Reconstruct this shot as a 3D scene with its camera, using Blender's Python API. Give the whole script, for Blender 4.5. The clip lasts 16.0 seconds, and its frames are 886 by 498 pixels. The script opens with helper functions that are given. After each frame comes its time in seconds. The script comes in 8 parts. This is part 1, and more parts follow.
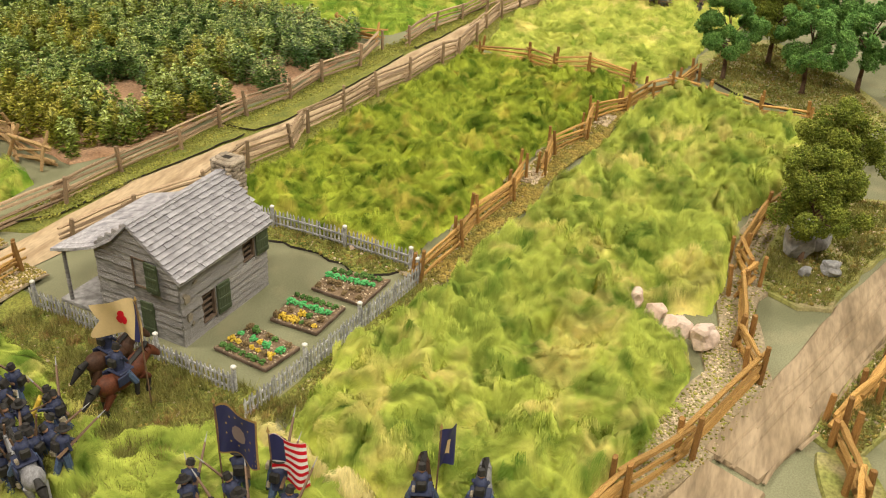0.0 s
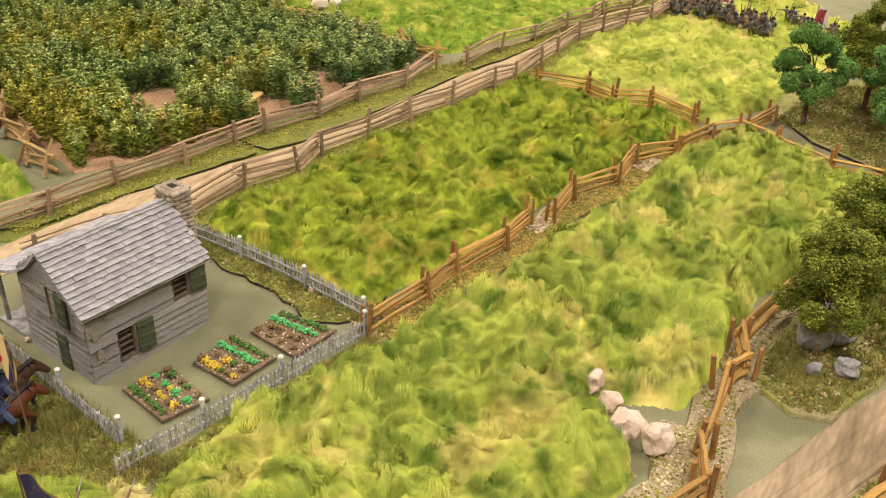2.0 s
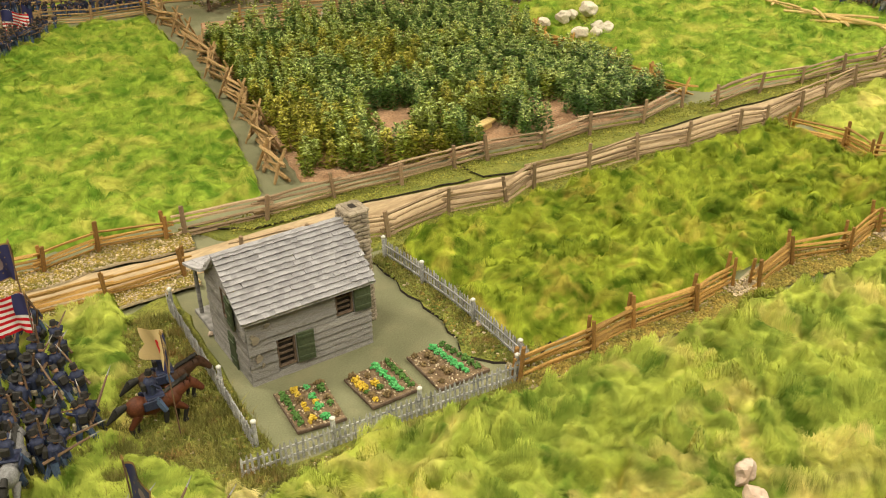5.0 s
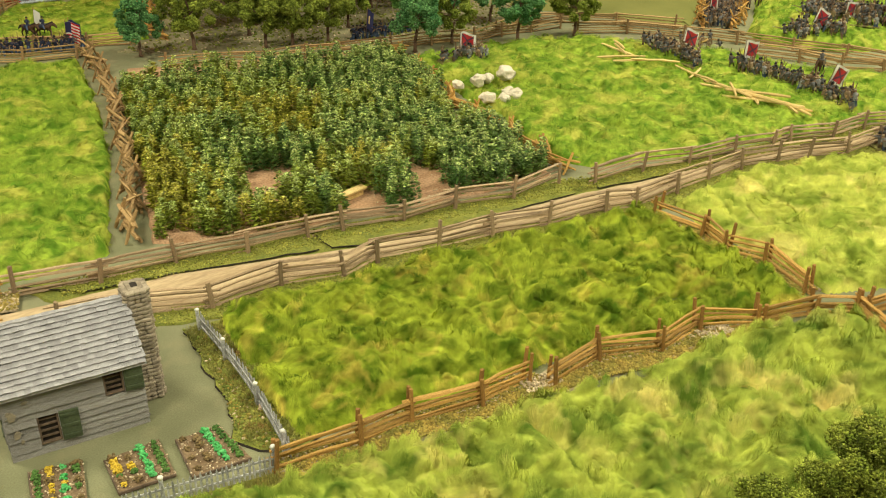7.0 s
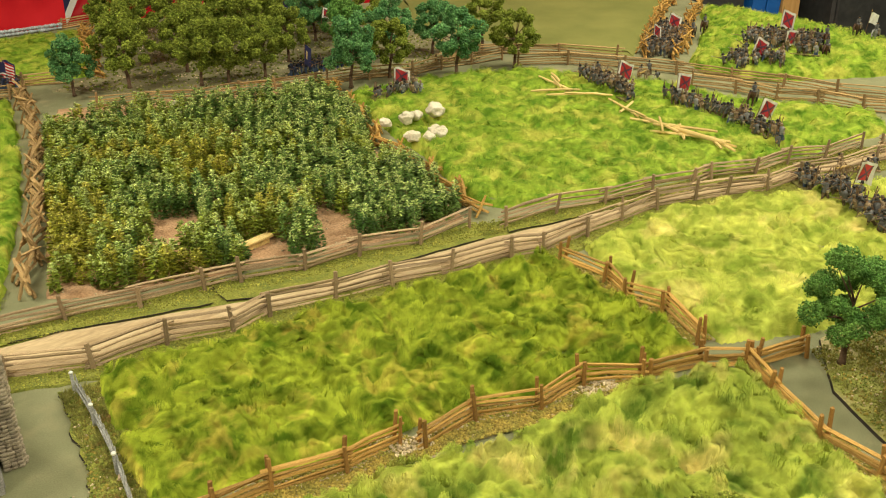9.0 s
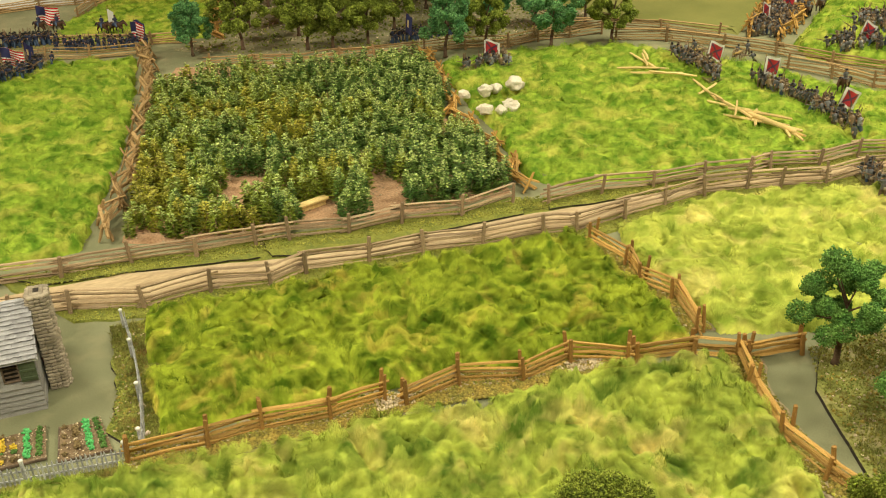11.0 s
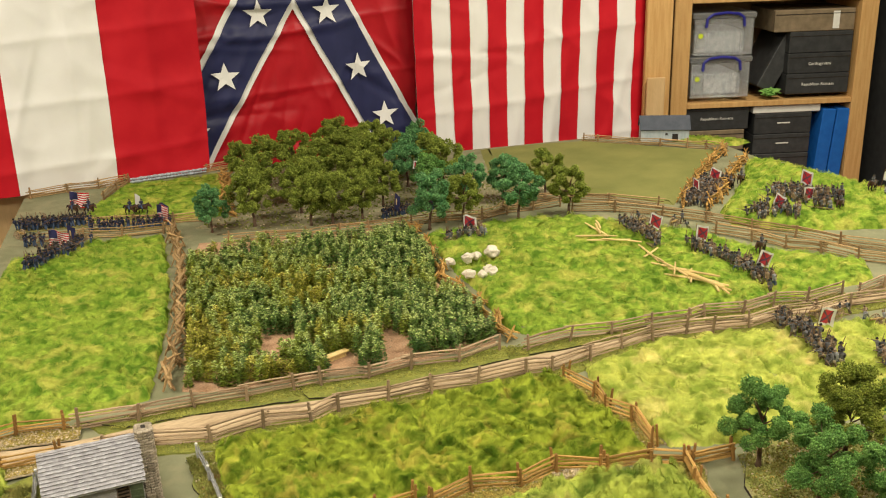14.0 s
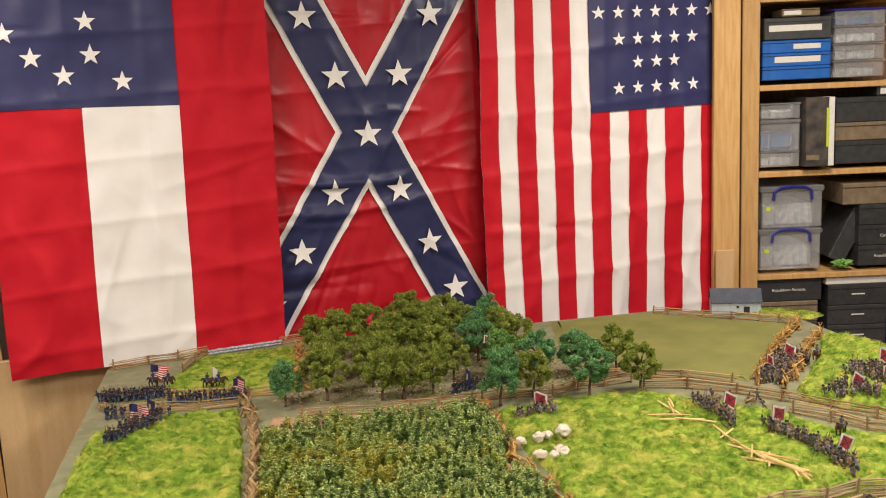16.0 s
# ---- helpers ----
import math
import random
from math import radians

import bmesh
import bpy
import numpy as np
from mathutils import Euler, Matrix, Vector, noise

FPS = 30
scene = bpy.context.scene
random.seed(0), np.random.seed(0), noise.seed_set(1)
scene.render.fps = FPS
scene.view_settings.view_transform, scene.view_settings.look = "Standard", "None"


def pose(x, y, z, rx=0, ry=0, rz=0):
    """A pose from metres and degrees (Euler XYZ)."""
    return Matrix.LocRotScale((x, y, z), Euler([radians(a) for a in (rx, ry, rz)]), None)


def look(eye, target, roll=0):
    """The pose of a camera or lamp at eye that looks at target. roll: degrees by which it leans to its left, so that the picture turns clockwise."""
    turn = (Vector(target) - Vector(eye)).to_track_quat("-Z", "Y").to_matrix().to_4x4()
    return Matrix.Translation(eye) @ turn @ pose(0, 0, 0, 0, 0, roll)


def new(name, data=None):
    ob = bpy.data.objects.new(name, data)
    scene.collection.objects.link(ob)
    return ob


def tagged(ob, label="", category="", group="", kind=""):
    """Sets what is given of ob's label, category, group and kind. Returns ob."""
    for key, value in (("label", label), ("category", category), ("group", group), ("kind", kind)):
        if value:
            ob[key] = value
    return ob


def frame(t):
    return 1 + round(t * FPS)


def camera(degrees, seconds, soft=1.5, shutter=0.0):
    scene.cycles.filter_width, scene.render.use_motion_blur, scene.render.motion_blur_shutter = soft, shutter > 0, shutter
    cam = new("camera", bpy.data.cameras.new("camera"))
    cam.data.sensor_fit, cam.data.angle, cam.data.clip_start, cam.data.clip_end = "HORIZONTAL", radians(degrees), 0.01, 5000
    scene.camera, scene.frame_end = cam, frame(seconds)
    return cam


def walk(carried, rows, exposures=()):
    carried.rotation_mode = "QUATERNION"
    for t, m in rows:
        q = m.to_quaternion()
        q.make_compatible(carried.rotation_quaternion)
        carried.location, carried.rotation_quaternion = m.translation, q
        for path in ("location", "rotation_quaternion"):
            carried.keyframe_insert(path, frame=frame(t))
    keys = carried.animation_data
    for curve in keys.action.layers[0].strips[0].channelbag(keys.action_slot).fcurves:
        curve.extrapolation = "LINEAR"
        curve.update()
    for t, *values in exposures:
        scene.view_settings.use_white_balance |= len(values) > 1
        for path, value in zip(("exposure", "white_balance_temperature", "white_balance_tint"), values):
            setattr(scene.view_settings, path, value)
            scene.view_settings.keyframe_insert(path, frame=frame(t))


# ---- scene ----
cam = camera(50.0, 16.0, 1.1)
PATH = [
    (0, (0.019, -0.015, 0.502), (1.658, 0.545, -0.499), 2.0),
    (0.5, (0.031, -0.055, 0.515), (1.63, 0.62, -0.478), 1.8),
    (1, (0.09, -0.062, 0.505), (1.671, 0.646, -0.495), 1.1),
    (1.5, (0.158, -0.076, 0.505), (1.725, 0.646, -0.506), 1.6),
    (2, (0.19, -0.147, 0.505), (1.687, 0.719, -0.5), 1.4),
    (2.5, (0.218, -0.221, 0.521), (1.578, 0.835, -0.496), 0.8),
    (3, (0.236, -0.284, 0.533), (1.493, 0.9, -0.475), 0.7),
    (3.5, (0.257, -0.301, 0.533), (1.422, 0.986, -0.46), -0.6),
    (4, (0.27, -0.234, 0.51), (1.396, 1.097, -0.47), -2.2),
    (4.2, (0.269, -0.212, 0.508), (1.409, 1.106, -0.474), -2.4),
    (6.3, (0.407, -0.284, 0.531), (1.456, 1.139, -0.405), -0.5),
    (6.5, (0.433, -0.302, 0.54), (1.495, 1.113, -0.393), -0.3),
    (7, (0.485, -0.339, 0.553), (1.573, 1.071, -0.357), 0.3),
    (7.5, (0.513, -0.388, 0.564), (1.593, 1.037, -0.333), -0.2),
    (8, (0.534, -0.39, 0.584), (1.632, 1.032, -0.295), -1.2),
    (8.2, (0.541, -0.371, 0.583), (1.672, 1.023, -0.297), -1.4),
    (10.3, (0.75, -0.481, 0.619), (1.624, 1.061, -0.307), -1.0),
    (10.5, (0.758, -0.498, 0.626), (1.584, 1.066, -0.307), -1.8),
    (11, (0.723, -0.536, 0.637), (1.513, 1.031, -0.321), -1.6),
    (11.5, (0.627, -0.529, 0.656), (1.521, 0.986, -0.294), -0.4),
    (12, (0.547, -0.542, 0.666), (1.545, 0.918, -0.268), -0.4),
    (12.5, (0.51, -0.564, 0.695), (1.538, 0.886, -0.224), -0.4),
    (13, (0.501, -0.641, 0.728), (1.503, 0.862, -0.13), -0.9),
    (13.5, (0.52, -0.729, 0.76), (1.488, 0.846, -0.003), -1.6),
    (14, (0.515, -0.772, 0.777), (1.455, 0.863, 0.112), -1.8),
    (14.5, (0.515, -0.793, 0.796), (1.452, 0.888, 0.253), -1.5),
    (15, (0.518, -0.794, 0.805), (1.468, 0.904, 0.34), -1.7),
    (15.5, (0.505, -0.8, 0.819), (1.42, 0.93, 0.406), -1.8),
    (16, (0.5, -0.791, 0.827), (1.365, 0.98, 0.492), -2.6),
]
walk(cam, [(t, look(eye, target, roll)) for t, eye, target, roll in PATH],
     ((0, 0, 6500, 8), (3, 0, 6700, 15), (4.2, 0, 6800, 10), (6.5, 0, 7050, -6), (8, 0, 7150, -6), (10.5, 0, 7250, -2), (12, 0, 7100, -12), (13.5, 0, 6800, -2), (14.5, 0, 6600, 10), (16, 0, 6450, 16)))

# ---- world and light: a closed room, lit by ceiling panels ----
world = bpy.data.worlds.new("world")
scene.world = world
world.use_nodes = True
world.node_tree.nodes["Background"].inputs[0].default_value = (0.6, 0.62, 0.65, 1)
world.node_tree.nodes["Background"].inputs[1].default_value = 0.3
scene.view_settings.exposure = 0.0


def ceiling_lamp(x, y, power, sx=0.6, sy=0.45, colour=(1.0, 0.9, 0.76)):
    data = bpy.data.lights.new("ceiling_lamp_light", "AREA")
    data.shape, data.size, data.size_y, data.energy, data.color = "RECTANGLE", sx, sy, power, colour
    ob = new("ceiling_lamp_light", data)
    ob.matrix_world = pose(x, y, 1.66)
    return ob


for lx, ly, lp in ((-0.5, -0.3, 28), (0.9, -0.9, 28), (2.3, -0.4, 27), (0.1, 1.35, 33), (2.7, 0.9, 36)):
    ceiling_lamp(lx, ly, lp)


# ---- materials ----
def mat(name, c1, c2, scale=20.0, rough=0.85, bump=0.25, bscale=250.0, fine=0.25, rand=0.0, island=0.0,
        metal=0.0, c3=None, s3=8.0, l3=0.5, h3=0.68, warp=0.0, detail=4.0, stretch=None, turn=0.0, spec=0.3, lo=0.35, hi=0.65, sheen=0.0):
    """Two colours mixed by noise, finer grain on top, optional third colour in patches, relief, and variation by piece."""
    m = bpy.data.materials.new(name)
    m.use_nodes = True
    nt = m.node_tree
    b = nt.nodes["Principled BSDF"]
    tc = nt.nodes.new("ShaderNodeTexCoord")
    vec = tc.outputs["Object"]
    if rand:
        oi = nt.nodes.new("ShaderNodeObjectInfo")
        add = nt.nodes.new("ShaderNodeVectorMath")
        nt.links.new(vec, add.inputs[0]), nt.links.new(oi.outputs["Random"], add.inputs[1])
        vec = add.outputs[0]
    if stretch:
        mp = nt.nodes.new("ShaderNodeMapping")
        mp.inputs["Scale"].default_value = stretch
        mp.inputs["Rotation"].default_value = (0, 0, turn)
        nt.links.new(vec, mp.inputs["Vector"])
        vec = mp.outputs[0]

    def noise_node(s, d):
        n = nt.nodes.new("ShaderNodeTexNoise")
        n.inputs["Scale"].default_value, n.inputs["Detail"].default_value, n.inputs["Distortion"].default_value = s, d, warp
        nt.links.new(vec, n.inputs["Vector"])
        return n

    def ramp(src, a, z):
        r = nt.nodes.new("ShaderNodeMapRange")
        r.inputs["From Min"].default_value, r.inputs["From Max"].default_value = a, z
        nt.links.new(src, r.inputs["Value"])
        return r.outputs[0]

    def mix(fac, a, c, kind="MIX"):
        x = nt.nodes.new("ShaderNodeMix")
        x.data_type, x.blend_type = "RGBA", kind
        for sock, v in ((x.inputs[0], fac), (x.inputs[6], a), (x.inputs[7], c)):
            if isinstance(v, tuple):
                sock.default_value = (*v, 1)
            elif isinstance(v, float):
                sock.default_value = v
            else:
                nt.links.new(v, sock)
        return x.outputs[2]

    col = mix(ramp(noise_node(scale, detail).outputs["Fac"], lo, hi), c1, c2)
    if c3:
        col = mix(ramp(noise_node(s3, 3.0).outputs["Fac"], l3, h3), col, c3)
    grain = noise_node(bscale, 3.0)
    if fine:
        g = ramp(grain.outputs["Fac"], 0.3, 0.7)
        v = nt.nodes.new("ShaderNodeMapRange")
        v.inputs["To Min"].default_value, v.inputs["To Max"].default_value = 1 - fine, 1 + fine
        nt.links.new(g, v.inputs["Value"])
        hsv = nt.nodes.new("ShaderNodeHueSaturation")
        nt.links.new(col, hsv.inputs["Color"]), nt.links.new(v.outputs[0], hsv.inputs["Value"])
        col = hsv.outputs[0]
    if rand or island:
        src = nt.nodes.new("ShaderNodeObjectInfo").outputs["Random"] if rand else nt.nodes.new("ShaderNodeNewGeometry").outputs["Random Per Island"]
        v = nt.nodes.new("ShaderNodeMapRange")
        k = rand or island
        v.inputs["To Min"].default_value, v.inputs["To Max"].default_value = 1 - k, 1 + k
        nt.links.new(src, v.inputs["Value"])
        hsv = nt.nodes.new("ShaderNodeHueSaturation")
        nt.links.new(col, hsv.inputs["Color"]), nt.links.new(v.outputs[0], hsv.inputs["Value"])
        col = hsv.outputs[0]
    nt.links.new(col, b.inputs["Base Color"])
    b.inputs["Roughness"].default_value, b.inputs["Metallic"].default_value = rough, metal
    b.inputs["Specular IOR Level"].default_value = spec
    if sheen:
        b.inputs["Sheen Weight"].default_value = sheen
    if bump:
        bp = nt.nodes.new("ShaderNodeBump")
        bp.inputs["Strength"].default_value, bp.inputs["Distance"].default_value = bump, 0.3 / bscale
        nt.links.new(grain.outputs["Fac"], bp.inputs["Height"])
        nt.links.new(bp.outputs[0], b.inputs["Normal"])
    return m


M = {}
M["mat_cloth"] = mat("gaming_mat_cloth", (0.165, 0.17, 0.095), (0.235, 0.235, 0.14), 11, 0.9, 0.4, 700, 0.18, c3=(0.27, 0.255, 0.15), s3=24, l3=0.52, h3=0.75)
M["fur"] = mat("grass_fur", (0.085, 0.15, 0.010), (0.42, 0.49, 0.055), 32, 0.85, 0.0, 170, 0.18, island=0.08, c3=(0.62, 0.51, 0.10), s3=22, l3=0.54, h3=0.74, warp=0.8, detail=5, lo=0.35, hi=0.62, spec=0.1)
M["fur_near"] = mat("pale_green_fur", (0.125, 0.205, 0.026), (0.51, 0.57, 0.105), 24, 0.85, 0.0, 160, 0.14, island=0.08, c3=(0.73, 0.62, 0.20), s3=15, l3=0.52, h3=0.74, warp=0.8, detail=5, lo=0.35, hi=0.62, spec=0.1)
M["fur_pale"] = mat("pale_grass_fur", (0.25, 0.33, 0.045), (0.60, 0.63, 0.13), 26, 0.85, 0.0, 150, 0.14, island=0.09, c3=(0.78, 0.66, 0.23), s3=12, l3=0.53, h3=0.74, warp=0.8, detail=5, spec=0.1)
M["fur_short"] = mat("short_grass_fur", (0.10, 0.195, 0.018), (0.30, 0.405, 0.052), 40, 0.85, 0.0, 160, 0.2, island=0.09, c3=(0.43, 0.44, 0.085), s3=22, warp=0.6, detail=5, lo=0.37, hi=0.63, spec=0.1)
M["backing"] = mat("fur_backing", (0.60, 0.50, 0.22), (0.50, 0.48, 0.18), 30, 0.9, 0.3, 500, 0.15)
M["road"] = mat("tan_road", (0.42, 0.31, 0.185), (0.53, 0.405, 0.26), 18, 0.85, 0.5, 180, 0.16, c3=(0.34, 0.24, 0.14), s3=30, stretch=(0.5, 2.0, 1))
M["track"] = mat("scored_track", (0.255, 0.19, 0.115), (0.37, 0.285, 0.185), 14, 0.85, 0.7, 160, 0.22, c3=(0.20, 0.148, 0.09), s3=26, stretch=(0.35, 1.7, 1), turn=math.radians(21.6))
M["verge"] = mat("verge_flock", (0.14, 0.155, 0.028), (0.24, 0.24, 0.05), 40, 0.95, 0.8, 500, 0.45, c3=(0.14, 0.16, 0.035), s3=60)
M["flock"] = mat("ochre_flock", (0.33, 0.24, 0.06), (0.19, 0.17, 0.04), 60, 0.95, 0.5, 500, 0.4, island=0.35)
M["flock_green"] = mat("green_flock", (0.14, 0.18, 0.035), (0.27, 0.27, 0.065), 60, 0.95, 0.5, 500, 0.4, island=0.3)
M["gravel"] = mat("gravel", (0.62, 0.51, 0.36), (0.42, 0.33, 0.22), 80, 0.9, 0.3, 500, 0.2, island=0.35)
M["earth"] = mat("earth_strip", (0.27, 0.21, 0.13), (0.36, 0.30, 0.20), 30, 0.95, 0.7, 300, 0.3)
M["soil"] = mat("red_soil", (0.36, 0.21, 0.12), (0.46, 0.29, 0.18), 30, 0.95, 0.8, 300, 0.3)
M["rail_grey"] = mat("weathered_rail", (0.27, 0.185, 0.11), (0.52, 0.385, 0.25), 60, 0.8, 0.6, 500, 0.3, rand=0.3, stretch=(0.2, 1, 1))
M["rail_brown"] = mat("brown_rail", (0.33, 0.175, 0.045), (0.60, 0.37, 0.12), 60, 0.7, 0.6, 500, 0.3, rand=0.3, stretch=(0.2, 1, 1))
M["rail_dull"] = mat("dull_rail", (0.27, 0.17, 0.075), (0.50, 0.335, 0.165), 60, 0.8, 0.6, 500, 0.3, rand=0.3, stretch=(0.2, 1, 1))
M["post_dull"] = mat("dull_post", (0.20, 0.125, 0.06), (0.34, 0.22, 0.11), 60, 0.8, 0.6, 500, 0.3, rand=0.25, stretch=(1, 1, 0.2))
M["post_grey"] = mat("weathered_post", (0.24, 0.165, 0.10), (0.36, 0.26, 0.165), 60, 0.8, 0.6, 500, 0.3, rand=0.25, stretch=(1, 1, 0.2))
M["post_brown"] = mat("brown_post", (0.22, 0.11, 0.03), (0.40, 0.22, 0.07), 60, 0.75, 0.6, 500, 0.3, rand=0.25, stretch=(1, 1, 0.2))
M["split"] = mat("fresh_split_rail", (0.62, 0.44, 0.17), (0.74, 0.56, 0.26), 60, 0.75, 0.4, 500, 0.2, rand=0.15)
M["picket"] = mat("weathered_grey_paint", (0.28, 0.28, 0.29), (0.54, 0.54, 0.55), 160, 0.7, 0.5, 700, 0.3, rand=0.25)
M["white"] = mat("white_paint", (0.75, 0.74, 0.70), (0.80, 0.79, 0.76), 60, 0.6, 0.1, 400, 0.05)
M["clap"] = mat("grey_clapboard", (0.20, 0.193, 0.19), (0.41, 0.40, 0.40), 70, 0.85, 0.8, 500, 0.4, rand=0.2, c3=(0.22, 0.19, 0.165), s3=30, stretch=(0.25, 0.25, 1))
M["shingle"] = mat("grey_shingle", (0.27, 0.265, 0.29), (0.48, 0.47, 0.50), 90, 0.8, 0.6, 500, 0.3, rand=0.16)
M["shutter"] = mat("green_shutter", (0.055, 0.075, 0.04), (0.085, 0.105, 0.06), 60, 0.7, 0.3, 500, 0.2)
M["bareboard"] = mat("bare_board", (0.20, 0.17, 0.13), (0.30, 0.26, 0.20), 90, 0.9, 0.6, 500, 0.35, stretch=(0.3, 0.3, 1))
M["dark"] = mat("dark_interior", (0.02, 0.017, 0.014), (0.04, 0.032, 0.025), 60, 0.8, 0.1, 500, 0.2)
M["stone"] = mat("chimney_stone", (0.29, 0.24, 0.18), (0.42, 0.36, 0.285), 90, 0.9, 0.6, 500, 0.3, rand=0.25)
M["rock"] = mat("pinkish_rock", (0.58, 0.43, 0.34), (0.66, 0.54, 0.46), 40, 0.85, 0.6, 250, 0.15, rand=0.08)
M["rock_pale"] = mat("pale_rock", (0.60, 0.53, 0.42), (0.70, 0.64, 0.53), 40, 0.85, 0.6, 250, 0.15, rand=0.1)
M["rock_grey"] = mat("grey_rock", (0.22, 0.22, 0.22), (0.42, 0.42, 0.43), 40, 0.85, 0.7, 250, 0.25, rand=0.1)
M["bark"] = mat("bark", (0.10, 0.06, 0.04), (0.16, 0.10, 0.065), 60, 0.9, 0.8, 300, 0.3)
M["leaf_near"] = mat("mid_green_foam", (0.12, 0.165, 0.018), (0.29, 0.33, 0.05), 60, 0.9, 0.0, 300, 0.25, island=0.45)
M["leaf_dark"] = mat("dark_green_foam", (0.075, 0.19, 0.04), (0.20, 0.37, 0.085), 60, 0.9, 0.0, 300, 0.25, island=0.45)
M["leaf_olive"] = mat("olive_foam", (0.12, 0.165, 0.020), (0.30, 0.355, 0.058), 60, 0.9, 0.0, 300, 0.25, island=0.45)
M["leaf_blue"] = mat("bluish_green_foam", (0.06, 0.19, 0.065), (0.18, 0.37, 0.135), 60, 0.9, 0.0, 300, 0.25, island=0.45)
M["corn"] = mat("corn_leaf", (0.115, 0.165, 0.018), (0.29, 0.34, 0.042), 25, 0.5, 0.0, 300, 0.2, island=0.5, spec=0.4)
M["corn_dark"] = mat("dark_corn_leaf", (0.06, 0.135, 0.026), (0.18, 0.275, 0.06), 25, 0.45, 0.0, 300, 0.2, island=0.55, spec=0.45)
M["corn_yellow"] = mat("yellowing_corn_leaf", (0.15, 0.165, 0.014), (0.33, 0.32, 0.035), 25, 0.45, 0.0, 300, 0.2, island=0.5, spec=0.4)
# paler green and gold for the upper corn leaves: light on the tops, painted in
M["corn_tip"] = mat("lit_corn_tip", (0.30, 0.40, 0.115), (0.54, 0.61, 0.22), 25, 0.5, 0.0, 300, 0.2, island=0.4, spec=0.4)
M["corn_gold"] = mat("lit_golden_corn_tip", (0.36, 0.35, 0.055), (0.54, 0.50, 0.11), 25, 0.5, 0.0, 300, 0.2, island=0.4, spec=0.4)
M["fur_cream"] = mat("cream_fur_edge", (0.50, 0.45, 0.13), (0.74, 0.63, 0.28), 40, 0.75, 0.0, 140, 0.15, island=0.18, sheen=0.1)
M["tuft"] = mat("dull_static_grass", (0.17, 0.175, 0.045), (0.34, 0.32, 0.09), 40, 0.85, 0.0, 300, 0.15, island=0.4, c3=(0.32, 0.20, 0.075), s3=50, l3=0.56, h3=0.7)
M["oldwood"] = mat("dark_old_wood", (0.10, 0.07, 0.05), (0.19, 0.135, 0.10), 60, 0.8, 0.4, 500, 0.25)
M["cabbage"] = mat("bright_cabbage", (0.05, 0.34, 0.09), (0.14, 0.50, 0.18), 90, 0.8, 0.3, 500, 0.25, island=0.2)
M["bush"] = mat("garden_green", (0.06, 0.13, 0.03), (0.10, 0.20, 0.05), 90, 0.9, 0.3, 500, 0.3, island=0.25)
M["yellow"] = mat("yellow_flower", (0.55, 0.38, 0.04), (0.65, 0.47, 0.08), 90, 0.9, 0.3, 500, 0.25, island=0.2)
M["dry"] = mat("dry_flock", (0.16, 0.11, 0.05), (0.22, 0.16, 0.08), 90, 0.9, 0.3, 500, 0.3, island=0.3)
M["verge_tuft"] = mat("turf_crumb", (0.16, 0.18, 0.03), (0.33, 0.31, 0.065), 60, 0.95, 0.3, 500, 0.3, island=0.4)


# ---- building helpers ----


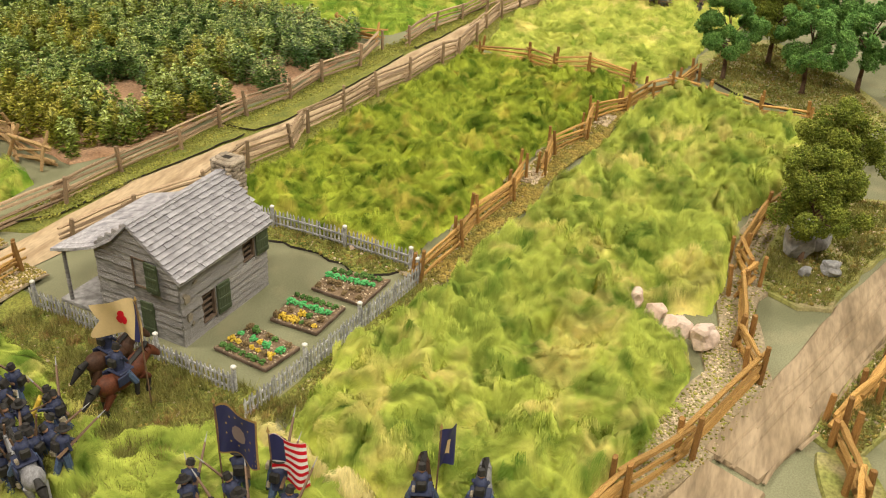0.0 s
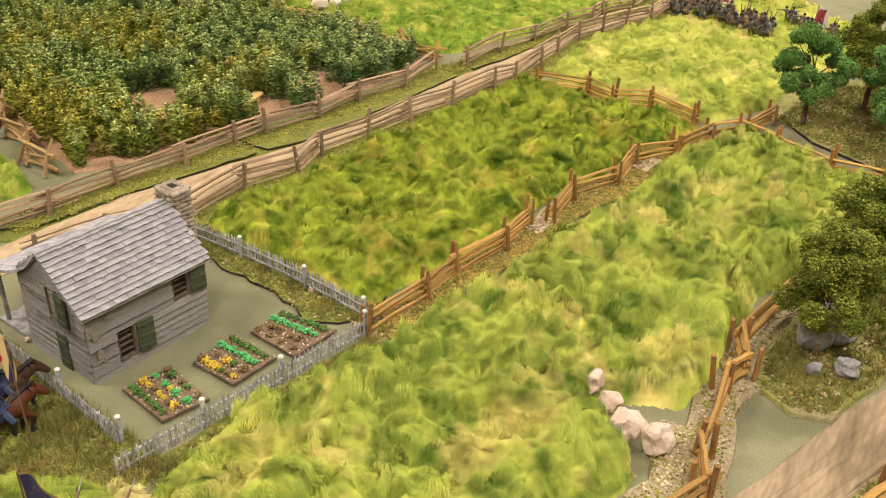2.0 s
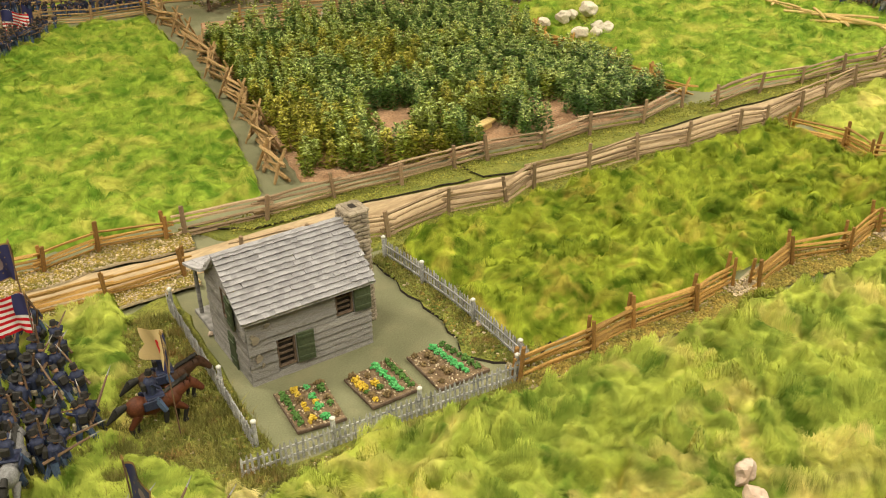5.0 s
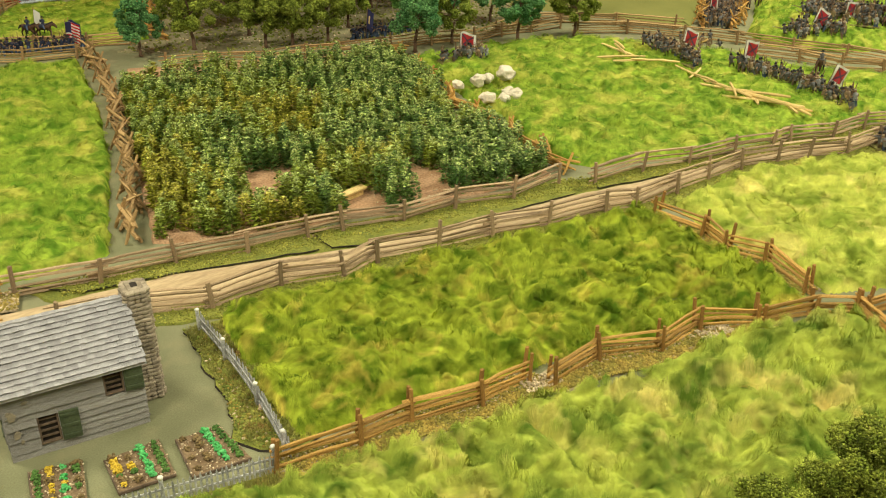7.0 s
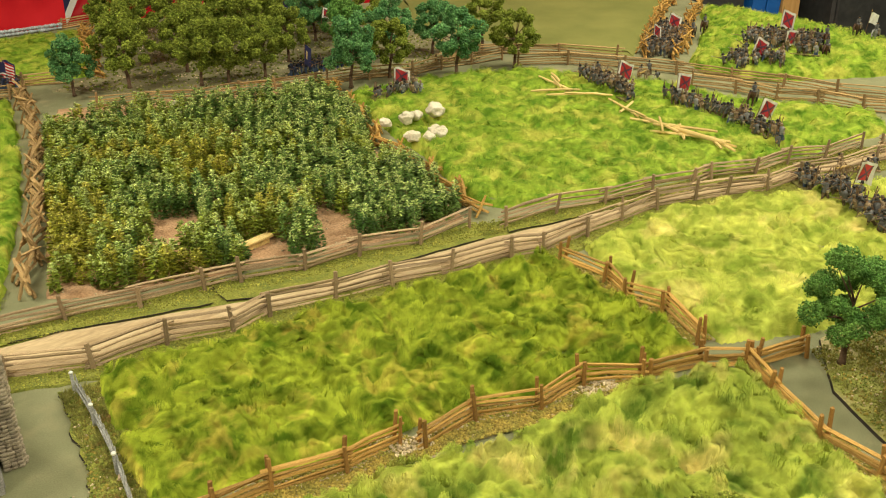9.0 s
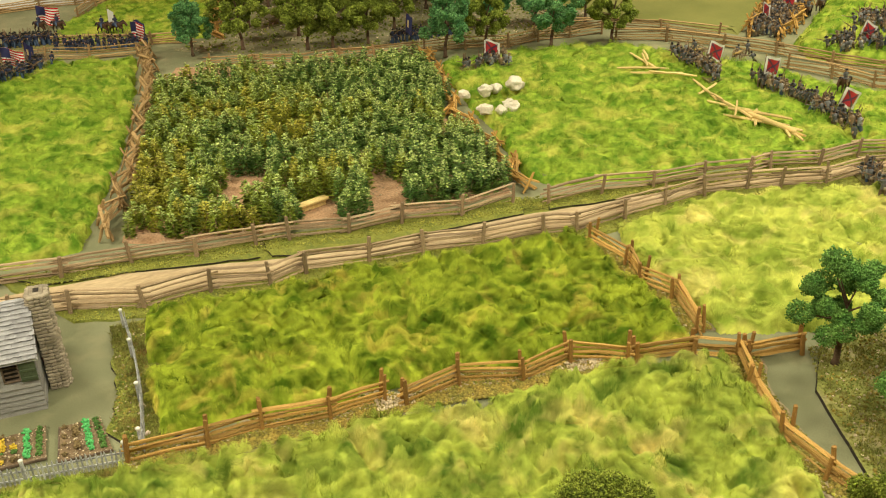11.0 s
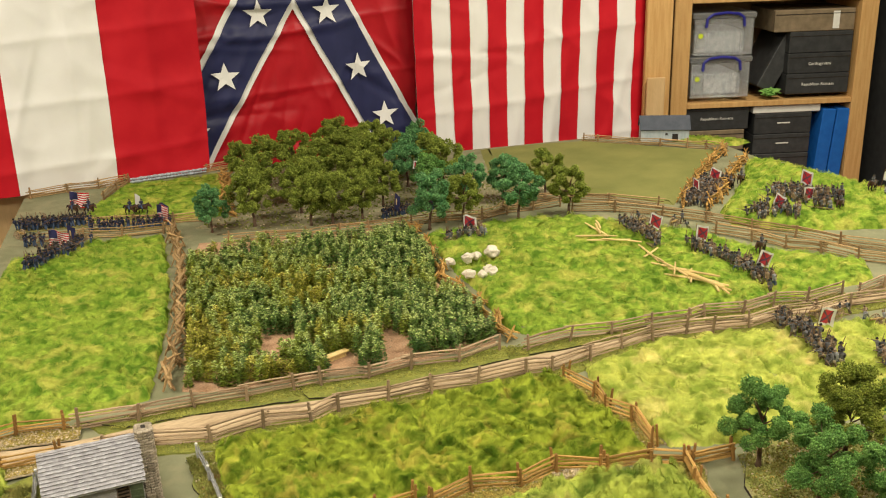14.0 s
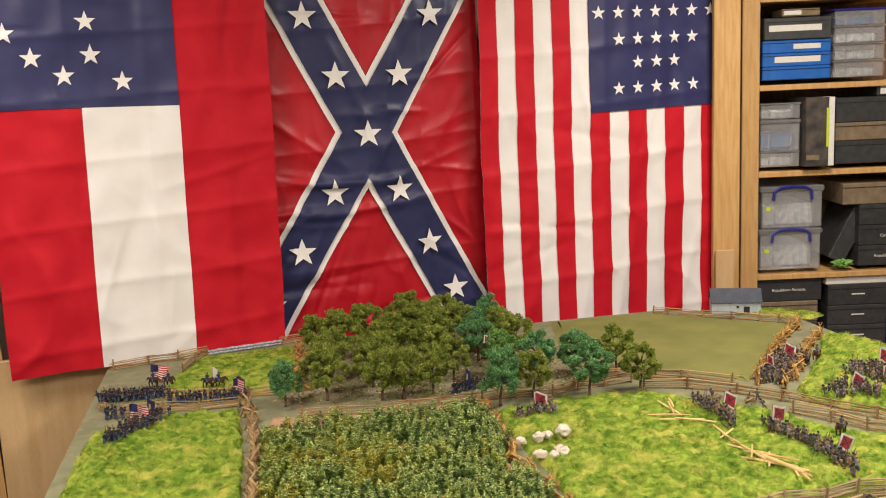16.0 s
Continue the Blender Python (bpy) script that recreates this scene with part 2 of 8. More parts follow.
class Geo:
    """Collects vertices and faces for one mesh."""

    def __init__(self):
        self.v, self.f, self.m = [], [], []

    def add(self, verts, faces, m=0):
        n = len(self.v)
        self.v.extend([tuple(p) for p in verts])
        self.f.extend([tuple(i + n for i in q) for q in faces])
        self.m.extend([m] * len(faces))
        return self

    def box(self, c, s, rz=0.0, m=0, bevel=0.0, tilt=None):
        x, y, z = s[0] / 2, s[1] / 2, s[2] / 2
        if bevel:
            k = min(bevel, x * 0.9, y * 0.9, z * 0.9)
            pts = []
            for ax in range(3):
                for sx in (-1, 1):
                    for sy in (-1, 1):
                        for sz in (-1, 1):
                            sg = (sx, sy, sz)
                            pts.append(tuple(sg[i] * ((x, y, z)[i] - (0 if i == ax else k)) for i in range(3)))
            ix = lambda ax, a, b, c2: ax * 8 + (a > 0) * 4 + (b > 0) * 2 + (c2 > 0)
            fc = []
            for ax in range(3):
                o = [i for i in range(3) if i != ax]
                for sg in (-1, 1):
                    q = []
                    for a, b in ((-1, -1), (1, -1), (1, 1), (-1, 1)):
                        t = [0, 0, 0]
                        t[ax], t[o[0]], t[o[1]] = sg, a, b
                        q.append(ix(ax, *t))
                    flip = (sg < 0) != (ax == 1)
                    fc.append(q[::-1] if flip else q)
            for ax in range(3):
                o = [i for i in range(3) if i != ax]
                for a in (-1, 1):
                    for b in (-1, 1):
                        q = []
                        for who, sg in ((o[0], -1), (o[0], 1), (o[1], 1), (o[1], -1)):
                            t = [0, 0, 0]
                            t[ax], t[o[0]], t[o[1]] = sg, a, b
                            q.append(ix(who, *t))
                        fc.append(q if (a * b > 0) == (ax != 1) else q[::-1])
            for a in (-1, 1):
                for b in (-1, 1):
                    for c2 in (-1, 1):
                        q = [ix(0, a, b, c2), ix(1, a, b, c2), ix(2, a, b, c2)]
                        fc.append(q if a * b * c2 > 0 else q[::-1])
        else:
            pts = [(i, j, k2) for i in (-x, x) for j in (-y, y) for k2 in (-z, z)]
            fc = [(0, 1, 3, 2), (4, 6, 7, 5), (0, 4, 5, 1), (2, 3, 7, 6), (0, 2, 6, 4), (1, 5, 7, 3)]
        r = Matrix.Translation(c) @ Matrix.Rotation(rz, 4, "Z")
        if tilt:
            r = r @ Euler(tilt).to_matrix().to_4x4()
        return self.add([r @ Vector(p) for p in pts], fc, m)

    def tube(self, a, b, r0, r1=None, n=6, m=0, cap=True, squash=1.0):
        a, b = Vector(a), Vector(b)
        r1 = r0 if r1 is None else r1
        d = (b - a).normalized()
        u = d.orthogonal().normalized()
        w = d.cross(u)
        ring = lambda p, r: [p + (u * math.cos(i * math.tau / n) + w * math.sin(i * math.tau / n) * squash) * r for i in range(n)]
        fc = [(i, (i + 1) % n, n + (i + 1) % n, n + i) for i in range(n)]
        if cap:
            fc += [tuple(range(n))[::-1], tuple(range(n, 2 * n))]
        return self.add(ring(a, r0) + ring(b, r1), fc, m)

    def blob(self, c, r, sub=2, rough=0.0, freq=1.0, m=0, seed=0.0):
        v, fc = ico(sub)
        r = (r, r, r) if isinstance(r, (int, float)) else r
        pts = []
        for p in v:
            k = 1 + rough * noise.noise((p[0] * freq + seed, p[1] * freq - seed, p[2] * freq + 2 * seed))
            pts.append((c[0] + p[0] * r[0] * k, c[1] + p[1] * r[1] * k, c[2] + p[2] * r[2] * k))
        return self.add(pts, fc, m)

    def lathe(self, prof, n=10, c=(0, 0, 0), m=0, axis="Z"):
        pts = []
        for r, h in prof:
            for i in range(n):
                a = i * math.tau / n
                p = (r * math.cos(a), r * math.sin(a), h)
                p = p if axis == "Z" else (p[0], h, p[1]) if axis == "Y" else (h, p[0], p[1])
                pts.append((c[0] + p[0], c[1] + p[1], c[2] + p[2]))
        k = len(prof)
        fc = [(j * n + i, j * n + (i + 1) % n, (j + 1) * n + (i + 1) % n, (j + 1) * n + i) for j in range(k - 1) for i in range(n)]
        fc += [tuple(range(n))[::-1], tuple(range((k - 1) * n, k * n))]
        return self.add(pts, fc, m)

    def data(self, name, mats, smooth=False, crease=0.0):
        me = bpy.data.meshes.new(name)
        me.from_pydata(self.v, [], self.f)
        for x in mats if isinstance(mats, (list, tuple)) else [mats]:
            me.materials.append(x)
        if any(self.m):
            me.polygons.foreach_set("material_index", self.m)
        if smooth:
            me.polygons.foreach_set("use_smooth", [True] * len(self.f))
        me.update()
        if crease:
            me.set_sharp_from_angle(angle=crease)
        return me

    def ob(self, name, mats, parent=None, label="", smooth=False, at=None):
        o = new(name, self.data(name, mats, smooth))
        if parent:
            o.parent = parent
        if at is not None:
            o.matrix_basis = at
        if label:
            o["label"] = label
        return o


ICO = {}


def ico(sub):
    if sub not in ICO:
        bm = bmesh.new()
        bmesh.ops.create_icosphere(bm, subdivisions=sub, radius=1)
        bm.verts.ensure_lookup_table()
        ICO[sub] = ([tuple(v.co) for v in bm.verts], [tuple(v.index for v in f.verts) for f in bm.faces])
        bm.free()
    return ICO[sub]


def thing(name, at, label, category, group="", kind=""):
    o = new(name)
    o.empty_display_size = 0.01
    o.matrix_basis = at
    return tagged(o, label, category, group, kind)


def put(name, data, parent, at, label=""):
    o = new(name, data)
    o.parent = parent
    o.matrix_basis = at
    if label:
        o["label"] = label
    return o


def mesh_np(name, verts, faces, mats, smooth=False):
    """A mesh from arrays; faces all with the same number of corners."""
    me = bpy.data.meshes.new(name)
    k = faces.shape[1]
    me.vertices.add(len(verts)), me.loops.add(faces.size), me.polygons.add(len(faces))
    me.vertices.foreach_set("co", verts.astype(np.float32).ravel())
    me.loops.foreach_set("vertex_index", faces.astype(np.int32).ravel())
    me.polygons.foreach_set("loop_start", np.arange(0, faces.size, k, dtype=np.int32))
    if smooth:
        me.polygons.foreach_set("use_smooth", np.ones(len(faces), dtype=bool))
    for x in mats if isinstance(mats, (list, tuple)) else [mats]:
        me.materials.append(x)
    me.update(calc_edges=True)
    me.validate()
    return me


LATT = np.random.default_rng(3).random((64, 64))


def vnoise(x, y, freq, ox=0.0):
    """Smooth noise from 0 to 1 over the plan."""
    x, y = x * freq + ox + 100, y * freq + 2.3 * ox + 100
    i, j = np.floor(x).astype(int), np.floor(y).astype(int)
    u, w = x - i, y - j
    u, w = u * u * (3 - 2 * u), w * w * (3 - 2 * w)
    g = lambda a, b: LATT[a % 64, b % 64]
    return (g(i, j) * (1 - u) + g(i + 1, j) * u) * (1 - w) + (g(i, j + 1) * (1 - u) + g(i + 1, j + 1) * u) * w


def inside(poly, x, y):
    r = np.zeros(x.shape, bool)
    for (x0, y0), (x1, y1) in zip(poly, poly[1:] + poly[:1]):
        if y0 != y1:
            r ^= ((y0 > y) != (y1 > y)) & (x < (x1 - x0) * (y - y0) / (y1 - y0) + x0)
    return r


def edge_dist(poly, x, y):
    d = np.full(x.shape, 9.0)
    for (x0, y0), (x1, y1) in zip(poly, poly[1:] + poly[:1]):
        dx, dy = x1 - x0, y1 - y0
        t = np.clip(((x - x0) * dx + (y - y0) * dy) / (dx * dx + dy * dy + 1e-12), 0, 1)
        d = np.minimum(d, np.hypot(x - x0 - t * dx, y - y0 - t * dy))
    return d


def wavy(poly, step=0.02, amp=0.004, seed=0.0):
    """The outline with small irregularities."""
    out = []
    for (x0, y0), (x1, y1) in zip(poly, poly[1:] + poly[:1]):
        n = max(1, round(math.hypot(x1 - x0, y1 - y0) / step))
        for i in range(n):
            t = i / n
            x, y = x0 + (x1 - x0) * t, y0 + (y1 - y0) * t
            out.append((x + amp * noise.noise((x * 40, y * 40, seed)), y + amp * noise.noise((x * 40, y * 40, seed + 9))))
    return out


def sheet(name, poly, z0, z1, material, label="", category="", kind="structure", amp=0.004, bevel=0.002, side=None, seed=0.0):
    """A thin piece lying flat, with irregular outline and a chamfered rim."""
    p = wavy(poly, 0.02, amp, seed)
    area = sum(a[0] * b[1] - b[0] * a[1] for a, b in zip(p, p[1:] + p[:1]))
    if area < 0:
        p = p[::-1]
    n = len(p)
    cx, cy = sum(a[0] for a in p) / n, sum(a[1] for a in p) / n
    ins = []
    for i in range(n):
        (ax, ay), (bx, by) = p[i - 1], p[(i + 1) % n]
        ln = math.hypot(bx - ax, by - ay) or 1
        ins.append((p[i][0] - (by - ay) / ln * bevel, p[i][1] + (bx - ax) / ln * bevel))
    bm = bmesh.new()
    lo = [bm.verts.new((x, y, z0)) for x, y in p]
    hi = [bm.verts.new((x, y, z1)) for x, y in ins]
    for i in range(n):
        f = bm.faces.new((lo[i], lo[(i + 1) % n], hi[(i + 1) % n], hi[i]))
        f.material_index = 1 if side else 0
    bm.faces.new(hi)
    me = bpy.data.meshes.new(name)
    bmesh.ops.triangulate(bm, faces=[f for f in bm.faces if len(f.verts) > 4])
    bm.to_mesh(me)
    bm.free()
    me.materials.append(material)
    if side:
        me.materials.append(side)
    return tagged(new(name, me), label, category, "", kind)


FIELDS = []


def ground_z(x, y, low=0.003):
    """Height of the fur, or of the bare ground, at a place."""
    z = low
    for surf in FIELDS:
        d, h = surf(np.array([x]), np.array([y]))
        if d[0] > 0:
            z = max(z, float(h[0]))
    return z


def grass_tufts(poly, n, h, material, label, z=0.002, seed=1, blades=14, spread=0.004):
    """Tufts of stiff grass fibres, in one mesh."""
    r = np.random.default_rng(seed)
    xs, ys = [p[0] for p in poly], [p[1] for p in poly]
    x, y = r.uniform(min(xs), max(xs), n * 6), r.uniform(min(ys), max(ys), n * 6)
    ok = inside(poly, x, y) & (r.random(n * 6) < 0.25 + 1.3 * vnoise(x, y, 45, seed * 0.7) ** 2)
    x, y = np.repeat(x[ok][:n], blades), np.repeat(y[ok][:n], blades)
    m = len(x)
    a, el, ln, w = r.uniform(0, 6.283, m), r.uniform(0.4, 1.5, m), h * r.uniform(0.5, 1.3, m), r.uniform(0.00025, 0.0005, m)
    x, y = x + r.normal(0, spread * 0.5, m), y + r.normal(0, spread * 0.5, m)
    b = r.uniform(0, 6.283, m)
    V = np.stack([np.stack([x - np.cos(b) * w, y - np.sin(b) * w, np.full(m, z)], 1), np.stack([x + np.cos(b) * w, y + np.sin(b) * w, np.full(m, z)], 1),
                  np.stack([x + np.cos(a) * np.cos(el) * ln, y + np.sin(a) * np.cos(el) * ln, z + np.sin(el) * ln], 1)], 1)
    o = new("grass_tuft", mesh_np("grass_tuft", V.reshape(-1, 3), np.arange(m * 3).reshape(-1, 3), material))
    return tagged(o, label, "grass", "", "stuff")


def tufts(x, y, cell, seed):
    """Nearest tuft centre of a jittered grid: its place, its distance and a number from 0 to 1."""
    i, j = np.floor(x / cell).astype(int), np.floor(y / cell).astype(int)
    best, cx, cy, tag = np.full(x.shape, 9.0), np.zeros(x.shape), np.zeros(x.shape), np.zeros(x.shape)
    s = int(seed * 10)
    for di in (-1, 0, 1):
        for dj in (-1, 0, 1):
            a, b = (i + di) * 7 + s, (j + dj) * 5 + s
            px = (i + di + LATT[a % 64, b % 64]) * cell
            py = (j + dj + LATT[(b + 17) % 64, (a + 31) % 64]) * cell
            d = np.hypot(x - px, y - py)
            k = d < best
            best, cx, cy, tag = np.where(k, d, best), np.where(k, px, cx), np.where(k, py, cy), np.where(k, LATT[(a + 3) % 64, (b + 9) % 64], tag)
    return cx, cy, best / cell, tag


def fur_field(name, poly, height, strands, material, flow, label, length=0.013, width=0.00018, cell=0.0035, seed=1.0, lump=0.5, z0=0.0, tuft=0.015, rise=1.0, hill=0.0):
    """A patch of long-pile fur: a lumpy base sheet and a coat of strands gathered in tufts."""
    r = np.random.default_rng(int(seed * 10))
    xs, ys = [p[0] for p in poly], [p[1] for p in poly]
    nx, ny = int((max(xs) - min(xs)) / cell) + 3, int((max(ys) - min(ys)) / cell) + 3
    gx, gy = np.meshgrid(min(xs) - cell + np.arange(nx) * cell, min(ys) - cell + np.arange(ny) * cell, indexing="ij")

    def surf(x, y):
        x2, y2 = x + 0.008 * (vnoise(x, y, 40, seed) - 0.5), y + 0.008 * (vnoise(x, y, 40, seed + 5) - 0.5)
        d = np.where(inside(poly, x2, y2), edge_dist(poly, x2, y2), -1)
        k = np.clip(d / (height * 0.9), 0, 1)
        k = np.sqrt(np.clip(1 - (1 - k) ** 2, 0, 1))
        n1, n2, n3 = vnoise(x, y, 24, seed + 1), vnoise(x, y, 60, seed + 2), vnoise(x, y, 8, seed + 8)
        crease = np.clip(np.abs(2 * n1 - 1) * 2.4, 0, 1)
        pit = np.clip(0.36 - vnoise(x, y, 42, seed + 6), 0, 1) * 2.6
        body = 1 - lump + lump * (0.48 * crease + 0.40 * n2 + 0.6 * n3 - pit)
        h = hill * np.clip(d / 0.12, 0, 1) ** 0.8 if hill else 0.0
        return d, z0 + height * k * body + h

    FIELDS.append(surf)
    d, gz = surf(gx, gy)
    keep = d > -0.5
    gz = np.where(keep, gz, z0 - 0.001)
    ok = keep[:-1, :-1] | keep[1:, :-1] | keep[1:, 1:] | keep[:-1, 1:]
    idx = np.arange(nx * ny).reshape(nx, ny)
    faces = np.stack([idx[:-1, :-1][ok], idx[1:, :-1][ok], idx[1:, 1:][ok], idx[:-1, 1:][ok]], 1)
    verts = np.stack([gx, gy, gz], 2).reshape(-1, 3)
    used = np.unique(faces)
    remap = np.zeros(nx * ny, int)
    remap[used] = np.arange(len(used))
    top = tagged(new(name, mesh_np(name, verts[used], remap[faces], material, True)), label, "field", "", "stuff")
    # strands: soft wisps, each bent over its lump, gathered in tufts
    n = int(strands * 1.7)
    x, y = r.uniform(min(xs), max(xs), n), r.uniform(min(ys), max(ys), n)
    d, z = surf(x, y)
    s = d > 0.001
    x, y, z = x[s][:strands], y[s][:strands], z[s][:strands]
    n = len(x)
    cx, cy, far, tag = tufts(x + 0.012 * (vnoise(x, y, 60, seed) - 0.5), y + 0.012 * (vnoise(x, y, 60, seed + 2) - 0.5), tuft, seed)
    lean = lambda px, py: flow + 4.5 * (vnoise(px, py, 9, seed + 3) - 0.5) + 4.5 * (vnoise(px, py, 34, seed + 4) - 0.5)
    ang = lean(x, y) + r.normal(0, 0.3, n)
    tang = lean(cx, cy) + 2.4 * (tag - 0.5)
    ln = length * r.uniform(0.5, 1.2, n)
    tx, ty = cx + np.cos(tang) * length * 0.7, cy + np.sin(tang) * length * 0.7
    pull = 0.62 * r.uniform(0.45, 1.0, n)
    ex = (x + np.cos(ang) * ln) * (1 - pull) + tx * pull
    ey = (y + np.sin(ang) * ln) * (1 - pull) + ty * pull
    dx, dy = ex - x, ey - y
    dl = np.hypot(dx, dy) + 1e-6
    mx, my = x + dx * 0.5, y + dy * 0.5
    w = width * r.uniform(0.6, 1.4, n)
    px, py = -dy / dl * w, dx / dl * w
    lift = rise * height * (0.05 + 0.60 * tag * np.clip(1.2 - far, 0, 1) ** 1.2) * r.uniform(0.4, 1.2, n) + 0.0006
    _, zm = surf(mx, my)
    _, zt = surf(ex, ey)
    zm, zt = np.maximum(zm, z0 + 0.001) + lift, np.maximum(zt, z0 + 0.0005) + lift * r.uniform(0.3, 1.1, n)
    P = np.empty((n, 4, 3))
    P[:, 0], P[:, 3] = np.stack([x, y, z], 1), np.stack([ex, ey, zt], 1)
    P[:, 1], P[:, 2] = np.stack([mx + px, my + py, zm], 1), np.stack([mx - px, my - py, zm], 1)
    b = np.arange(n)[:, None] * 4
    T = np.concatenate([b + np.array([[0, 1, 2]]), b + np.array([[2, 1, 3]])], 0)
    o = new("fur_strand", mesh_np("fur_strand", P.reshape(-1, 3), T, material))
    o.parent = top
    tagged(o, "", "", "", "stuff")
    return top


def scatter(name, poly, n, r0, r1, material, parent=None, label="", z=0.0, flat=0.7, seed=1, sub=1, strip=None):
    """Small stones or crumbs of flock over a stretch of ground, in one mesh."""
    r = np.random.default_rng(seed)
    v, fc = ico(sub)
    v, fc = np.array(v), np.array(fc)
    xs, ys = [p[0] for p in poly], [p[1] for p in poly]
    x, y = r.uniform(min(xs), max(xs), n * 6), r.uniform(min(ys), max(ys), n * 6)
    ok = inside(poly, x, y)
    x, y = x[ok][:n], y[ok][:n]
    n = len(x)
    s = r.uniform(r0, r1, (n, 1, 1)) * r.uniform(0.6, 1.3, (n, 1, 3)) * np.array([1, 1, flat])
    V = v[None] * (1 + r.normal(0, 0.16, (n, len(v), 1))) * s
    V += np.stack([x, y, np.full(n, z) + s[:, 0, 2] * 0.5], 1)[:, None]
    T = (fc[None] + (np.arange(n) * len(v))[:, None, None]).reshape(-1, 3)
    o = new(name, mesh_np(name, V.reshape(-1, 3), T, material))
    if parent:
        o.parent = parent
    return tagged(o, label, "" if parent else "ground cover", "", "stuff")


def along(points, w):
    """A strip of width w along a line."""
    L, R = [], []
    for i, (x, y) in enumerate(points):
        a, b = points[max(0, i - 1)], points[min(len(points) - 1, i + 1)]
        dx, dy = b[0] - a[0], b[1] - a[1]
        k = w / 2 / (math.hypot(dx, dy) or 1)
        L.append((x - dy * k, y + dx * k)), R.append((x + dy * k, y - dx * k))
    return L + R[::-1]


# ---- rails, posts and fences ----
def rail_mesh(name, material, seed, square=False):
    r = random.Random(seed)
    g = Geo()
    n, k = 6, 5
    bow = r.uniform(-0.2, 0.2), r.uniform(-0.15, 0.15)
    shape = [0.5 * r.uniform(0.7, 1.2) for _ in range(k)]
    pts = []
    for i in range(n):
        u = i / (n - 1)
        tp = (1.0 if 0 < i < n - 1 else 0.75) * r.uniform(0.85, 1.1)
        oy, oz = bow[0] * math.sin(math.pi * u) + r.uniform(-0.1, 0.1), bow[1] * math.sin(math.pi * u) + r.uniform(-0.12, 0.12)
        for j in range(k):
            a = j * math.tau / k + seed
            pts.append((u - 0.5, oy + math.cos(a) * shape[j] * tp, oz + math.sin(a) * shape[j] * tp))
    fc = [(i * k + j, i * k + (j + 1) % k, (i + 1) * k + (j + 1) % k, (i + 1) * k + j) for i in range(n - 1) for j in range(k)]
    fc += [tuple(range(k))[::-1], tuple(range((n - 1) * k, n * k))]
    return g.add(pts, [q[::-1] for q in fc]).data(name, material)


def post_mesh(name, material, seed):
    r = random.Random(seed)
    g = Geo()
    k, n = 6, 4
    shape = [0.5 * r.uniform(0.8, 1.2) for _ in range(k)]
    lean = (r.uniform(-0.2, 0.2), r.uniform(-0.2, 0.2))
    pts = [(math.cos(j * math.tau / k) * shape[j] * (1 - 0.12 * i / 3) + lean[0] * i / 3, math.sin(j * math.tau / k) * shape[j] * (1 - 0.12 * i / 3) + lean[1] * i / 3,
            i / (n - 1) + (0.03 * r.random() if i == n - 1 else 0)) for i in range(n) for j in range(k)]
    fc = [(i * k + j, i * k + (j + 1) % k, (i + 1) * k + (j + 1) % k, (i + 1) * k + j) for i in range(n - 1) for j in range(k)]
    fc += [tuple(range((n - 1) * k, n * k))]
    return g.add(pts, fc).data(name, material)


RAILS = {c: [rail_mesh("rail", M["rail_" + c], i) for i in range(9)] for c in ("grey", "brown", "dull")}
RAILS["split"] = [rail_mesh("rail", M["split"], 20 + i) for i in range(4)]
POSTS = {c: [post_mesh("post", M["post_" + c], i) for i in range(4)] for c in ("grey", "brown", "dull")}


def lay_rail(parent, a, b, thick, kind, r, name="rail"):
    a, b = Vector(a), Vector(b)
    d = b - a
    yaw, pit = math.atan2(d.y, d.x), -math.asin(max(-1, min(1, d.z / d.length)))
    m = Matrix.LocRotScale((a + b) / 2, Euler((r.uniform(-0.5, 0.5), pit, yaw)), (d.length, thick * r.uniform(0.85, 1.2), thick * r.uniform(0.75, 1.05)))
    return put(name, r.choice(RAILS[kind]), parent, m)


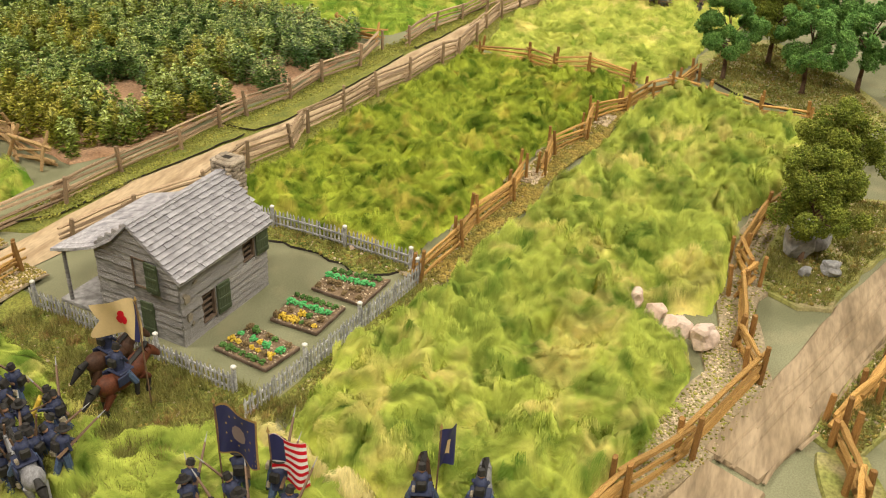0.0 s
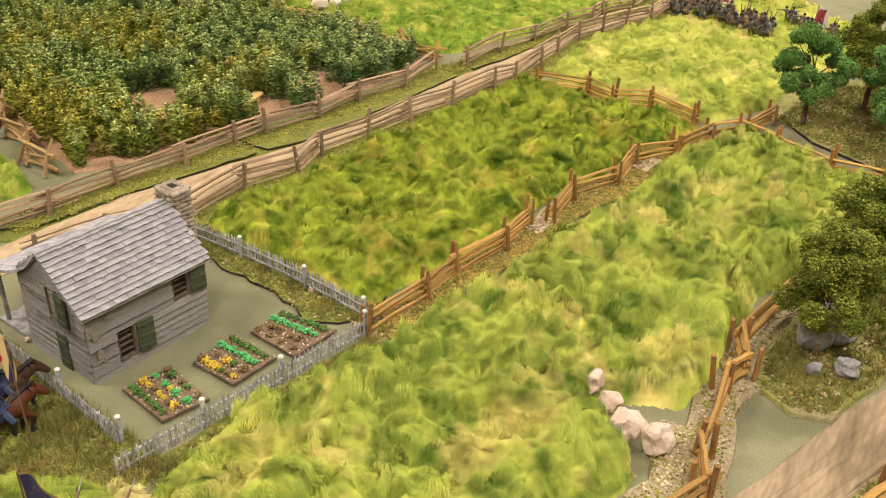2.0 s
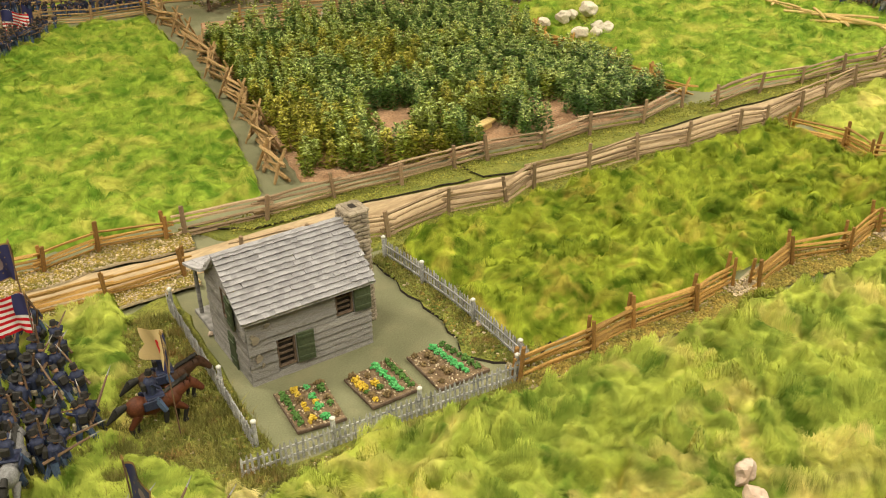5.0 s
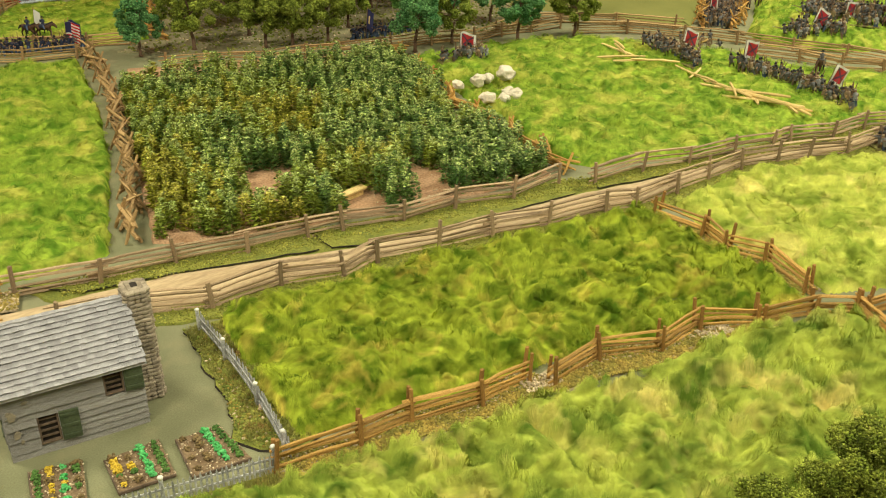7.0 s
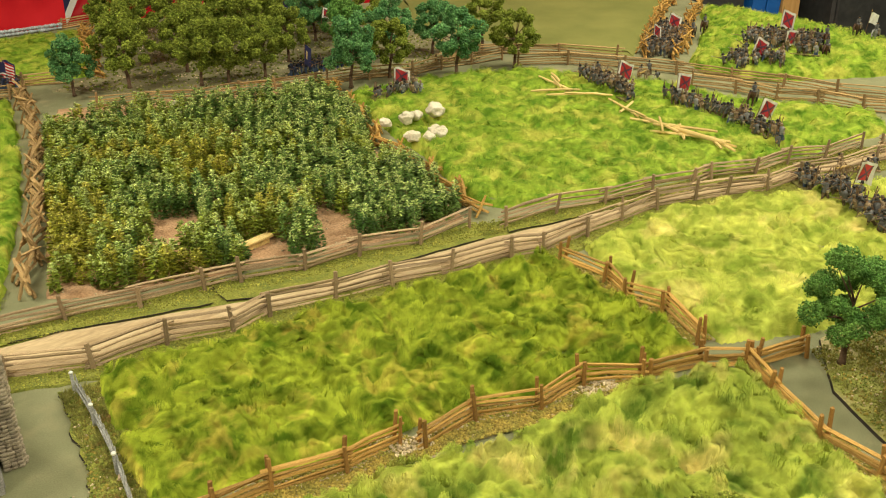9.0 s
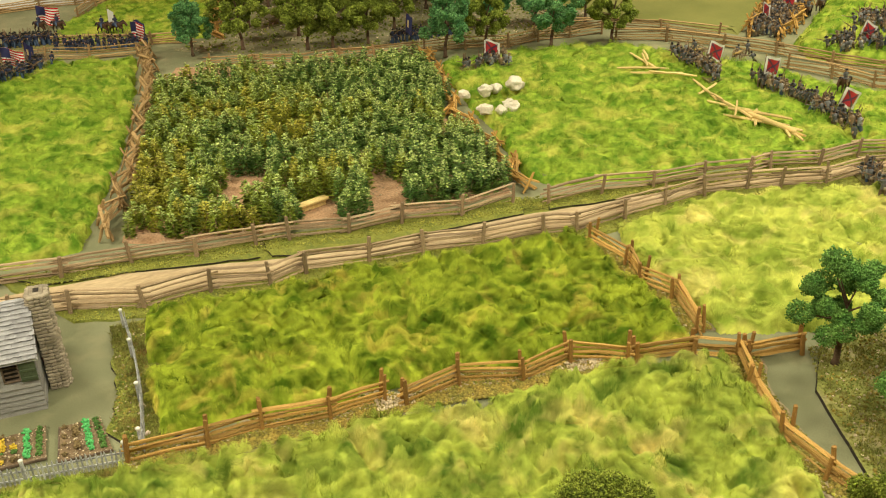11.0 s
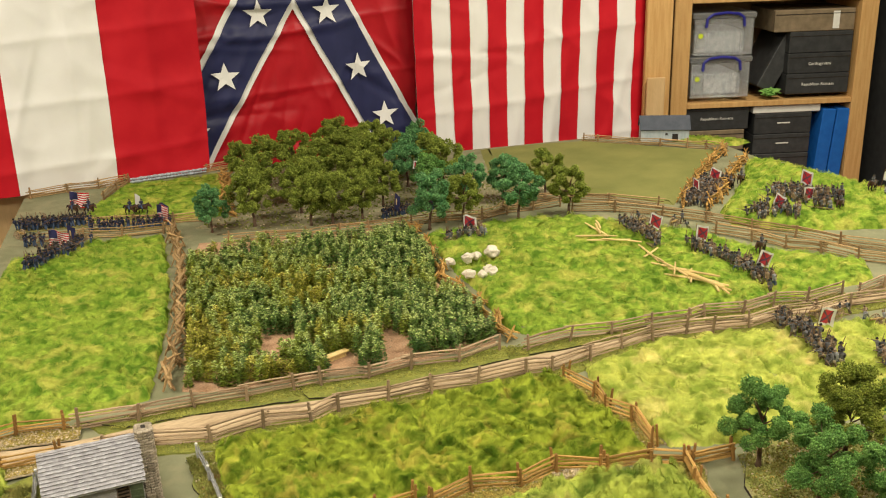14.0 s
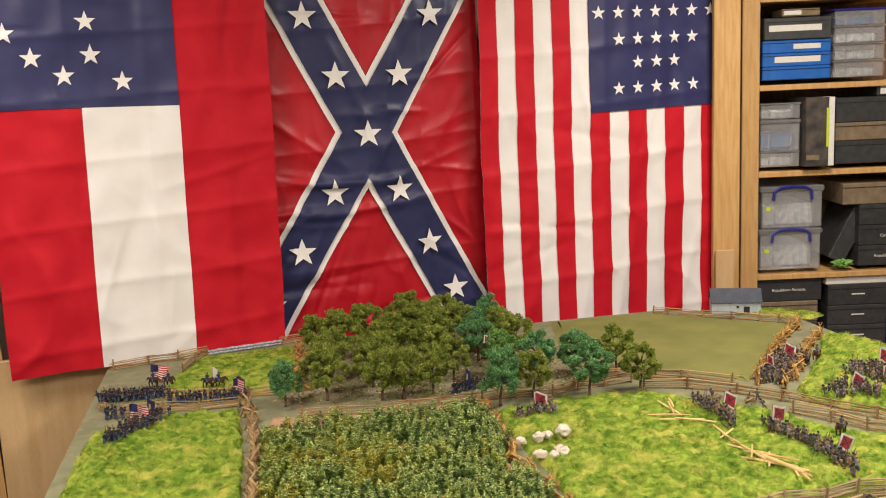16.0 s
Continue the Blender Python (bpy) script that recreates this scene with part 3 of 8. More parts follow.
def fence(points, label, kind="grey", height=0.03, rails=5, thick=0.0042, post=0.0052, post_h=1.18, gaps=(), seed=1, zig=0.003, twin=False, over=0.1, z0=0.0, group="rail fences", wob=0.0015):
    """A split-rail fence: rails lapped at the posts, from side to side."""
    r = random.Random(seed)
    base = thing("rail_fence", pose(points[0][0], points[0][1], z0), label, "fence", group)
    ox, oy = points[0]
    P = [(x - ox, y - oy) for x, y in points]
    for i, (x, y) in enumerate(P):
        a, b = P[max(0, i - 1)], P[min(len(P) - 1, i + 1)]
        an = math.atan2(b[1] - a[1], b[0] - a[0])
        nx, ny = -math.sin(an), math.cos(an)
        for side in ((-1, 1) if twin else (-1,)):
            o = side * (thick * 0.85 + post * 0.35)
            put("post", r.choice(POSTS[kind]), base, Matrix.LocRotScale((x + nx * o, y + ny * o, 0), Euler((r.uniform(-0.1, 0.1), r.uniform(-0.1, 0.1), an + r.uniform(-0.3, 0.3))),
                (post, post * 0.8, height * post_h * r.uniform(0.92, 1.12) * (1.0 if side < 0 else r.uniform(0.95, 1.2)))))
        if i + 1 < len(P) and i not in gaps:
            (x1, y1), sw = P[i + 1], (1 if i % 2 else -1) * zig
            an = math.atan2(y1 - y, x1 - x)
            nx, ny, ux, uy = -math.sin(an), math.cos(an), math.cos(an), math.sin(an)
            ln = math.hypot(x1 - x, y1 - y)
            for k in range(rails):
                z = height * (0.1 + 0.86 * k / max(1, rails - 1))
                e0, e1 = over * ln * r.uniform(0.3, 1.3), over * ln * r.uniform(0.3, 1.3)
                w0, w1 = r.uniform(-wob, wob), r.uniform(-wob, wob)
                h0, h1 = z + r.uniform(-wob, wob) + (0.5 if i % 2 else -0.5) * thick * 0.7, z + r.uniform(-wob, wob) - (0.5 if i % 2 else -0.5) * thick * 0.7
                lay_rail(base, (x - ux * e0 + nx * (sw + w0), y - uy * e0 + ny * (sw + w0), max(h0, thick * 0.5)), (x1 + ux * e1 - nx * (sw + w1) * 0.6, y1 + uy * e1 - ny * (sw + w1) * 0.6, max(h1, thick * 0.5)), thick, kind, r)
    return base


def worm_fence(points, label, kind="brown", seed=1, thick=0.0048, height=0.03, step=0.05, group="worm fences", amp=0.011, props=True, loose=1.0):
    """A tumbled zigzag fence, its rails crossed in short lengths, with props leaning on it."""
    r = random.Random(seed)
    base = thing("worm_fence", pose(points[0][0], points[0][1], 0), label, "fence", group)
    ox, oy = points[0]
    S = []
    for (x0, y0), (x1, y1) in zip(points, points[1:]):
        n = max(1, round(math.hypot(x1 - x0, y1 - y0) / step))
        S += [(x0 + (x1 - x0) * i / n, y0 + (y1 - y0) * i / n) for i in range(n)]
    S.append(points[-1])
    Z = []
    for i, (x, y) in enumerate(S):
        a, b = S[max(0, i - 1)], S[min(len(S) - 1, i + 1)]
        an = math.atan2(b[1] - a[1], b[0] - a[0])
        k = (amp if i % 2 else -amp) * r.uniform(0.7, 1.2)
        Z.append((x - ox - math.sin(an) * k, y - oy + math.cos(an) * k))
    for i, ((x0, y0), (x1, y1)) in enumerate(zip(Z, Z[1:])):
        for k in range(6):
            z = thick * 0.5 + (height - thick) * k / 5.2 + (thick * 0.4 if i % 2 else 0)
            e = 0.14
            w = loose * r.uniform(-0.011, 0.011), loose * r.uniform(-0.009, 0.009), r.uniform(-0.007, 0.007)
            lay_rail(base, (x0 - (x1 - x0) * e + w[0], y0 - (y1 - y0) * e + w[1], max(thick * 0.5, z + w[2])),
                     (x1 + (x1 - x0) * e + w[1], y1 + (y1 - y0) * e - w[0], max(thick * 0.5, z - w[2])), thick, kind, r)
        if props:
            for sx in (-1, 1):
                if r.random() < 0.8:
                    an = math.atan2(y1 - y0, x1 - x0)
                    lay_rail(base, (x0 - math.sin(an) * sx * 0.014, y0 + math.cos(an) * sx * 0.014, thick * 0.3), (x0 + math.sin(an) * sx * 0.006, y0 - math.cos(an) * sx * 0.006, height * 1.35), thick, kind, r, "prop")
    return base


# ---- the room ----
M["floor"] = mat("carpet", (0.13, 0.12, 0.115), (0.17, 0.16, 0.15), 30, 0.95, 0.5, 600, 0.2)
M["wall"] = mat("cream_wall", (0.38, 0.34, 0.27), (0.42, 0.375, 0.30), 5, 0.9, 0.15, 300, 0.04)
M["ceiling"] = mat("white_ceiling", (0.40, 0.39, 0.37), (0.44, 0.43, 0.41), 5, 0.9, 0.15, 300, 0.04)
M["pine"] = mat("pine_board", (0.54, 0.31, 0.115), (0.64, 0.40, 0.165), 14, 0.55, 0.15, 200, 0.08, stretch=(6, 6, 0.5), spec=0.3)
M["panel"] = mat("plywood_panel", (0.55, 0.36, 0.17), (0.62, 0.43, 0.22), 6, 0.6, 0.1, 150, 0.06, stretch=(5, 5, 0.5), spec=0.4)
M["brownwood"] = mat("brown_wood", (0.20, 0.11, 0.055), (0.28, 0.17, 0.09), 10, 0.5, 0.2, 150, 0.12, stretch=(8, 8, 0.4), spec=0.4)

FLOOR_Z, CEIL_Z = -0.75, 1.72
X0, X1, Y0, Y1 = -1.4, 5.1, -2.4, 2.95
tagged(Geo().box(((X0 + X1) / 2, (Y0 + Y1) / 2, FLOOR_Z - 0.05), (X1 - X0 + 0.4, Y1 - Y0 + 0.4, 0.1)).ob("floor", M["floor"]), "dark carpeted floor of the games room", "floor", "", "structure")
tagged(Geo().box(((X0 + X1) / 2, (Y0 + Y1) / 2, CEIL_Z + 0.05), (X1 - X0 + 0.4, Y1 - Y0 + 0.4, 0.1)).ob("ceiling", M["ceiling"]), "plain off-white painted ceiling of the room", "ceiling", "", "structure")
for nm, c, s in (("wall_north", ((X0 + X1) / 2, Y1 + 0.05, 0.485), (X1 - X0 + 0.2, 0.1, 2.47)), ("wall_south", ((X0 + X1) / 2, Y0 - 0.05, 0.485), (X1 - X0 + 0.2, 0.1, 2.47)),
                 ("wall_west", (X0 - 0.05, (Y0 + Y1) / 2, 0.485), (0.1, Y1 - Y0, 2.47)), ("wall_east", (X1 + 0.05, (Y0 + Y1) / 2, 0.485), (0.1, Y1 - Y0, 2.47))):
    tagged(Geo().box(c, s).ob(nm, M["wall"]), "plain cream painted wall of the room", "wall", "", "structure")

# ---- the table and its cloth ----
TABLE = [(0.115, -0.34), (2.95, -0.34), (2.88, 0.75), (2.90, 1.28), (2.94, 1.44), (2.97, 1.60), (2.90, 1.74), (2.735, 1.795), (2.64, 1.875), (2.2, 1.985), (1.46, 2.262), (0.803, 2.274), (0.559, 1.345)]
table = thing("games_table", pose(1.6, 0.9, FLOOR_Z), "large wooden games table under a painted cloth", "table")
bm = bmesh.new()
f = bm.faces.new([bm.verts.new((x - 1.6, y - 0.9, -0.004 - FLOOR_Z)) for x, y in TABLE])
f.normal_update()
if f.normal.z < 0:
    f.normal_flip()
g = bmesh.ops.extrude_face_region(bm, geom=[f])
bmesh.ops.translate(bm, verts=[v for v in g["geom"] if isinstance(v, bmesh.types.BMVert)], vec=(0, 0, -0.03))
bmesh.ops.recalc_face_normals(bm, faces=bm.faces)
me = bpy.data.meshes.new("tabletop")
bm.to_mesh(me), bm.free()
me.materials.append(M["pine"])
put("tabletop", me, table, Matrix())
leg = Geo().box((0, 0, 0.355), (0.06, 0.06, 0.71), bevel=0.004).data("leg", M["pine"])
for lx, ly in ((0.35, -0.2), (2.8, -0.2), (2.75, 1.4), (0.95, 2.05), (1.7, -0.2), (1.9, 1.9)):
    put("leg", leg, table, pose(lx - 1.6, ly - 0.9, 0))
sheet("ground", TABLE, -0.004, 0.0, M["mat_cloth"], "grey-green painted cloth laid over the table", "ground cloth", amp=0.001, bevel=0.003)

# ---- roads and verges ----
NF = [(0.695, 0.622), (0.763, 0.593), (0.847, 0.561), (0.932, 0.556), (1.006, 0.535), (1.056, 0.539), (1.144, 0.527), (1.218, 0.507), (1.301, 0.491), (1.388, 0.470),
      (1.438, 0.460), (1.52, 0.456), (1.60, 0.463), (1.672, 0.457), (1.745, 0.444), (1.79, 0.420), (1.865, 0.398), (1.94, 0.388), (2.02, 0.368), (2.10, 0.352), (2.2, 0.33)]
FF = [(0.677, 0.721), (0.764, 0.688), (0.857, 0.682), (0.939, 0.654), (1.023, 0.650), (1.069, 0.635), (1.150, 0.613), (1.228, 0.602), (1.315, 0.580), (1.403, 0.580)]
FF2 = [(1.451, 0.551), (1.537, 0.538), (1.622, 0.517), (1.704, 0.495), (1.783, 0.482), (1.825, 0.475), (1.902, 0.449), (1.978, 0.440), (2.049, 0.415), (2.14, 0.402)]
FF3 = [(2.165, 0.380), (2.24, 0.376), (2.33, 0.35)]
up = lambda line, d: [(x, y + d) for x, y in line]
sheet("verge", up(NF[1:], -0.03) + (up(FF + FF2 + FF3, 0.02))[::-1], 0.0002, 0.0025, M["verge"], "grass verge with coarse green and ochre flock", "verge", amp=0.006)
ROAD_FAR = [(0.44, 0.735), (0.56, 0.71), (0.660, 0.680), (0.846, 0.655), (0.960, 0.617), (1.078, 0.578), (1.204, 0.558), (1.397, 0.536), (1.529, 0.511), (1.741, 0.480), (1.954, 0.420), (2.212, 0.366), (2.4, 0.33)]
ROAD_NEAR = [(0.42, 0.668), (0.56, 0.652), (0.700, 0.618)] + up(NF[1:], 0.006) + [(2.39, 0.285)]
sheet("road", ROAD_NEAR + ROAD_FAR[::-1], 0.001, 0.0042, M["road"], "tan country road with faint wheel ruts", "road", amp=0.004, bevel=0.004)
for cut in ([(0.74, 0.675), (0.846, 0.652), (0.955, 0.618), (1.015, 0.602), (1.012, 0.664), (0.939, 0.668), (0.857, 0.696), (0.764, 0.702), (0.68, 0.735)], [(1.03, 0.598), (1.078, 0.576), (1.204, 0.556), (1.40, 0.534), (1.425, 0.585), (1.403, 0.596), (1.315, 0.598), (1.228, 0.618), (1.150, 0.63), (1.069, 0.65), (1.03, 0.662)],
            [(1.44, 0.528), (1.529, 0.509), (1.741, 0.478), (1.954, 0.418), (2.13, 0.385), (2.14, 0.415), (2.049, 0.43), (1.902, 0.465), (1.783, 0.498), (1.622, 0.532), (1.46, 0.565)]):
    sheet("verge", cut, 0.0045, 0.0057, M["verge"], "grass verge strip with a dark cut edge on the road", "verge", amp=0.004, bevel=0.0006, side=M["dark"])
# near farm track of three loose strips
sheet("road", [(1.16, -0.24), (1.0, -0.178), (0.883, -0.127), (0.773, -0.089), (0.622, -0.027), (0.6, -0.072), (0.667, -0.106), (0.844, -0.171), (0.98, -0.235), (1.1, -0.29)], 0.0005, 0.004, M["track"], "tan farm track strip with scored ruts", "road", amp=0.002, bevel=0.002)
sheet("road", [(0.612, -0.032), (0.591, -0.078), (0.50, -0.045), (0.42, -0.012), (0.45, 0.035), (0.53, 0.005)], 0.0005, 0.0036, M["track"], "tan farm track strip with scored ruts", "road", amp=0.002, bevel=0.002)

r = random.Random(33)
for off, n0, n1 in ((0.008, 0, 1), (0.013, 0.1, 0.9), (0.021, 0, 1), (0.035, 0.2, 1), (0.043, 0, 0.8), (0.049, 0.1, 1)):
    a0, a1 = Vector((0.615, -0.034)), Vector((1.13, -0.238))
    d, k = (a1 - a0).normalized(), 16
    pts = [a0.lerp(a1, n0 + (n1 - n0) * i / k) + Vector((d.y, -d.x)) * (off * (1 + 0.15 * i / k) + r.uniform(-0.0022, 0.0022)) for i in range(k + 1)]
    sheet("wheel_rut", along([tuple(p) for p in pts], 0.0036), 0.0036, 0.0047, M["track"], "raised dried rut running along the track", "rut", amp=0.0014, bevel=0.0014, seed=off * 100)

# ---- boards, earth strips and field bases ----
MF = [(0.768, 0.268), (0.845, 0.250), (0.903, 0.252), (0.971, 0.230), (1.033, 0.234)]
MF2 = [(1.05, 0.215), (1.118, 0.218), (1.184, 0.191), (1.247, 0.193), (1.304, 0.159)]
MF3 = [(1.317, 0.163), (1.377, 0.136), (1.43, 0.104), (1.49, 0.082)]
SF = [(1.438, 0.418), (1.440, 0.339), (1.428, 0.293), (1.439, 0.240), (1.417, 0.169)]
RF = [(1.425, 0.105), (1.388, 0.053), (1.363, -0.023), (1.354, -0.087), (1.366, -0.150)]
ST = [(1.20, -0.105), (1.12, -0.085), (1.039, -0.053), (0.927, -0.027), (0.888, -0.047), (0.860, -0.033), (0.774, -0.045), (0.726, -0.058), (0.610, -0.016), (0.548, 0.025), (0.48, 0.05)]
for nm, line, w, zt in (("earth_strip", MF + MF2, 0.042, 0.0030), ("earth_strip", SF, 0.04, 0.0026), ("earth_strip", RF, 0.045, 0.0022), ("earth_strip", ST, 0.040, 0.0034)):
    sheet(nm, along(line, w), 0.0003, zt, M["earth"], "strip of bare earth and grit under a fence", "earth strip", amp=0.006, bevel=0.001)
    scatter("flock", along(line, w * 0.9), 2500, 0.0005, 0.0016, M["verge_tuft"], None, "grey-green turf crumbs along the fence foot", 0.0028, seed=len(line) + 2)
    st = along(line, w * 0.8)
    scatter("gravel", st, 2600, 0.0005, 0.0015, M["gravel"], None, "scattered pale gravel along the fence foot", 0.0025, seed=len(line))
    scatter("flock", st, 700 if line is ST else 3600, 0.0009, 0.0018 if line is ST else 0.0024, M["flock"], None, "clumps of ochre flock along the fence foot", 0.0025, seed=len(line) + 1)
STS = [(0.80, -0.020), (0.765, -0.024), (0.726, -0.034), (0.668, -0.014), (0.610, 0.006), (0.548, 0.045), (0.49, 0.07)]
sheet("earth_strip", along(STS, 0.034), 0.0002, 0.0028, M["earth"], "strip of bare earth and grit beside a fence", "earth strip", amp=0.005, bevel=0.001)
scatter("gravel", along(STS, 0.030), 1500, 0.0005, 0.0015, M["gravel"], None, "scattered brown gravel beside the stout fence", 0.0026, 0.7, 72)
scatter("flock", along(STS, 0.030), 1800, 0.0005, 0.0013, M["verge_tuft"], None, "grey-green turf crumbs beside the stout fence", 0.0026, 0.8, 73)
for k, (line, w) in enumerate((([(0.675, 0.700), (0.655, 0.706), (0.585, 0.730), (0.522, 0.728), (0.44, 0.748)], 0.050), ([(0.64, 0.620), (0.551, 0.634), (0.472, 0.652), (0.40, 0.668)], 0.036))):
    sheet("earth_strip", along(line, w), 0.0046, 0.0062, M["earth"], "strip of brown earth and grit under a roadside fence", "earth strip", amp=0.006, bevel=0.001)
    scatter("gravel", along(line, w * 0.9), 2200, 0.0006, 0.0017, M["gravel"], None, "pale grit under a roadside fence", 0.0060, 0.7, 81 + k)
    scatter("flock", along(line, w * 0.9), 2600, 0.0007, 0.0019, M["flock"], None, "ochre turf crumbs under a roadside fence", 0.0060, 0.8, 85 + k)
MFS = [(0.775, 0.250), (0.845, 0.235), (0.903, 0.234), (0.971, 0.212), (1.033, 0.214), (1.118, 0.196), (1.184, 0.172), (1.247, 0.172), (1.30, 0.150)]
sheet("earth_strip", along(MFS, 0.020), 0.0003, 0.0034, M["earth"], "strip of bare earth and grit before a fence", "earth strip", amp=0.004, bevel=0.001)
scatter("flock", along(MFS, 0.022), 5200, 0.0009, 0.0022, M["flock"], None, "thick ochre turf along the fence foot", 0.0032, 0.8, 71)
for gx, gy in ((1.040, 0.222), (1.255, 0.178)):
    scatter("gravel", [(gx - 0.022, gy - 0.008), (gx + 0.020, gy - 0.014), (gx + 0.024, gy + 0.006), (gx - 0.016, gy + 0.012)], 260, 0.0007, 0.0019, M["gravel"], None, "patch of pale gravel in a fence gap", 0.0046, 0.8, int(gx * 100))
CORN = [(0.858, 0.752), (0.90, 0.722), (1.0, 0.690), (1.15, 0.652), (1.30, 0.622), (1.425, 0.610), (1.465, 0.80), (1.485, 0.95), (1.61, 1.34), (1.5, 1.385), (1.12, 1.53), (1.05, 1.38), (0.99, 1.17), (0.935, 1.00), (0.895, 0.88)]
CROP = [(0.868, 0.760), (0.910, 0.730), (0.985, 0.694), (1.06, 0.664), (1.15, 0.646), (1.26, 0.632), (1.358, 0.616), (1.424, 0.606), (1.458, 0.72), (1.485, 0.82), (1.452, 0.885), (1.475, 0.935), (1.535, 1.03), (1.565, 1.15), (1.590, 1.285), (1.50, 1.305), (1.42, 1.315), (1.30, 1.35), (1.20, 1.395), (1.10, 1.45), (1.042, 1.35), (0.992, 1.175), (0.945, 1.03), (0.908, 0.90)]
sheet("soil", CORN, 0.0003, 0.003, M["soil"], "bare reddish soil base under the corn crop", "soil", amp=0.006)
WOOD = [(1.15, 1.66), (1.30, 1.54), (1.5, 1.43), (1.66, 1.38), (1.83, 1.31), (2.0, 1.27), (2.15, 1.42), (2.1, 1.75), (1.9, 1.95), (1.55, 2.15), (1.44, 2.17), (1.3, 1.75)]
M["woodfloor"] = mat("woodland_floor", (0.18, 0.165, 0.09), (0.27, 0.25, 0.145), 20, 0.95, 0.6, 300, 0.25, c3=(0.25, 0.22, 0.14), s3=15)
sheet("woodland_floor", WOOD, 0.0003, 0.003, M["woodfloor"], "brown-green woodland floor under the trees", "ground", amp=0.012)
M["island"] = mat("mossy_board", (0.20, 0.215, 0.055), (0.30, 0.285, 0.095), 30, 0.95, 0.6, 350, 0.3, c3=(0.34, 0.28, 0.16), s3=20)
sheet("mossy_base", [(0.881, -0.058), (0.862, -0.09), (0.870, -0.122), (0.957, -0.152), (1.05, -0.20), (1.15, -0.185), (1.13, -0.09), (1.04, -0.068), (0.93, -0.048)], 0.0003, 0.0036, M["island"], "mossy scenic base with grass and stones", "ground base", amp=0.004, bevel=0.0015)
sheet("mossy_base", [(1.53, 0.088), (1.49, 0.055), (1.447, 0.018), (1.423, -0.03), (1.392, -0.094), (1.36, -0.16), (1.42, -0.22), (1.58, -0.15), (1.75, -0.02), (1.70, 0.06), (1.60, 0.09)], 0.0003, 0.0036, M["island"], "mossy scenic base strewn with gravel under the trees", "ground base", amp=0.0015, bevel=0.0012, side=M["dark"])
sheet("mossy_base", [(0.671, -0.106), (0.758, -0.137), (0.85, -0.175), (0.80, -0.20), (0.73, -0.185), (0.645, -0.138)], 0.0003, 0.0036, M["island"], "mossy scenic base under a tumbled fence", "ground base", amp=0.004, bevel=0.0015)
sheet("mossy_base", [(0.652, -0.112), (0.60, -0.117), (0.56, -0.12), (0.55, -0.155), (0.62, -0.165), (0.66, -0.15)], 0.0003, 0.0036, M["island"], "mossy scenic base under a tumbled fence", "ground base", amp=0.004, bevel=0.0015)
HILL = [(2.242, 1.95), (2.433, 1.91), (2.60, 1.845), (2.88, 1.45), (2.32, 1.08), (2.241, 1.265), (2.119, 1.46), (2.114, 1.706)]
M["hill"] = mat("olive_cloth", (0.155, 0.165, 0.045), (0.205, 0.205, 0.06), 8, 0.9, 0.25, 800, 0.1)
hx = sheet("hill", HILL, 0.0003, 0.008, M["hill"], "low hill of ploughed olive-green cloth", "hill", amp=0.004, bevel=0.03)


# ---- fields of long-pile fur ----
F1 = [(0.84, 0.528), (0.968, 0.514), (1.107, 0.496), (1.301, 0.463), (1.425, 0.436), (1.42, 0.27), (1.394, 0.16), (1.301, 0.186), (1.19, 0.214), (1.12, 0.238), (1.04, 0.252), (0.971, 0.25), (0.904, 0.270), (0.808, 0.295), (0.812, 0.378)]
fur_field("fur_field", F1, 0.020, 170000, M["fur"], -0.8, "meadow of long green and yellow combed fur", length=0.014, width=0.00017, seed=1.1, lump=0.9, tuft=0.012)
F2 = [(0.515, 0.278), (0.559, 0.279), (0.617, 0.285), (0.677, 0.262), (0.754, 0.234), (0.80, 0.226), (0.840, 0.224), (0.889, 0.206), (0.994, 0.191), (1.078, 0.178), (1.18, 0.157), (1.248, 0.154), (1.30, 0.142), (1.352, 0.122), (1.388, 0.098), (1.375, 0.04), (1.350, -0.04), (1.318, -0.120), (1.24, -0.09), (1.128, -0.062), (1.04, -0.024), (0.96, -0.014), (0.905, -0.019), (0.865, -0.022), (0.825, -0.010), (0.806, 0.024), (0.802, 0.050), (0.786, 0.052), (0.764, 0.030), (0.743, 0.004), (0.722, -0.008), (0.680, 0.002), (0.617, 0.012), (0.545, 0.034), (0.47, 0.09), (0.467, 0.171), (0.486, 0.210), (0.501, 0.245)]
fur_field("fur_field", F2, 0.026, 300000, M["fur_near"], -1.1, "meadow of long green and yellow combed fur", length=0.013, width=0.00014, seed=2.2, lump=0.9, tuft=0.013)
NL = [(0.56, 0.64), (0.55, 0.60), (0.522, 0.52), (0.485, 0.46), (0.475, 0.385), (0.50, 0.330), (0.503, 0.268), (0.482, 0.217), (0.465, 0.18), (0.40, 0.16), (0.30, 0.25), (0.34, 0.45), (0.40, 0.62), (0.50, 0.64)]
fur_field("fur_field", NL, 0.018, 80000, M["fur_near"], 0.4, "meadow of long green combed fur with a pale cut edge", length=0.014, width=0.00015, seed=3.3, lump=0.8, tuft=0.013)
F3 = [(1.49, 0.43), (1.60, 0.437), (1.704, 0.425), (1.83, 0.37), (1.92, 0.33), (2.05, 0.29), (2.15, 0.22), (2.0, 0.05), (1.80, 0.04), (1.66, 0.085), (1.530, 0.105), (1.435, 0.155), (1.452, 0.24), (1.462, 0.358)]
fur_field("fur_field", F3, 0.016, 90000, M["fur_pale"], 0.3, "pale yellowish meadow of long combed fur", length=0.014, width=0.00022, seed=4.4, lump=0.85)
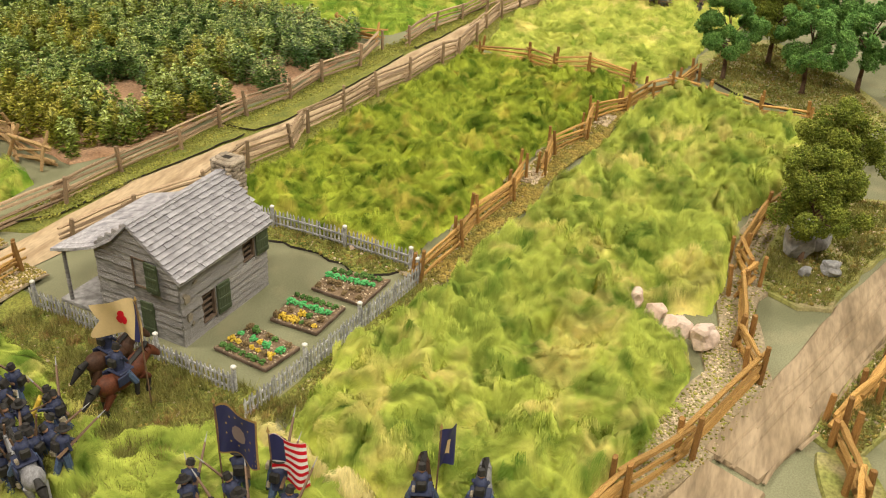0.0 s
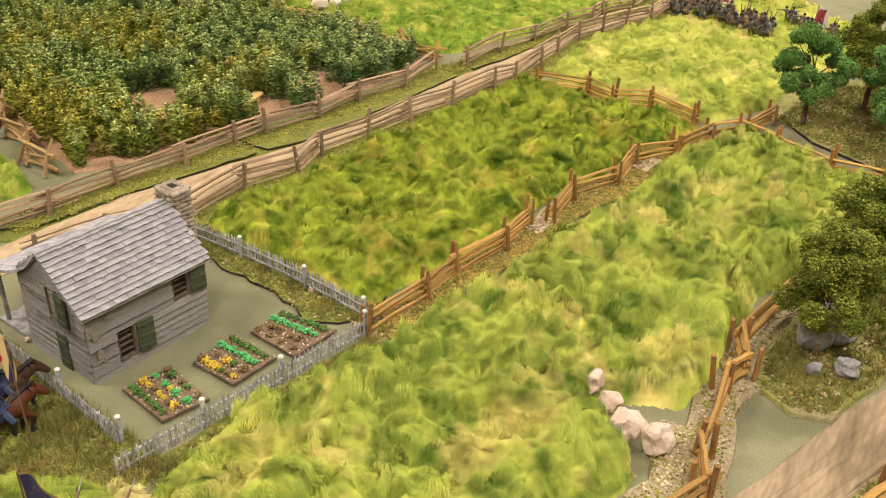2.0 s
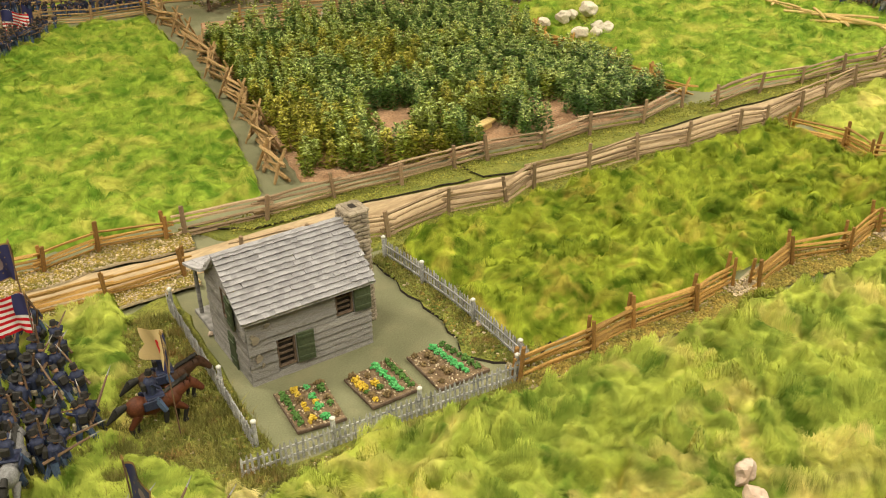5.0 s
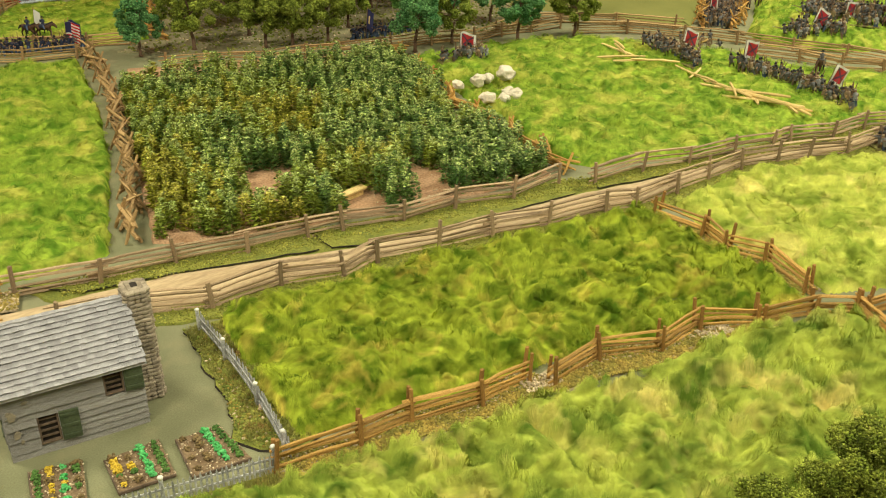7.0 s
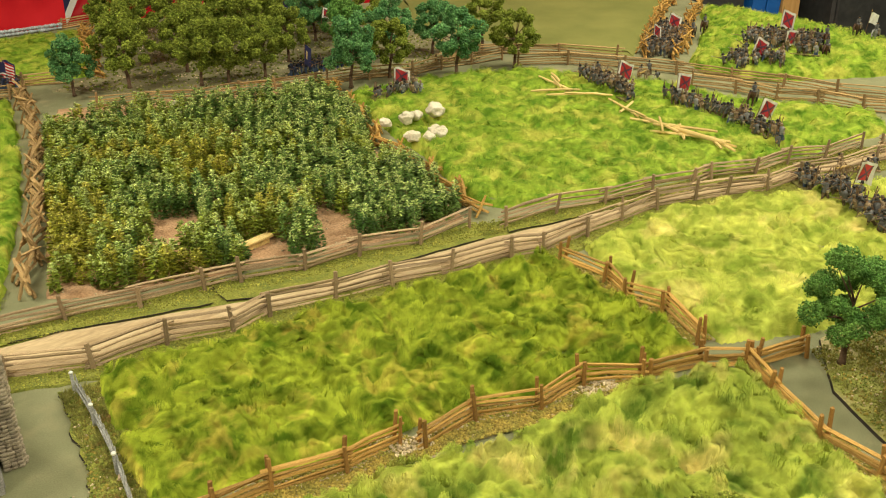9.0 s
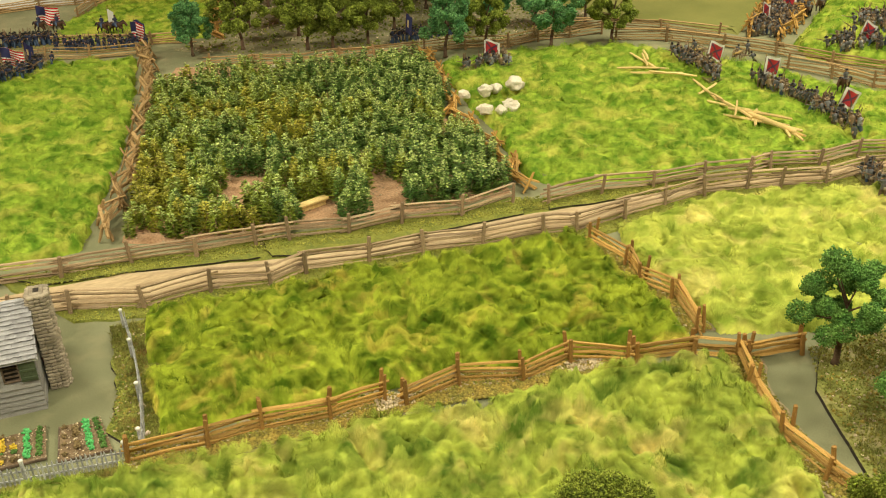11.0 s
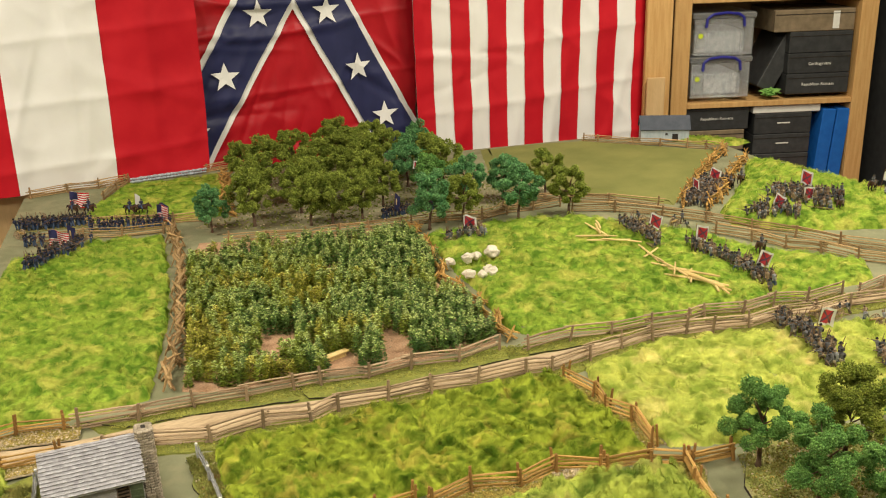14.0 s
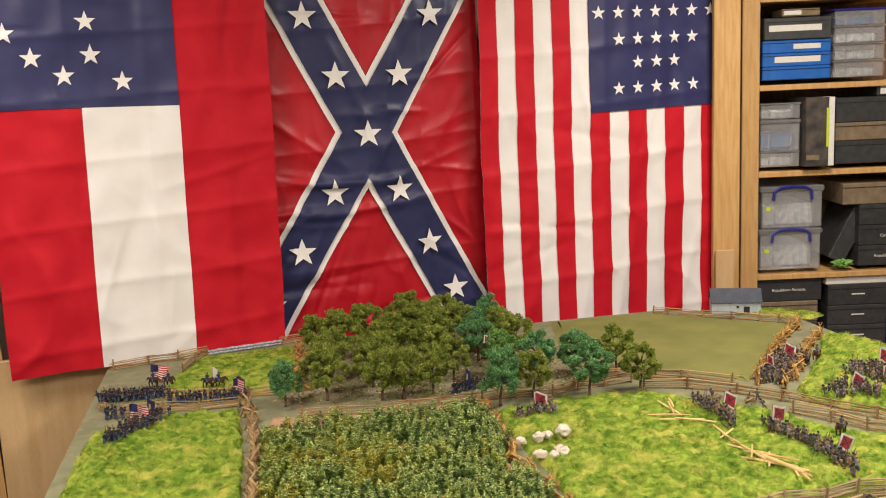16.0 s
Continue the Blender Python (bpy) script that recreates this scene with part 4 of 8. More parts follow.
F4 = [(1.062, 1.64), (0.896, 1.70), (0.70, 1.66), (0.655, 1.55), (0.57, 1.25), (0.47, 0.9), (0.45, 0.80), (0.579, 0.785), (0.70, 0.755), (0.800, 0.755), (0.832, 0.85), (0.872, 0.95), (0.920, 1.09), (0.968, 1.25), (1.025, 1.48)]
fur_field("fur_field", F4, 0.015, 80000, M["fur_short"], 0.2, "bright green meadow of short combed fur", length=0.012, width=0.00026, seed=5.5, lump=0.9)
F5 = [(0.907, 1.905), (0.965, 2.03), (1.106, 2.23), (1.385, 2.16), (1.25, 1.735), (1.108, 1.76)]
fur_field("fur_field", F5, 0.012, 18000, M["fur_short"], 0.2, "bright green meadow of short combed fur", length=0.011, width=0.0003, seed=6.6, lump=0.7)
F6 = [(1.623, 1.23), (1.833, 1.235), (2.049, 1.13), (2.12, 0.99), (2.2, 0.85), (2.22, 0.70), (2.34, 0.50), (2.279, 0.42), (2.078, 0.445), (1.824, 0.502), (1.65, 0.545), (1.50, 0.60), (1.475, 0.64), (1.53, 0.85), (1.575, 1.08)]
fur_field("fur_field", F6, 0.016, 85000, M["fur_short"], 0.2, "bright green meadow of combed fur beside the corn", length=0.013, width=0.00026, seed=7.7, lump=0.9)
F7 = [(2.85, 1.275), (2.87, 1.1), (2.86, 0.8), (2.80, 0.55), (2.584, 0.637), (2.40, 0.745), (2.32, 0.87), (2.37, 0.962), (2.51, 1.042), (2.667, 1.152), (2.80, 1.27)]
fur_field("fur_field", F7, 0.016, 30000, M["fur_short"], 0.2, "raised bright green knoll of combed fur", length=0.012, width=0.0003, seed=8.8, hill=0.035, lump=0.9)
CE = [(0.518, 0.302), (0.506, 0.268), (0.488, 0.217), (0.470, 0.178), (0.448, 0.183), (0.462, 0.22), (0.478, 0.265), (0.494, 0.302)]
fur_field("fur_field", CE, 0.022, 6000, M["fur_cream"], -1.2, "pale cream cut edge of the fur meadow", length=0.015, seed=9.9, lump=0.5, tuft=0.013)


# ---- fences ----
fence(NF, "weathered grey-brown split-rail fence along the road", seed=1, rails=5, height=0.031, thick=0.0043, post=0.0062, wob=0.0018, zig=0.0042, over=0.13)
fence(FF, "weathered grey-brown split-rail fence beside the corn", seed=2, rails=5, height=0.031, thick=0.0043, post=0.0062, wob=0.0018, zig=0.0042, over=0.13)
fence(FF2, "weathered grey-brown split-rail fence beside the road", seed=3, rails=5, height=0.031, thick=0.0043, post=0.0062, wob=0.0018, zig=0.0042, over=0.13)
fence(FF3, "weathered grey-brown split-rail fence beside the road", seed=4, rails=5, height=0.031, thick=0.0043, post=0.0062, wob=0.0018, zig=0.0042, over=0.13)
brown = dict(kind="brown", height=0.027, rails=5, thick=0.0040, post=0.0052, post_h=1.28, twin=True, zig=0.0018, over=0.11, wob=0.0022)
fence(MF, "reddish brown post-and-rail fence between the meadows", seed=5, **brown)
fence(MF2, "reddish brown post-and-rail fence between the meadows", seed=6, **brown)
fence(MF3, "brown split-rail fence joining two meadow corners", "brown", 0.022, 4, 0.0055, 0.006, 1.2, seed=7, twin=True)
fence(SF, "reddish brown post-and-rail fence across the meadows", seed=8, **brown)
fence([(0.632, 0.632), (0.551, 0.644), (0.472, 0.662), (0.41, 0.675)], "reddish brown post-and-rail fence by the road", seed=9, **brown)
fence([(0.655, 0.722), (0.585, 0.748), (0.522, 0.745), (0.45, 0.765)], "reddish brown post-and-rail fence by the road", seed=10, **brown)
fence(RF, "tumbled reddish brown rail fence beside a path", seed=11, kind="brown", height=0.024, rails=4, thick=0.0046, post=0.0055, post_h=1.4, twin=True, zig=0.005, over=0.22)
fence(ST, "stout reddish brown rail fence on a gritty strip", seed=12, kind="brown", height=0.029, rails=4, thick=0.0052, post=0.0064, post_h=1.2, twin=True, zig=0.0035, over=0.10, wob=0.0035)
fence([(0.69, -0.125), (0.735, -0.152), (0.80, -0.175)], "tumbled reddish brown rail fence on a mossy base", seed=13, kind="brown", height=0.024, rails=3, thick=0.0062, post=0.0068, post_h=1.3, twin=True, zig=0.003, over=0.2)
fence([(0.665, -0.13), (0.61, -0.14), (0.56, -0.14)], "tumbled reddish brown rail fence on a mossy base", seed=14, kind="brown", height=0.024, rails=3, thick=0.0062, post=0.0068, post_h=1.3, twin=True, zig=0.003, over=0.2)
worm_fence([(0.832, 0.772), (0.868, 0.858), (0.905, 0.955), (0.952, 1.10), (1.0, 1.26), (1.055, 1.48), (1.088, 1.68)], "tumbled brown worm fence beside the corn", "dull", seed=15, height=0.034, thick=0.0050, amp=0.008, loose=0.6)
worm_fence([(1.445, 0.605), (1.478, 0.736), (1.490, 0.83), (1.507, 0.95), (1.545, 1.06), (1.585, 1.19), (1.625, 1.335)], "brown worm fence on the edge of the corn", seed=16, height=0.024, amp=0.009)
far = dict(kind="dull", height=0.027, rails=5, thick=0.0040, post=0.006, wob=0.002, over=0.13)
fence([(1.19, 1.495), (1.275, 1.45), (1.365, 1.41), (1.45, 1.39), (1.53, 1.378), (1.61, 1.345)], "brown split-rail fence along the wood", seed=17, **far)
fence([(1.64, 1.35), (1.73, 1.32), (1.82, 1.285), (1.90, 1.285), (1.98, 1.275), (2.06, 1.26)], "brown split-rail fence along the wood", seed=18, **far)
fence([(1.90, 1.31), (2.0, 1.33), (2.1, 1.30), (2.19, 1.20), (2.27, 1.09)], "weathered split-rail fence along the hill", seed=19, **far)
fence([(2.06, 1.20), (2.15, 1.13), (2.23, 1.03), (2.28, 0.92), (2.33, 0.81), (2.37, 0.71), (2.41, 0.61), (2.46, 0.50), (2.52, 0.40)], "weathered split-rail fence along the lane", seed=20, **far)
fence([(2.235, 0.84), (2.265, 0.75), (2.29, 0.67), (2.33, 0.60), (2.36, 0.52), (2.40, 0.44)], "weathered split-rail fence along the lane", seed=21, **far)
fence([(2.60, 1.83), (2.63, 1.787), (2.706, 1.691), (2.765, 1.62), (2.823, 1.548), (2.857, 1.498), (2.894, 1.441)], "weathered split-rail fence behind the hill", seed=22, **far)
worm_fence([(2.88, 1.435), (2.782, 1.374), (2.586, 1.248), (2.404, 1.118), (2.315, 1.052)], "tangled brown worm fence along the hill lane", seed=23, height=0.032, amp=0.008)
worm_fence([(2.842, 1.30), (2.727, 1.245), (2.536, 1.109), (2.466, 1.055), (2.35, 0.99)], "tangled brown worm fence along the hill lane", seed=24, height=0.032, amp=0.008)
fence([(0.822, 2.262), (0.93, 2.258), (1.02, 2.255), (1.10, 2.255)], "weathered split-rail fence at the table edge", seed=25, **far)
fence([(1.0, 2.10), (1.06, 2.19), (1.11, 2.25)], "weathered split-rail fence beside a meadow", seed=26, **far)
fence([(1.36, 2.24), (1.44, 2.235), (1.52, 2.2)], "weathered split-rail fence at the table edge", seed=27, **far)
fence([(0.78, 1.79), (0.88, 1.75), (0.97, 1.71), (1.07, 1.675)], "weathered split-rail fence in front of the soldiers", seed=28, **far)
fence([(0.92, 1.86), (1.02, 1.80), (1.12, 1.75), (1.20, 1.71)], "weathered split-rail fence behind the soldiers", seed=29, **far)
worm_fence([(1.255, 1.70), (1.33, 1.93), (1.40, 2.17)], "brown worm fence on the edge of the wood", seed=30)


# ---- log house with porch ----
HA = math.radians(-7.5)
house = thing("house", pose(0.589, 0.417, 0, 0, 0, -7.5), "small grey clapboard house with shingle roof and stone chimney", "house")
HW, HD, HH = 0.121, 0.092, 0.073
RV, RZ = 0.046, 0.113
board_meshes = []
for i in range(4):
    r = random.Random(40 + i)
    g = Geo()
    n = 8
    pts = []
    for k in range(n + 1):
        w = r.uniform(-0.08, 0.08)
        pts += [(k / n, -0.55, w), (k / n, -0.15, 1.0 + r.uniform(-0.06, 0.06)), (k / n, 0.5, 1.0), (k / n, 0.5, 0.0)]
    fc = [(4 * k + a, 4 * k + 4 + a, 4 * k + 4 + (a + 1) % 4, 4 * k + (a + 1) % 4) for k in range(n) for a in range(4)]
    fc += [(0, 1, 2, 3), (4 * n + 3, 4 * n + 2, 4 * n + 1, 4 * n)]
    board_meshes.append(g.add(pts, fc).data("board", M["clap"]))


def boarded(wall, origin, ang, width, rows, row_h, holes=(), top=None, seed=1):
    """Clapboards on a wall that runs along ang from origin; top(z) gives the run left under a gable."""
    r = random.Random(seed)
    for k in range(rows):
        z = k * row_h
        a, b = (0.0, width) if top is None else top(z + row_h * 0.5)
        spans = [(a, b)]
        for h0, h1, z0, z1 in holes:
            if z + row_h * 0.6 > z0 and z + row_h * 0.4 < z1:
                spans = [q for s in spans for q in ((s[0], min(s[1], h0)), (max(s[0], h1), s[1])) if q[1] - q[0] > 0.001]
        for s0, s1 in spans:
            m = Matrix.Translation(origin) @ Matrix.Rotation(ang, 4, "Z") @ Matrix.LocRotScale((s0, -0.0005, z), None, (s1 - s0, 0.0028 * r.uniform(0.45, 1.6), row_h * r.uniform(0.90, 1.04)))
            put("board", r.choice(board_meshes), wall, m)


WIN = ((0.026, 0.044, 0.010, 0.041), (0.086, 0.1035, 0.042, 0.070))
front = Geo()
for a, b, c, d in ((0, 0.026, 0, HH), (0.026, 0.044, 0, 0.010), (0.026, 0.044, 0.041, HH), (0.044, 0.086, 0, HH), (0.086, 0.1035, 0, 0.042), (0.086, 0.1035, 0.070, HH), (0.1035, HW, 0, HH)):
    front.box(((a + b) / 2, 0.0022, (c + d) / 2), (b - a, 0.003, d - c))
w = front.ob("wall_front", M["clap"], house)
boarded(w, (0, 0, 0), 0, HW, 11, HH / 11, WIN, None, 1)
for i, (sx0, sz0, sw, sh) in enumerate(((0.004, 0.043, 0.007, 0.010), (0.006, 0.024, 0.006, 0.009), (0.003, 0.050, 0.004, 0.004), (0.010, 0.018, 0.003, 0.005), (0.017, 0.058, 0.005, 0.003))):
    blot = wavy([(sx0, sz0), (sx0 + sw * 0.7, sz0 + sh * 0.1), (sx0 + sw, sz0 + sh * 0.6), (sx0 + sw * 0.4, sz0 + sh), (sx0 - sw * 0.1, sz0 + sh * 0.5)], 0.0015, 0.0012, i)
    n = len(blot)
    Geo().add([(x, -0.0031, z) for x, z in blot] + [(x, -0.0005, z) for x, z in blot], [tuple(range(n))] + [(i2, n + i2, n + (i2 + 1) % n, (i2 + 1) % n) for i2 in range(n)]).ob("bare_patch", M["bareboard"], w, "flaked brown patch of bare board")
gable_top = lambda v: HH + (RZ - HH) * (v + 0.004) / (RV + 0.004) if v < RV else (RZ - (RZ - 0.084) * (v - RV) / (HD - RV))


def gable(u, name, seed, holes):
    g = Geo()
    prof = [(0, 0), (HD, 0), (HD, gable_top(HD) - 0.003), (RV, RZ - 0.003), (0, HH)]
    n = len(prof)
    g.add([(u - 0.0015, y, z) for y, z in prof] + [(u + 0.0015, y, z) for y, z in prof],
          [tuple(range(n))[::-1], tuple(range(n, 2 * n))] + [(i, (i + 1) % n, n + (i + 1) % n, n + i) for i in range(n)])
    wl = g.ob(name, M["clap"], house)
    def run(z):
        lo = 0.0 if z < HH else (z - HH) / (RZ - HH) * RV
        hi = HD if z < 0.08 else max(lo, HD - (z - 0.08) / (RZ - 0.08) * (HD - RV))
        return lo, hi
    if u < 0.05:
        boarded(wl, (u, HD, 0), -math.pi / 2, HD, 16, 0.0067, [(HD - b, HD - a, c, d) for a, b, c, d in holes], lambda z: (HD - run(z)[1], HD - run(z)[0]), seed)
    else:
        boarded(wl, (u, 0, 0), math.pi / 2, HD, 16, 0.0067, holes, run, seed)


gable(0.0015, "wall_gable", 2, ((0.033, 0.049, 0.050, 0.080), (0.030, 0.046, 0, 0.036)))
gable(HW - 0.0015, "wall_gable", 3, ())
rear = Geo().box((HW / 2, HD - 0.0015, 0.039), (HW - 0.006, 0.003, 0.078)).ob("wall_rear", M["clap"], house)
boarded(rear, (HW, HD, 0), math.pi, HW, 11, 0.0071, (), None, 4)
Geo().box((HW / 2, HD / 2, 0.002), (HW - 0.008, HD - 0.008, 0.004)).ob("floor_slab", M["dark"], house)


def window(at, w, h, shutter_w, open_out=False, name="window"):
    """A sash with bars in a recess, its shutter folded back or standing out."""
    o = thing(name, at, "", "")
    del_keys = [k for k in o.keys()]
    for k in del_keys:
        del o[k]
    o.parent = house
    Geo().box((w / 2, 0.004, h / 2), (w, 0.001, h)).ob("pane", M["dark"], o)
    fr = Geo()
    for x, z, sx, sz in ((0.0008, h / 2, 0.0016, h), (w - 0.0008, h / 2, 0.0016, h), (w / 2, 0.0008, w, 0.0016), (w / 2, h - 0.0008, w, 0.0016)):
        fr.box((x, 0.0006, z), (sx, 0.004, sz), bevel=0.0003)
    fr.ob("frame", M["oldwood"], o)
    for k in (1, 2, 3, 4):
        Geo().box((w / 2, 0.0022, h * k / 5), (w - 0.003, 0.0018, 0.0016)).ob("bar", M["oldwood"], o)
    sh = Geo()
    sh.box((shutter_w / 2, 0, h / 2), (shutter_w, 0.0018, h), bevel=0.0004)
    for k in (0.15, 0.5, 0.85):
        sh.box((shutter_w / 2, -0.0012, h * k), (shutter_w * 0.92, 0.0009, 0.003), bevel=0.0002)
    for k in range(1, 5):
        sh.box((shutter_w * k / 5, -0.0010, h / 2), (0.0004, 0.0003, h * 0.96))
    s = sh.ob("shutter", M["shutter"], o, "dark green board shutter")
    s.matrix_basis = pose(w + 0.0005, -0.003, 0, 0, 0, -85 if open_out else -4)
    return o


window(pose(0.026, 0, 0.010), 0.018, 0.031, 0.0165)
window(pose(0.086, 0, 0.042), 0.0175, 0.028, 0.0165)
window(pose(0.0, 0.049, 0.050, 0, 0, -90), 0.016, 0.030, 0.015)
dr = Geo().box((0, 0.038, 0.018), (0.003, 0.015, 0.036), bevel=0.0005)
for k in (0.008, 0.028):
    dr.box((-0.0018, 0.038, k), (0.001, 0.013, 0.003))
dr.ob("door", M["shutter"], house, "dark green plank door")

# roof: front slope of single shingles, rear slope running down over the porch
shingle_meshes = []
for i in range(3):
    r = random.Random(60 + i)
    j = [r.uniform(-0.11, 0.11) for _ in range(4)]
    g = Geo().add([(0.0, 0 + j[0], 0), (1.0, 0 + j[1], 0), (1.0, 1.3, 0), (0.0, 1.3, 0), (0.0, 0 + j[0], 1), (1.0, 0 + j[1], 1), (1.0, 1.3, 0.15), (0.0, 1.3, 0.15)],
                  [(3, 2, 1, 0), (4, 5, 6, 7), (0, 1, 5, 4), (1, 2, 6, 5), (2, 3, 7, 6), (3, 0, 4, 7)])
    shingle_meshes.append(g.data("shingle", M["shingle"]))
OV = 0.005
eave_v, eave_z = -0.007, HH - 0.0035
sl = math.atan2(RZ - eave_z, RV - eave_v)
ln_f = math.hypot(RZ - eave_z, RV - eave_v)
deck = Geo()
th = 0.0022
REAR = [(RV, RZ), (0.066, 0.0935), (0.088, 0.0795), (0.115, 0.0695), (0.144, 0.0610)]
prof = [(eave_v, eave_z), (RV, RZ)] + REAR[1:]
lo = [(v, z - th) for v, z in prof]
n = len(prof)
pts = [(u, v, z) for u in (-OV, HW + 0.004) for v, z in prof + lo[::-1]]
m2 = 2 * n
fc = [(i, m2 + i, m2 + (i + 1) % m2, (i + 1) % m2) for i in range(m2)]
for s in (0, m2):
    for i in range(n - 1):
        q = (s + i, s + i + 1, s + m2 - 2 - i, s + m2 - 1 - i)
        fc.append(q if s == 0 else q[::-1])
roof = Geo().add(pts, fc).ob("roof", M["shingle"], house)
r = random.Random(5)
rows, cols = 13, 22
for k in range(rows):
    d = ln_f * k / rows
    for c in range(cols):
        wd = (HW + OV + 0.006) / cols
        u = max(-OV - 0.0008, -OV - 0.001 + wd * (c + (0.0 if k % 2 else -0.5)) + r.uniform(-0.0004, 0.0004))
        if u > HW + 0.003:
            continue
        m = Matrix.Translation((u, eave_v + math.cos(sl) * d, eave_z + math.sin(sl) * d + 0.0004)) @ Matrix.Rotation(sl, 4, "X") @ Matrix.LocRotScale(
            (0, -0.0008, 0), None, (min(wd * r.uniform(1.03, 1.07), HW + 0.0045 - u), ln_f / rows * r.uniform(1.0, 1.16), 0.0031 * r.uniform(0.75, 1.2)))
        put("shingle", r.choice(shingle_meshes), roof, m)
rs = Geo()
for c in range(14):
    u0, u1 = -OV + 0.0092 * c, -OV + 0.0092 * (c + 1) - 0.0003
    hz = 0.0006 + r.uniform(0, 0.0004)
    pts = [(u, v, z + e) for u in (u0, min(u1, HW + 0.0035)) for e in (0.0, hz) for v, z in REAR]
    n5 = len(REAR)
    rs.add(pts, [(n5 + i, 3 * n5 + i, 3 * n5 + i + 1, n5 + i + 1) for i in range(n5 - 1)] + [(i, n5 + i, n5 + i + 1, i + 1) for i in range(n5 - 1)] + [(2 * n5 + i, 2 * n5 + i + 1, 3 * n5 + i + 1, 3 * n5 + i) for i in range(n5 - 1)] + [(n5 - 1, 2 * n5 - 1, 4 * n5 - 1, 3 * n5 - 1)])
tagged(rs.ob("porch_board", M["shingle"], roof), "", "", "", "stuff")
for c in range(20):
    put("ridge_shingle", shingle_meshes[c % 3], roof, Matrix.LocRotScale((-OV + 0.0065 * c, RV - 0.004, RZ - 0.001), Euler((0.05, 0, r.uniform(-0.1, 0.1))), (0.0068, 0.0055, 0.0022)))
# porch
Geo().box((HW / 2, 0.121, 0.002), (HW, 0.056, 0.004), bevel=0.0006).ob("porch_deck", M["clap"], house)
for u in (0.004, HW * 0.5, HW - 0.004):
    Geo().tube((u, 0.138, 0.004), (u, 0.138, 0.0605), 0.0021, 0.0019, 6).ob("porch_post", M["clap"], house)
Geo().box((HW / 2, 0.138, 0.0595), (HW + 0.004, 0.004, 0.003), bevel=0.0005).ob("porch_beam", M["clap"], house)
# chimney of rough stone courses
chim = Geo().box((0.1325, 0.047, 0.058), (0.016, 0.021, 0.118)).ob("chimney", M["stone"], house, "rough grey fieldstone chimney")
stone_meshes = [Geo().box((0, 0, 0), (1.1 + 0.1 * i, 1.1, 1.0), bevel=0.24).data("stone", M["stone"]) for i in range(4)]
r = random.Random(9)
for k in range(28):
    z = 0.0022 + k * 0.0043
    fl = 0.0012 * max(0, 1 - z / 0.045)
    hx, hy = 0.0088 + fl * 0.6, 0.0115 + fl
    cx, cy = 0.1335 + fl * 0.5, 0.047
    per = [(cx - hx + 2 * hx * (i + 0.5) / 3.0, cy - hy) for i in range(3)] + [(cx + hx, cy - hy + 2 * hy * (i + 0.5) / 4) for i in range(4)] + [(cx + hx - 2 * hx * (i + 0.5) / 3, cy + hy) for i in range(3)]
    if z > RZ - 0.03:
        per += [(cx - hx, cy + hy - 2 * hy * (i + 0.5) / 4) for i in range(4)]
    for x, y in per:
        put("stone", r.choice(stone_meshes), chim, Matrix.LocRotScale((x + r.uniform(-0.0006, 0.0006), y + r.uniform(-0.0006, 0.0006), z), Euler((r.uniform(-0.06, 0.06), r.uniform(-0.06, 0.06), r.uniform(-0.15, 0.15))),
            (0.0056 * r.uniform(0.8, 1.2), 0.0050 * r.uniform(0.8, 1.2), 0.0039 * r.uniform(0.85, 1.08))))
Geo().box((0.1335, 0.047, 0.1195), (0.015, 0.020, 0.003), bevel=0.001).ob("cap", M["stone"], chim)
Geo().box((0.1335, 0.047, 0.1203), (0.006, 0.009, 0.002)).ob("flue", M["dark"], chim)

# ---- yard, picket fence and garden beds ----
sheet("verge", [(0.80, 0.53), (0.785, 0.44), (0.781, 0.41), (0.778, 0.383), (0.768, 0.352), (0.759, 0.323), (0.766, 0.297), (0.785, 0.272), (0.83, 0.285), (0.826, 0.38), (0.85, 0.525)], 0.0002, 0.0024, M["verge"], "rough grassy strip along the picket fence", "verge", amp=0.009, bevel=0.001, side=M["dark"])
sheet("verge", [(0.455, 0.40), (0.49, 0.32), (0.515, 0.29), (0.555, 0.302), (0.562, 0.36), (0.60, 0.56), (0.61, 0.62), (0.54, 0.60), (0.50, 0.53), (0.46, 0.46)], 0.0002, 0.0032, M["verge"], "rough grassy strip outside the picket fence", "verge", amp=0.004)
sheet("verge", along([(0.54, 0.295), (0.62, 0.284), (0.70, 0.266), (0.765, 0.25)], 0.028), 0.0002, 0.0018, M["verge"], "rough grassy strip outside the picket fence", "verge", amp=0.003)
for sd, poly, n in ((1, [(0.80, 0.53), (0.785, 0.41), (0.762, 0.323), (0.785, 0.275), (0.825, 0.29), (0.845, 0.52)], 1500), (2, [(0.46, 0.40), (0.49, 0.32), (0.52, 0.30), (0.55, 0.30), (0.56, 0.36), (0.59, 0.57), (0.55, 0.59), (0.47, 0.46)], 3000), (3, [(0.56, 0.30), (0.555, 0.28), (0.75, 0.245), (0.755, 0.262)], 700)):
    scatter("flock", poly, n, 0.0008, 0.0024, M["flock_green"], None, "clumps of green-brown flock by the picket fence", 0.002, seed=sd)
    scatter("flock", poly, n // 2, 0.0008, 0.0022, M["flock"], None, "clumps of ochre flock by the picket fence", 0.002, seed=sd + 50)
    scatter("gravel", poly, n // 10, 0.0008, 0.002, M["gravel"], None, "a few pale pebbles by the picket fence", 0.002, seed=sd + 90)

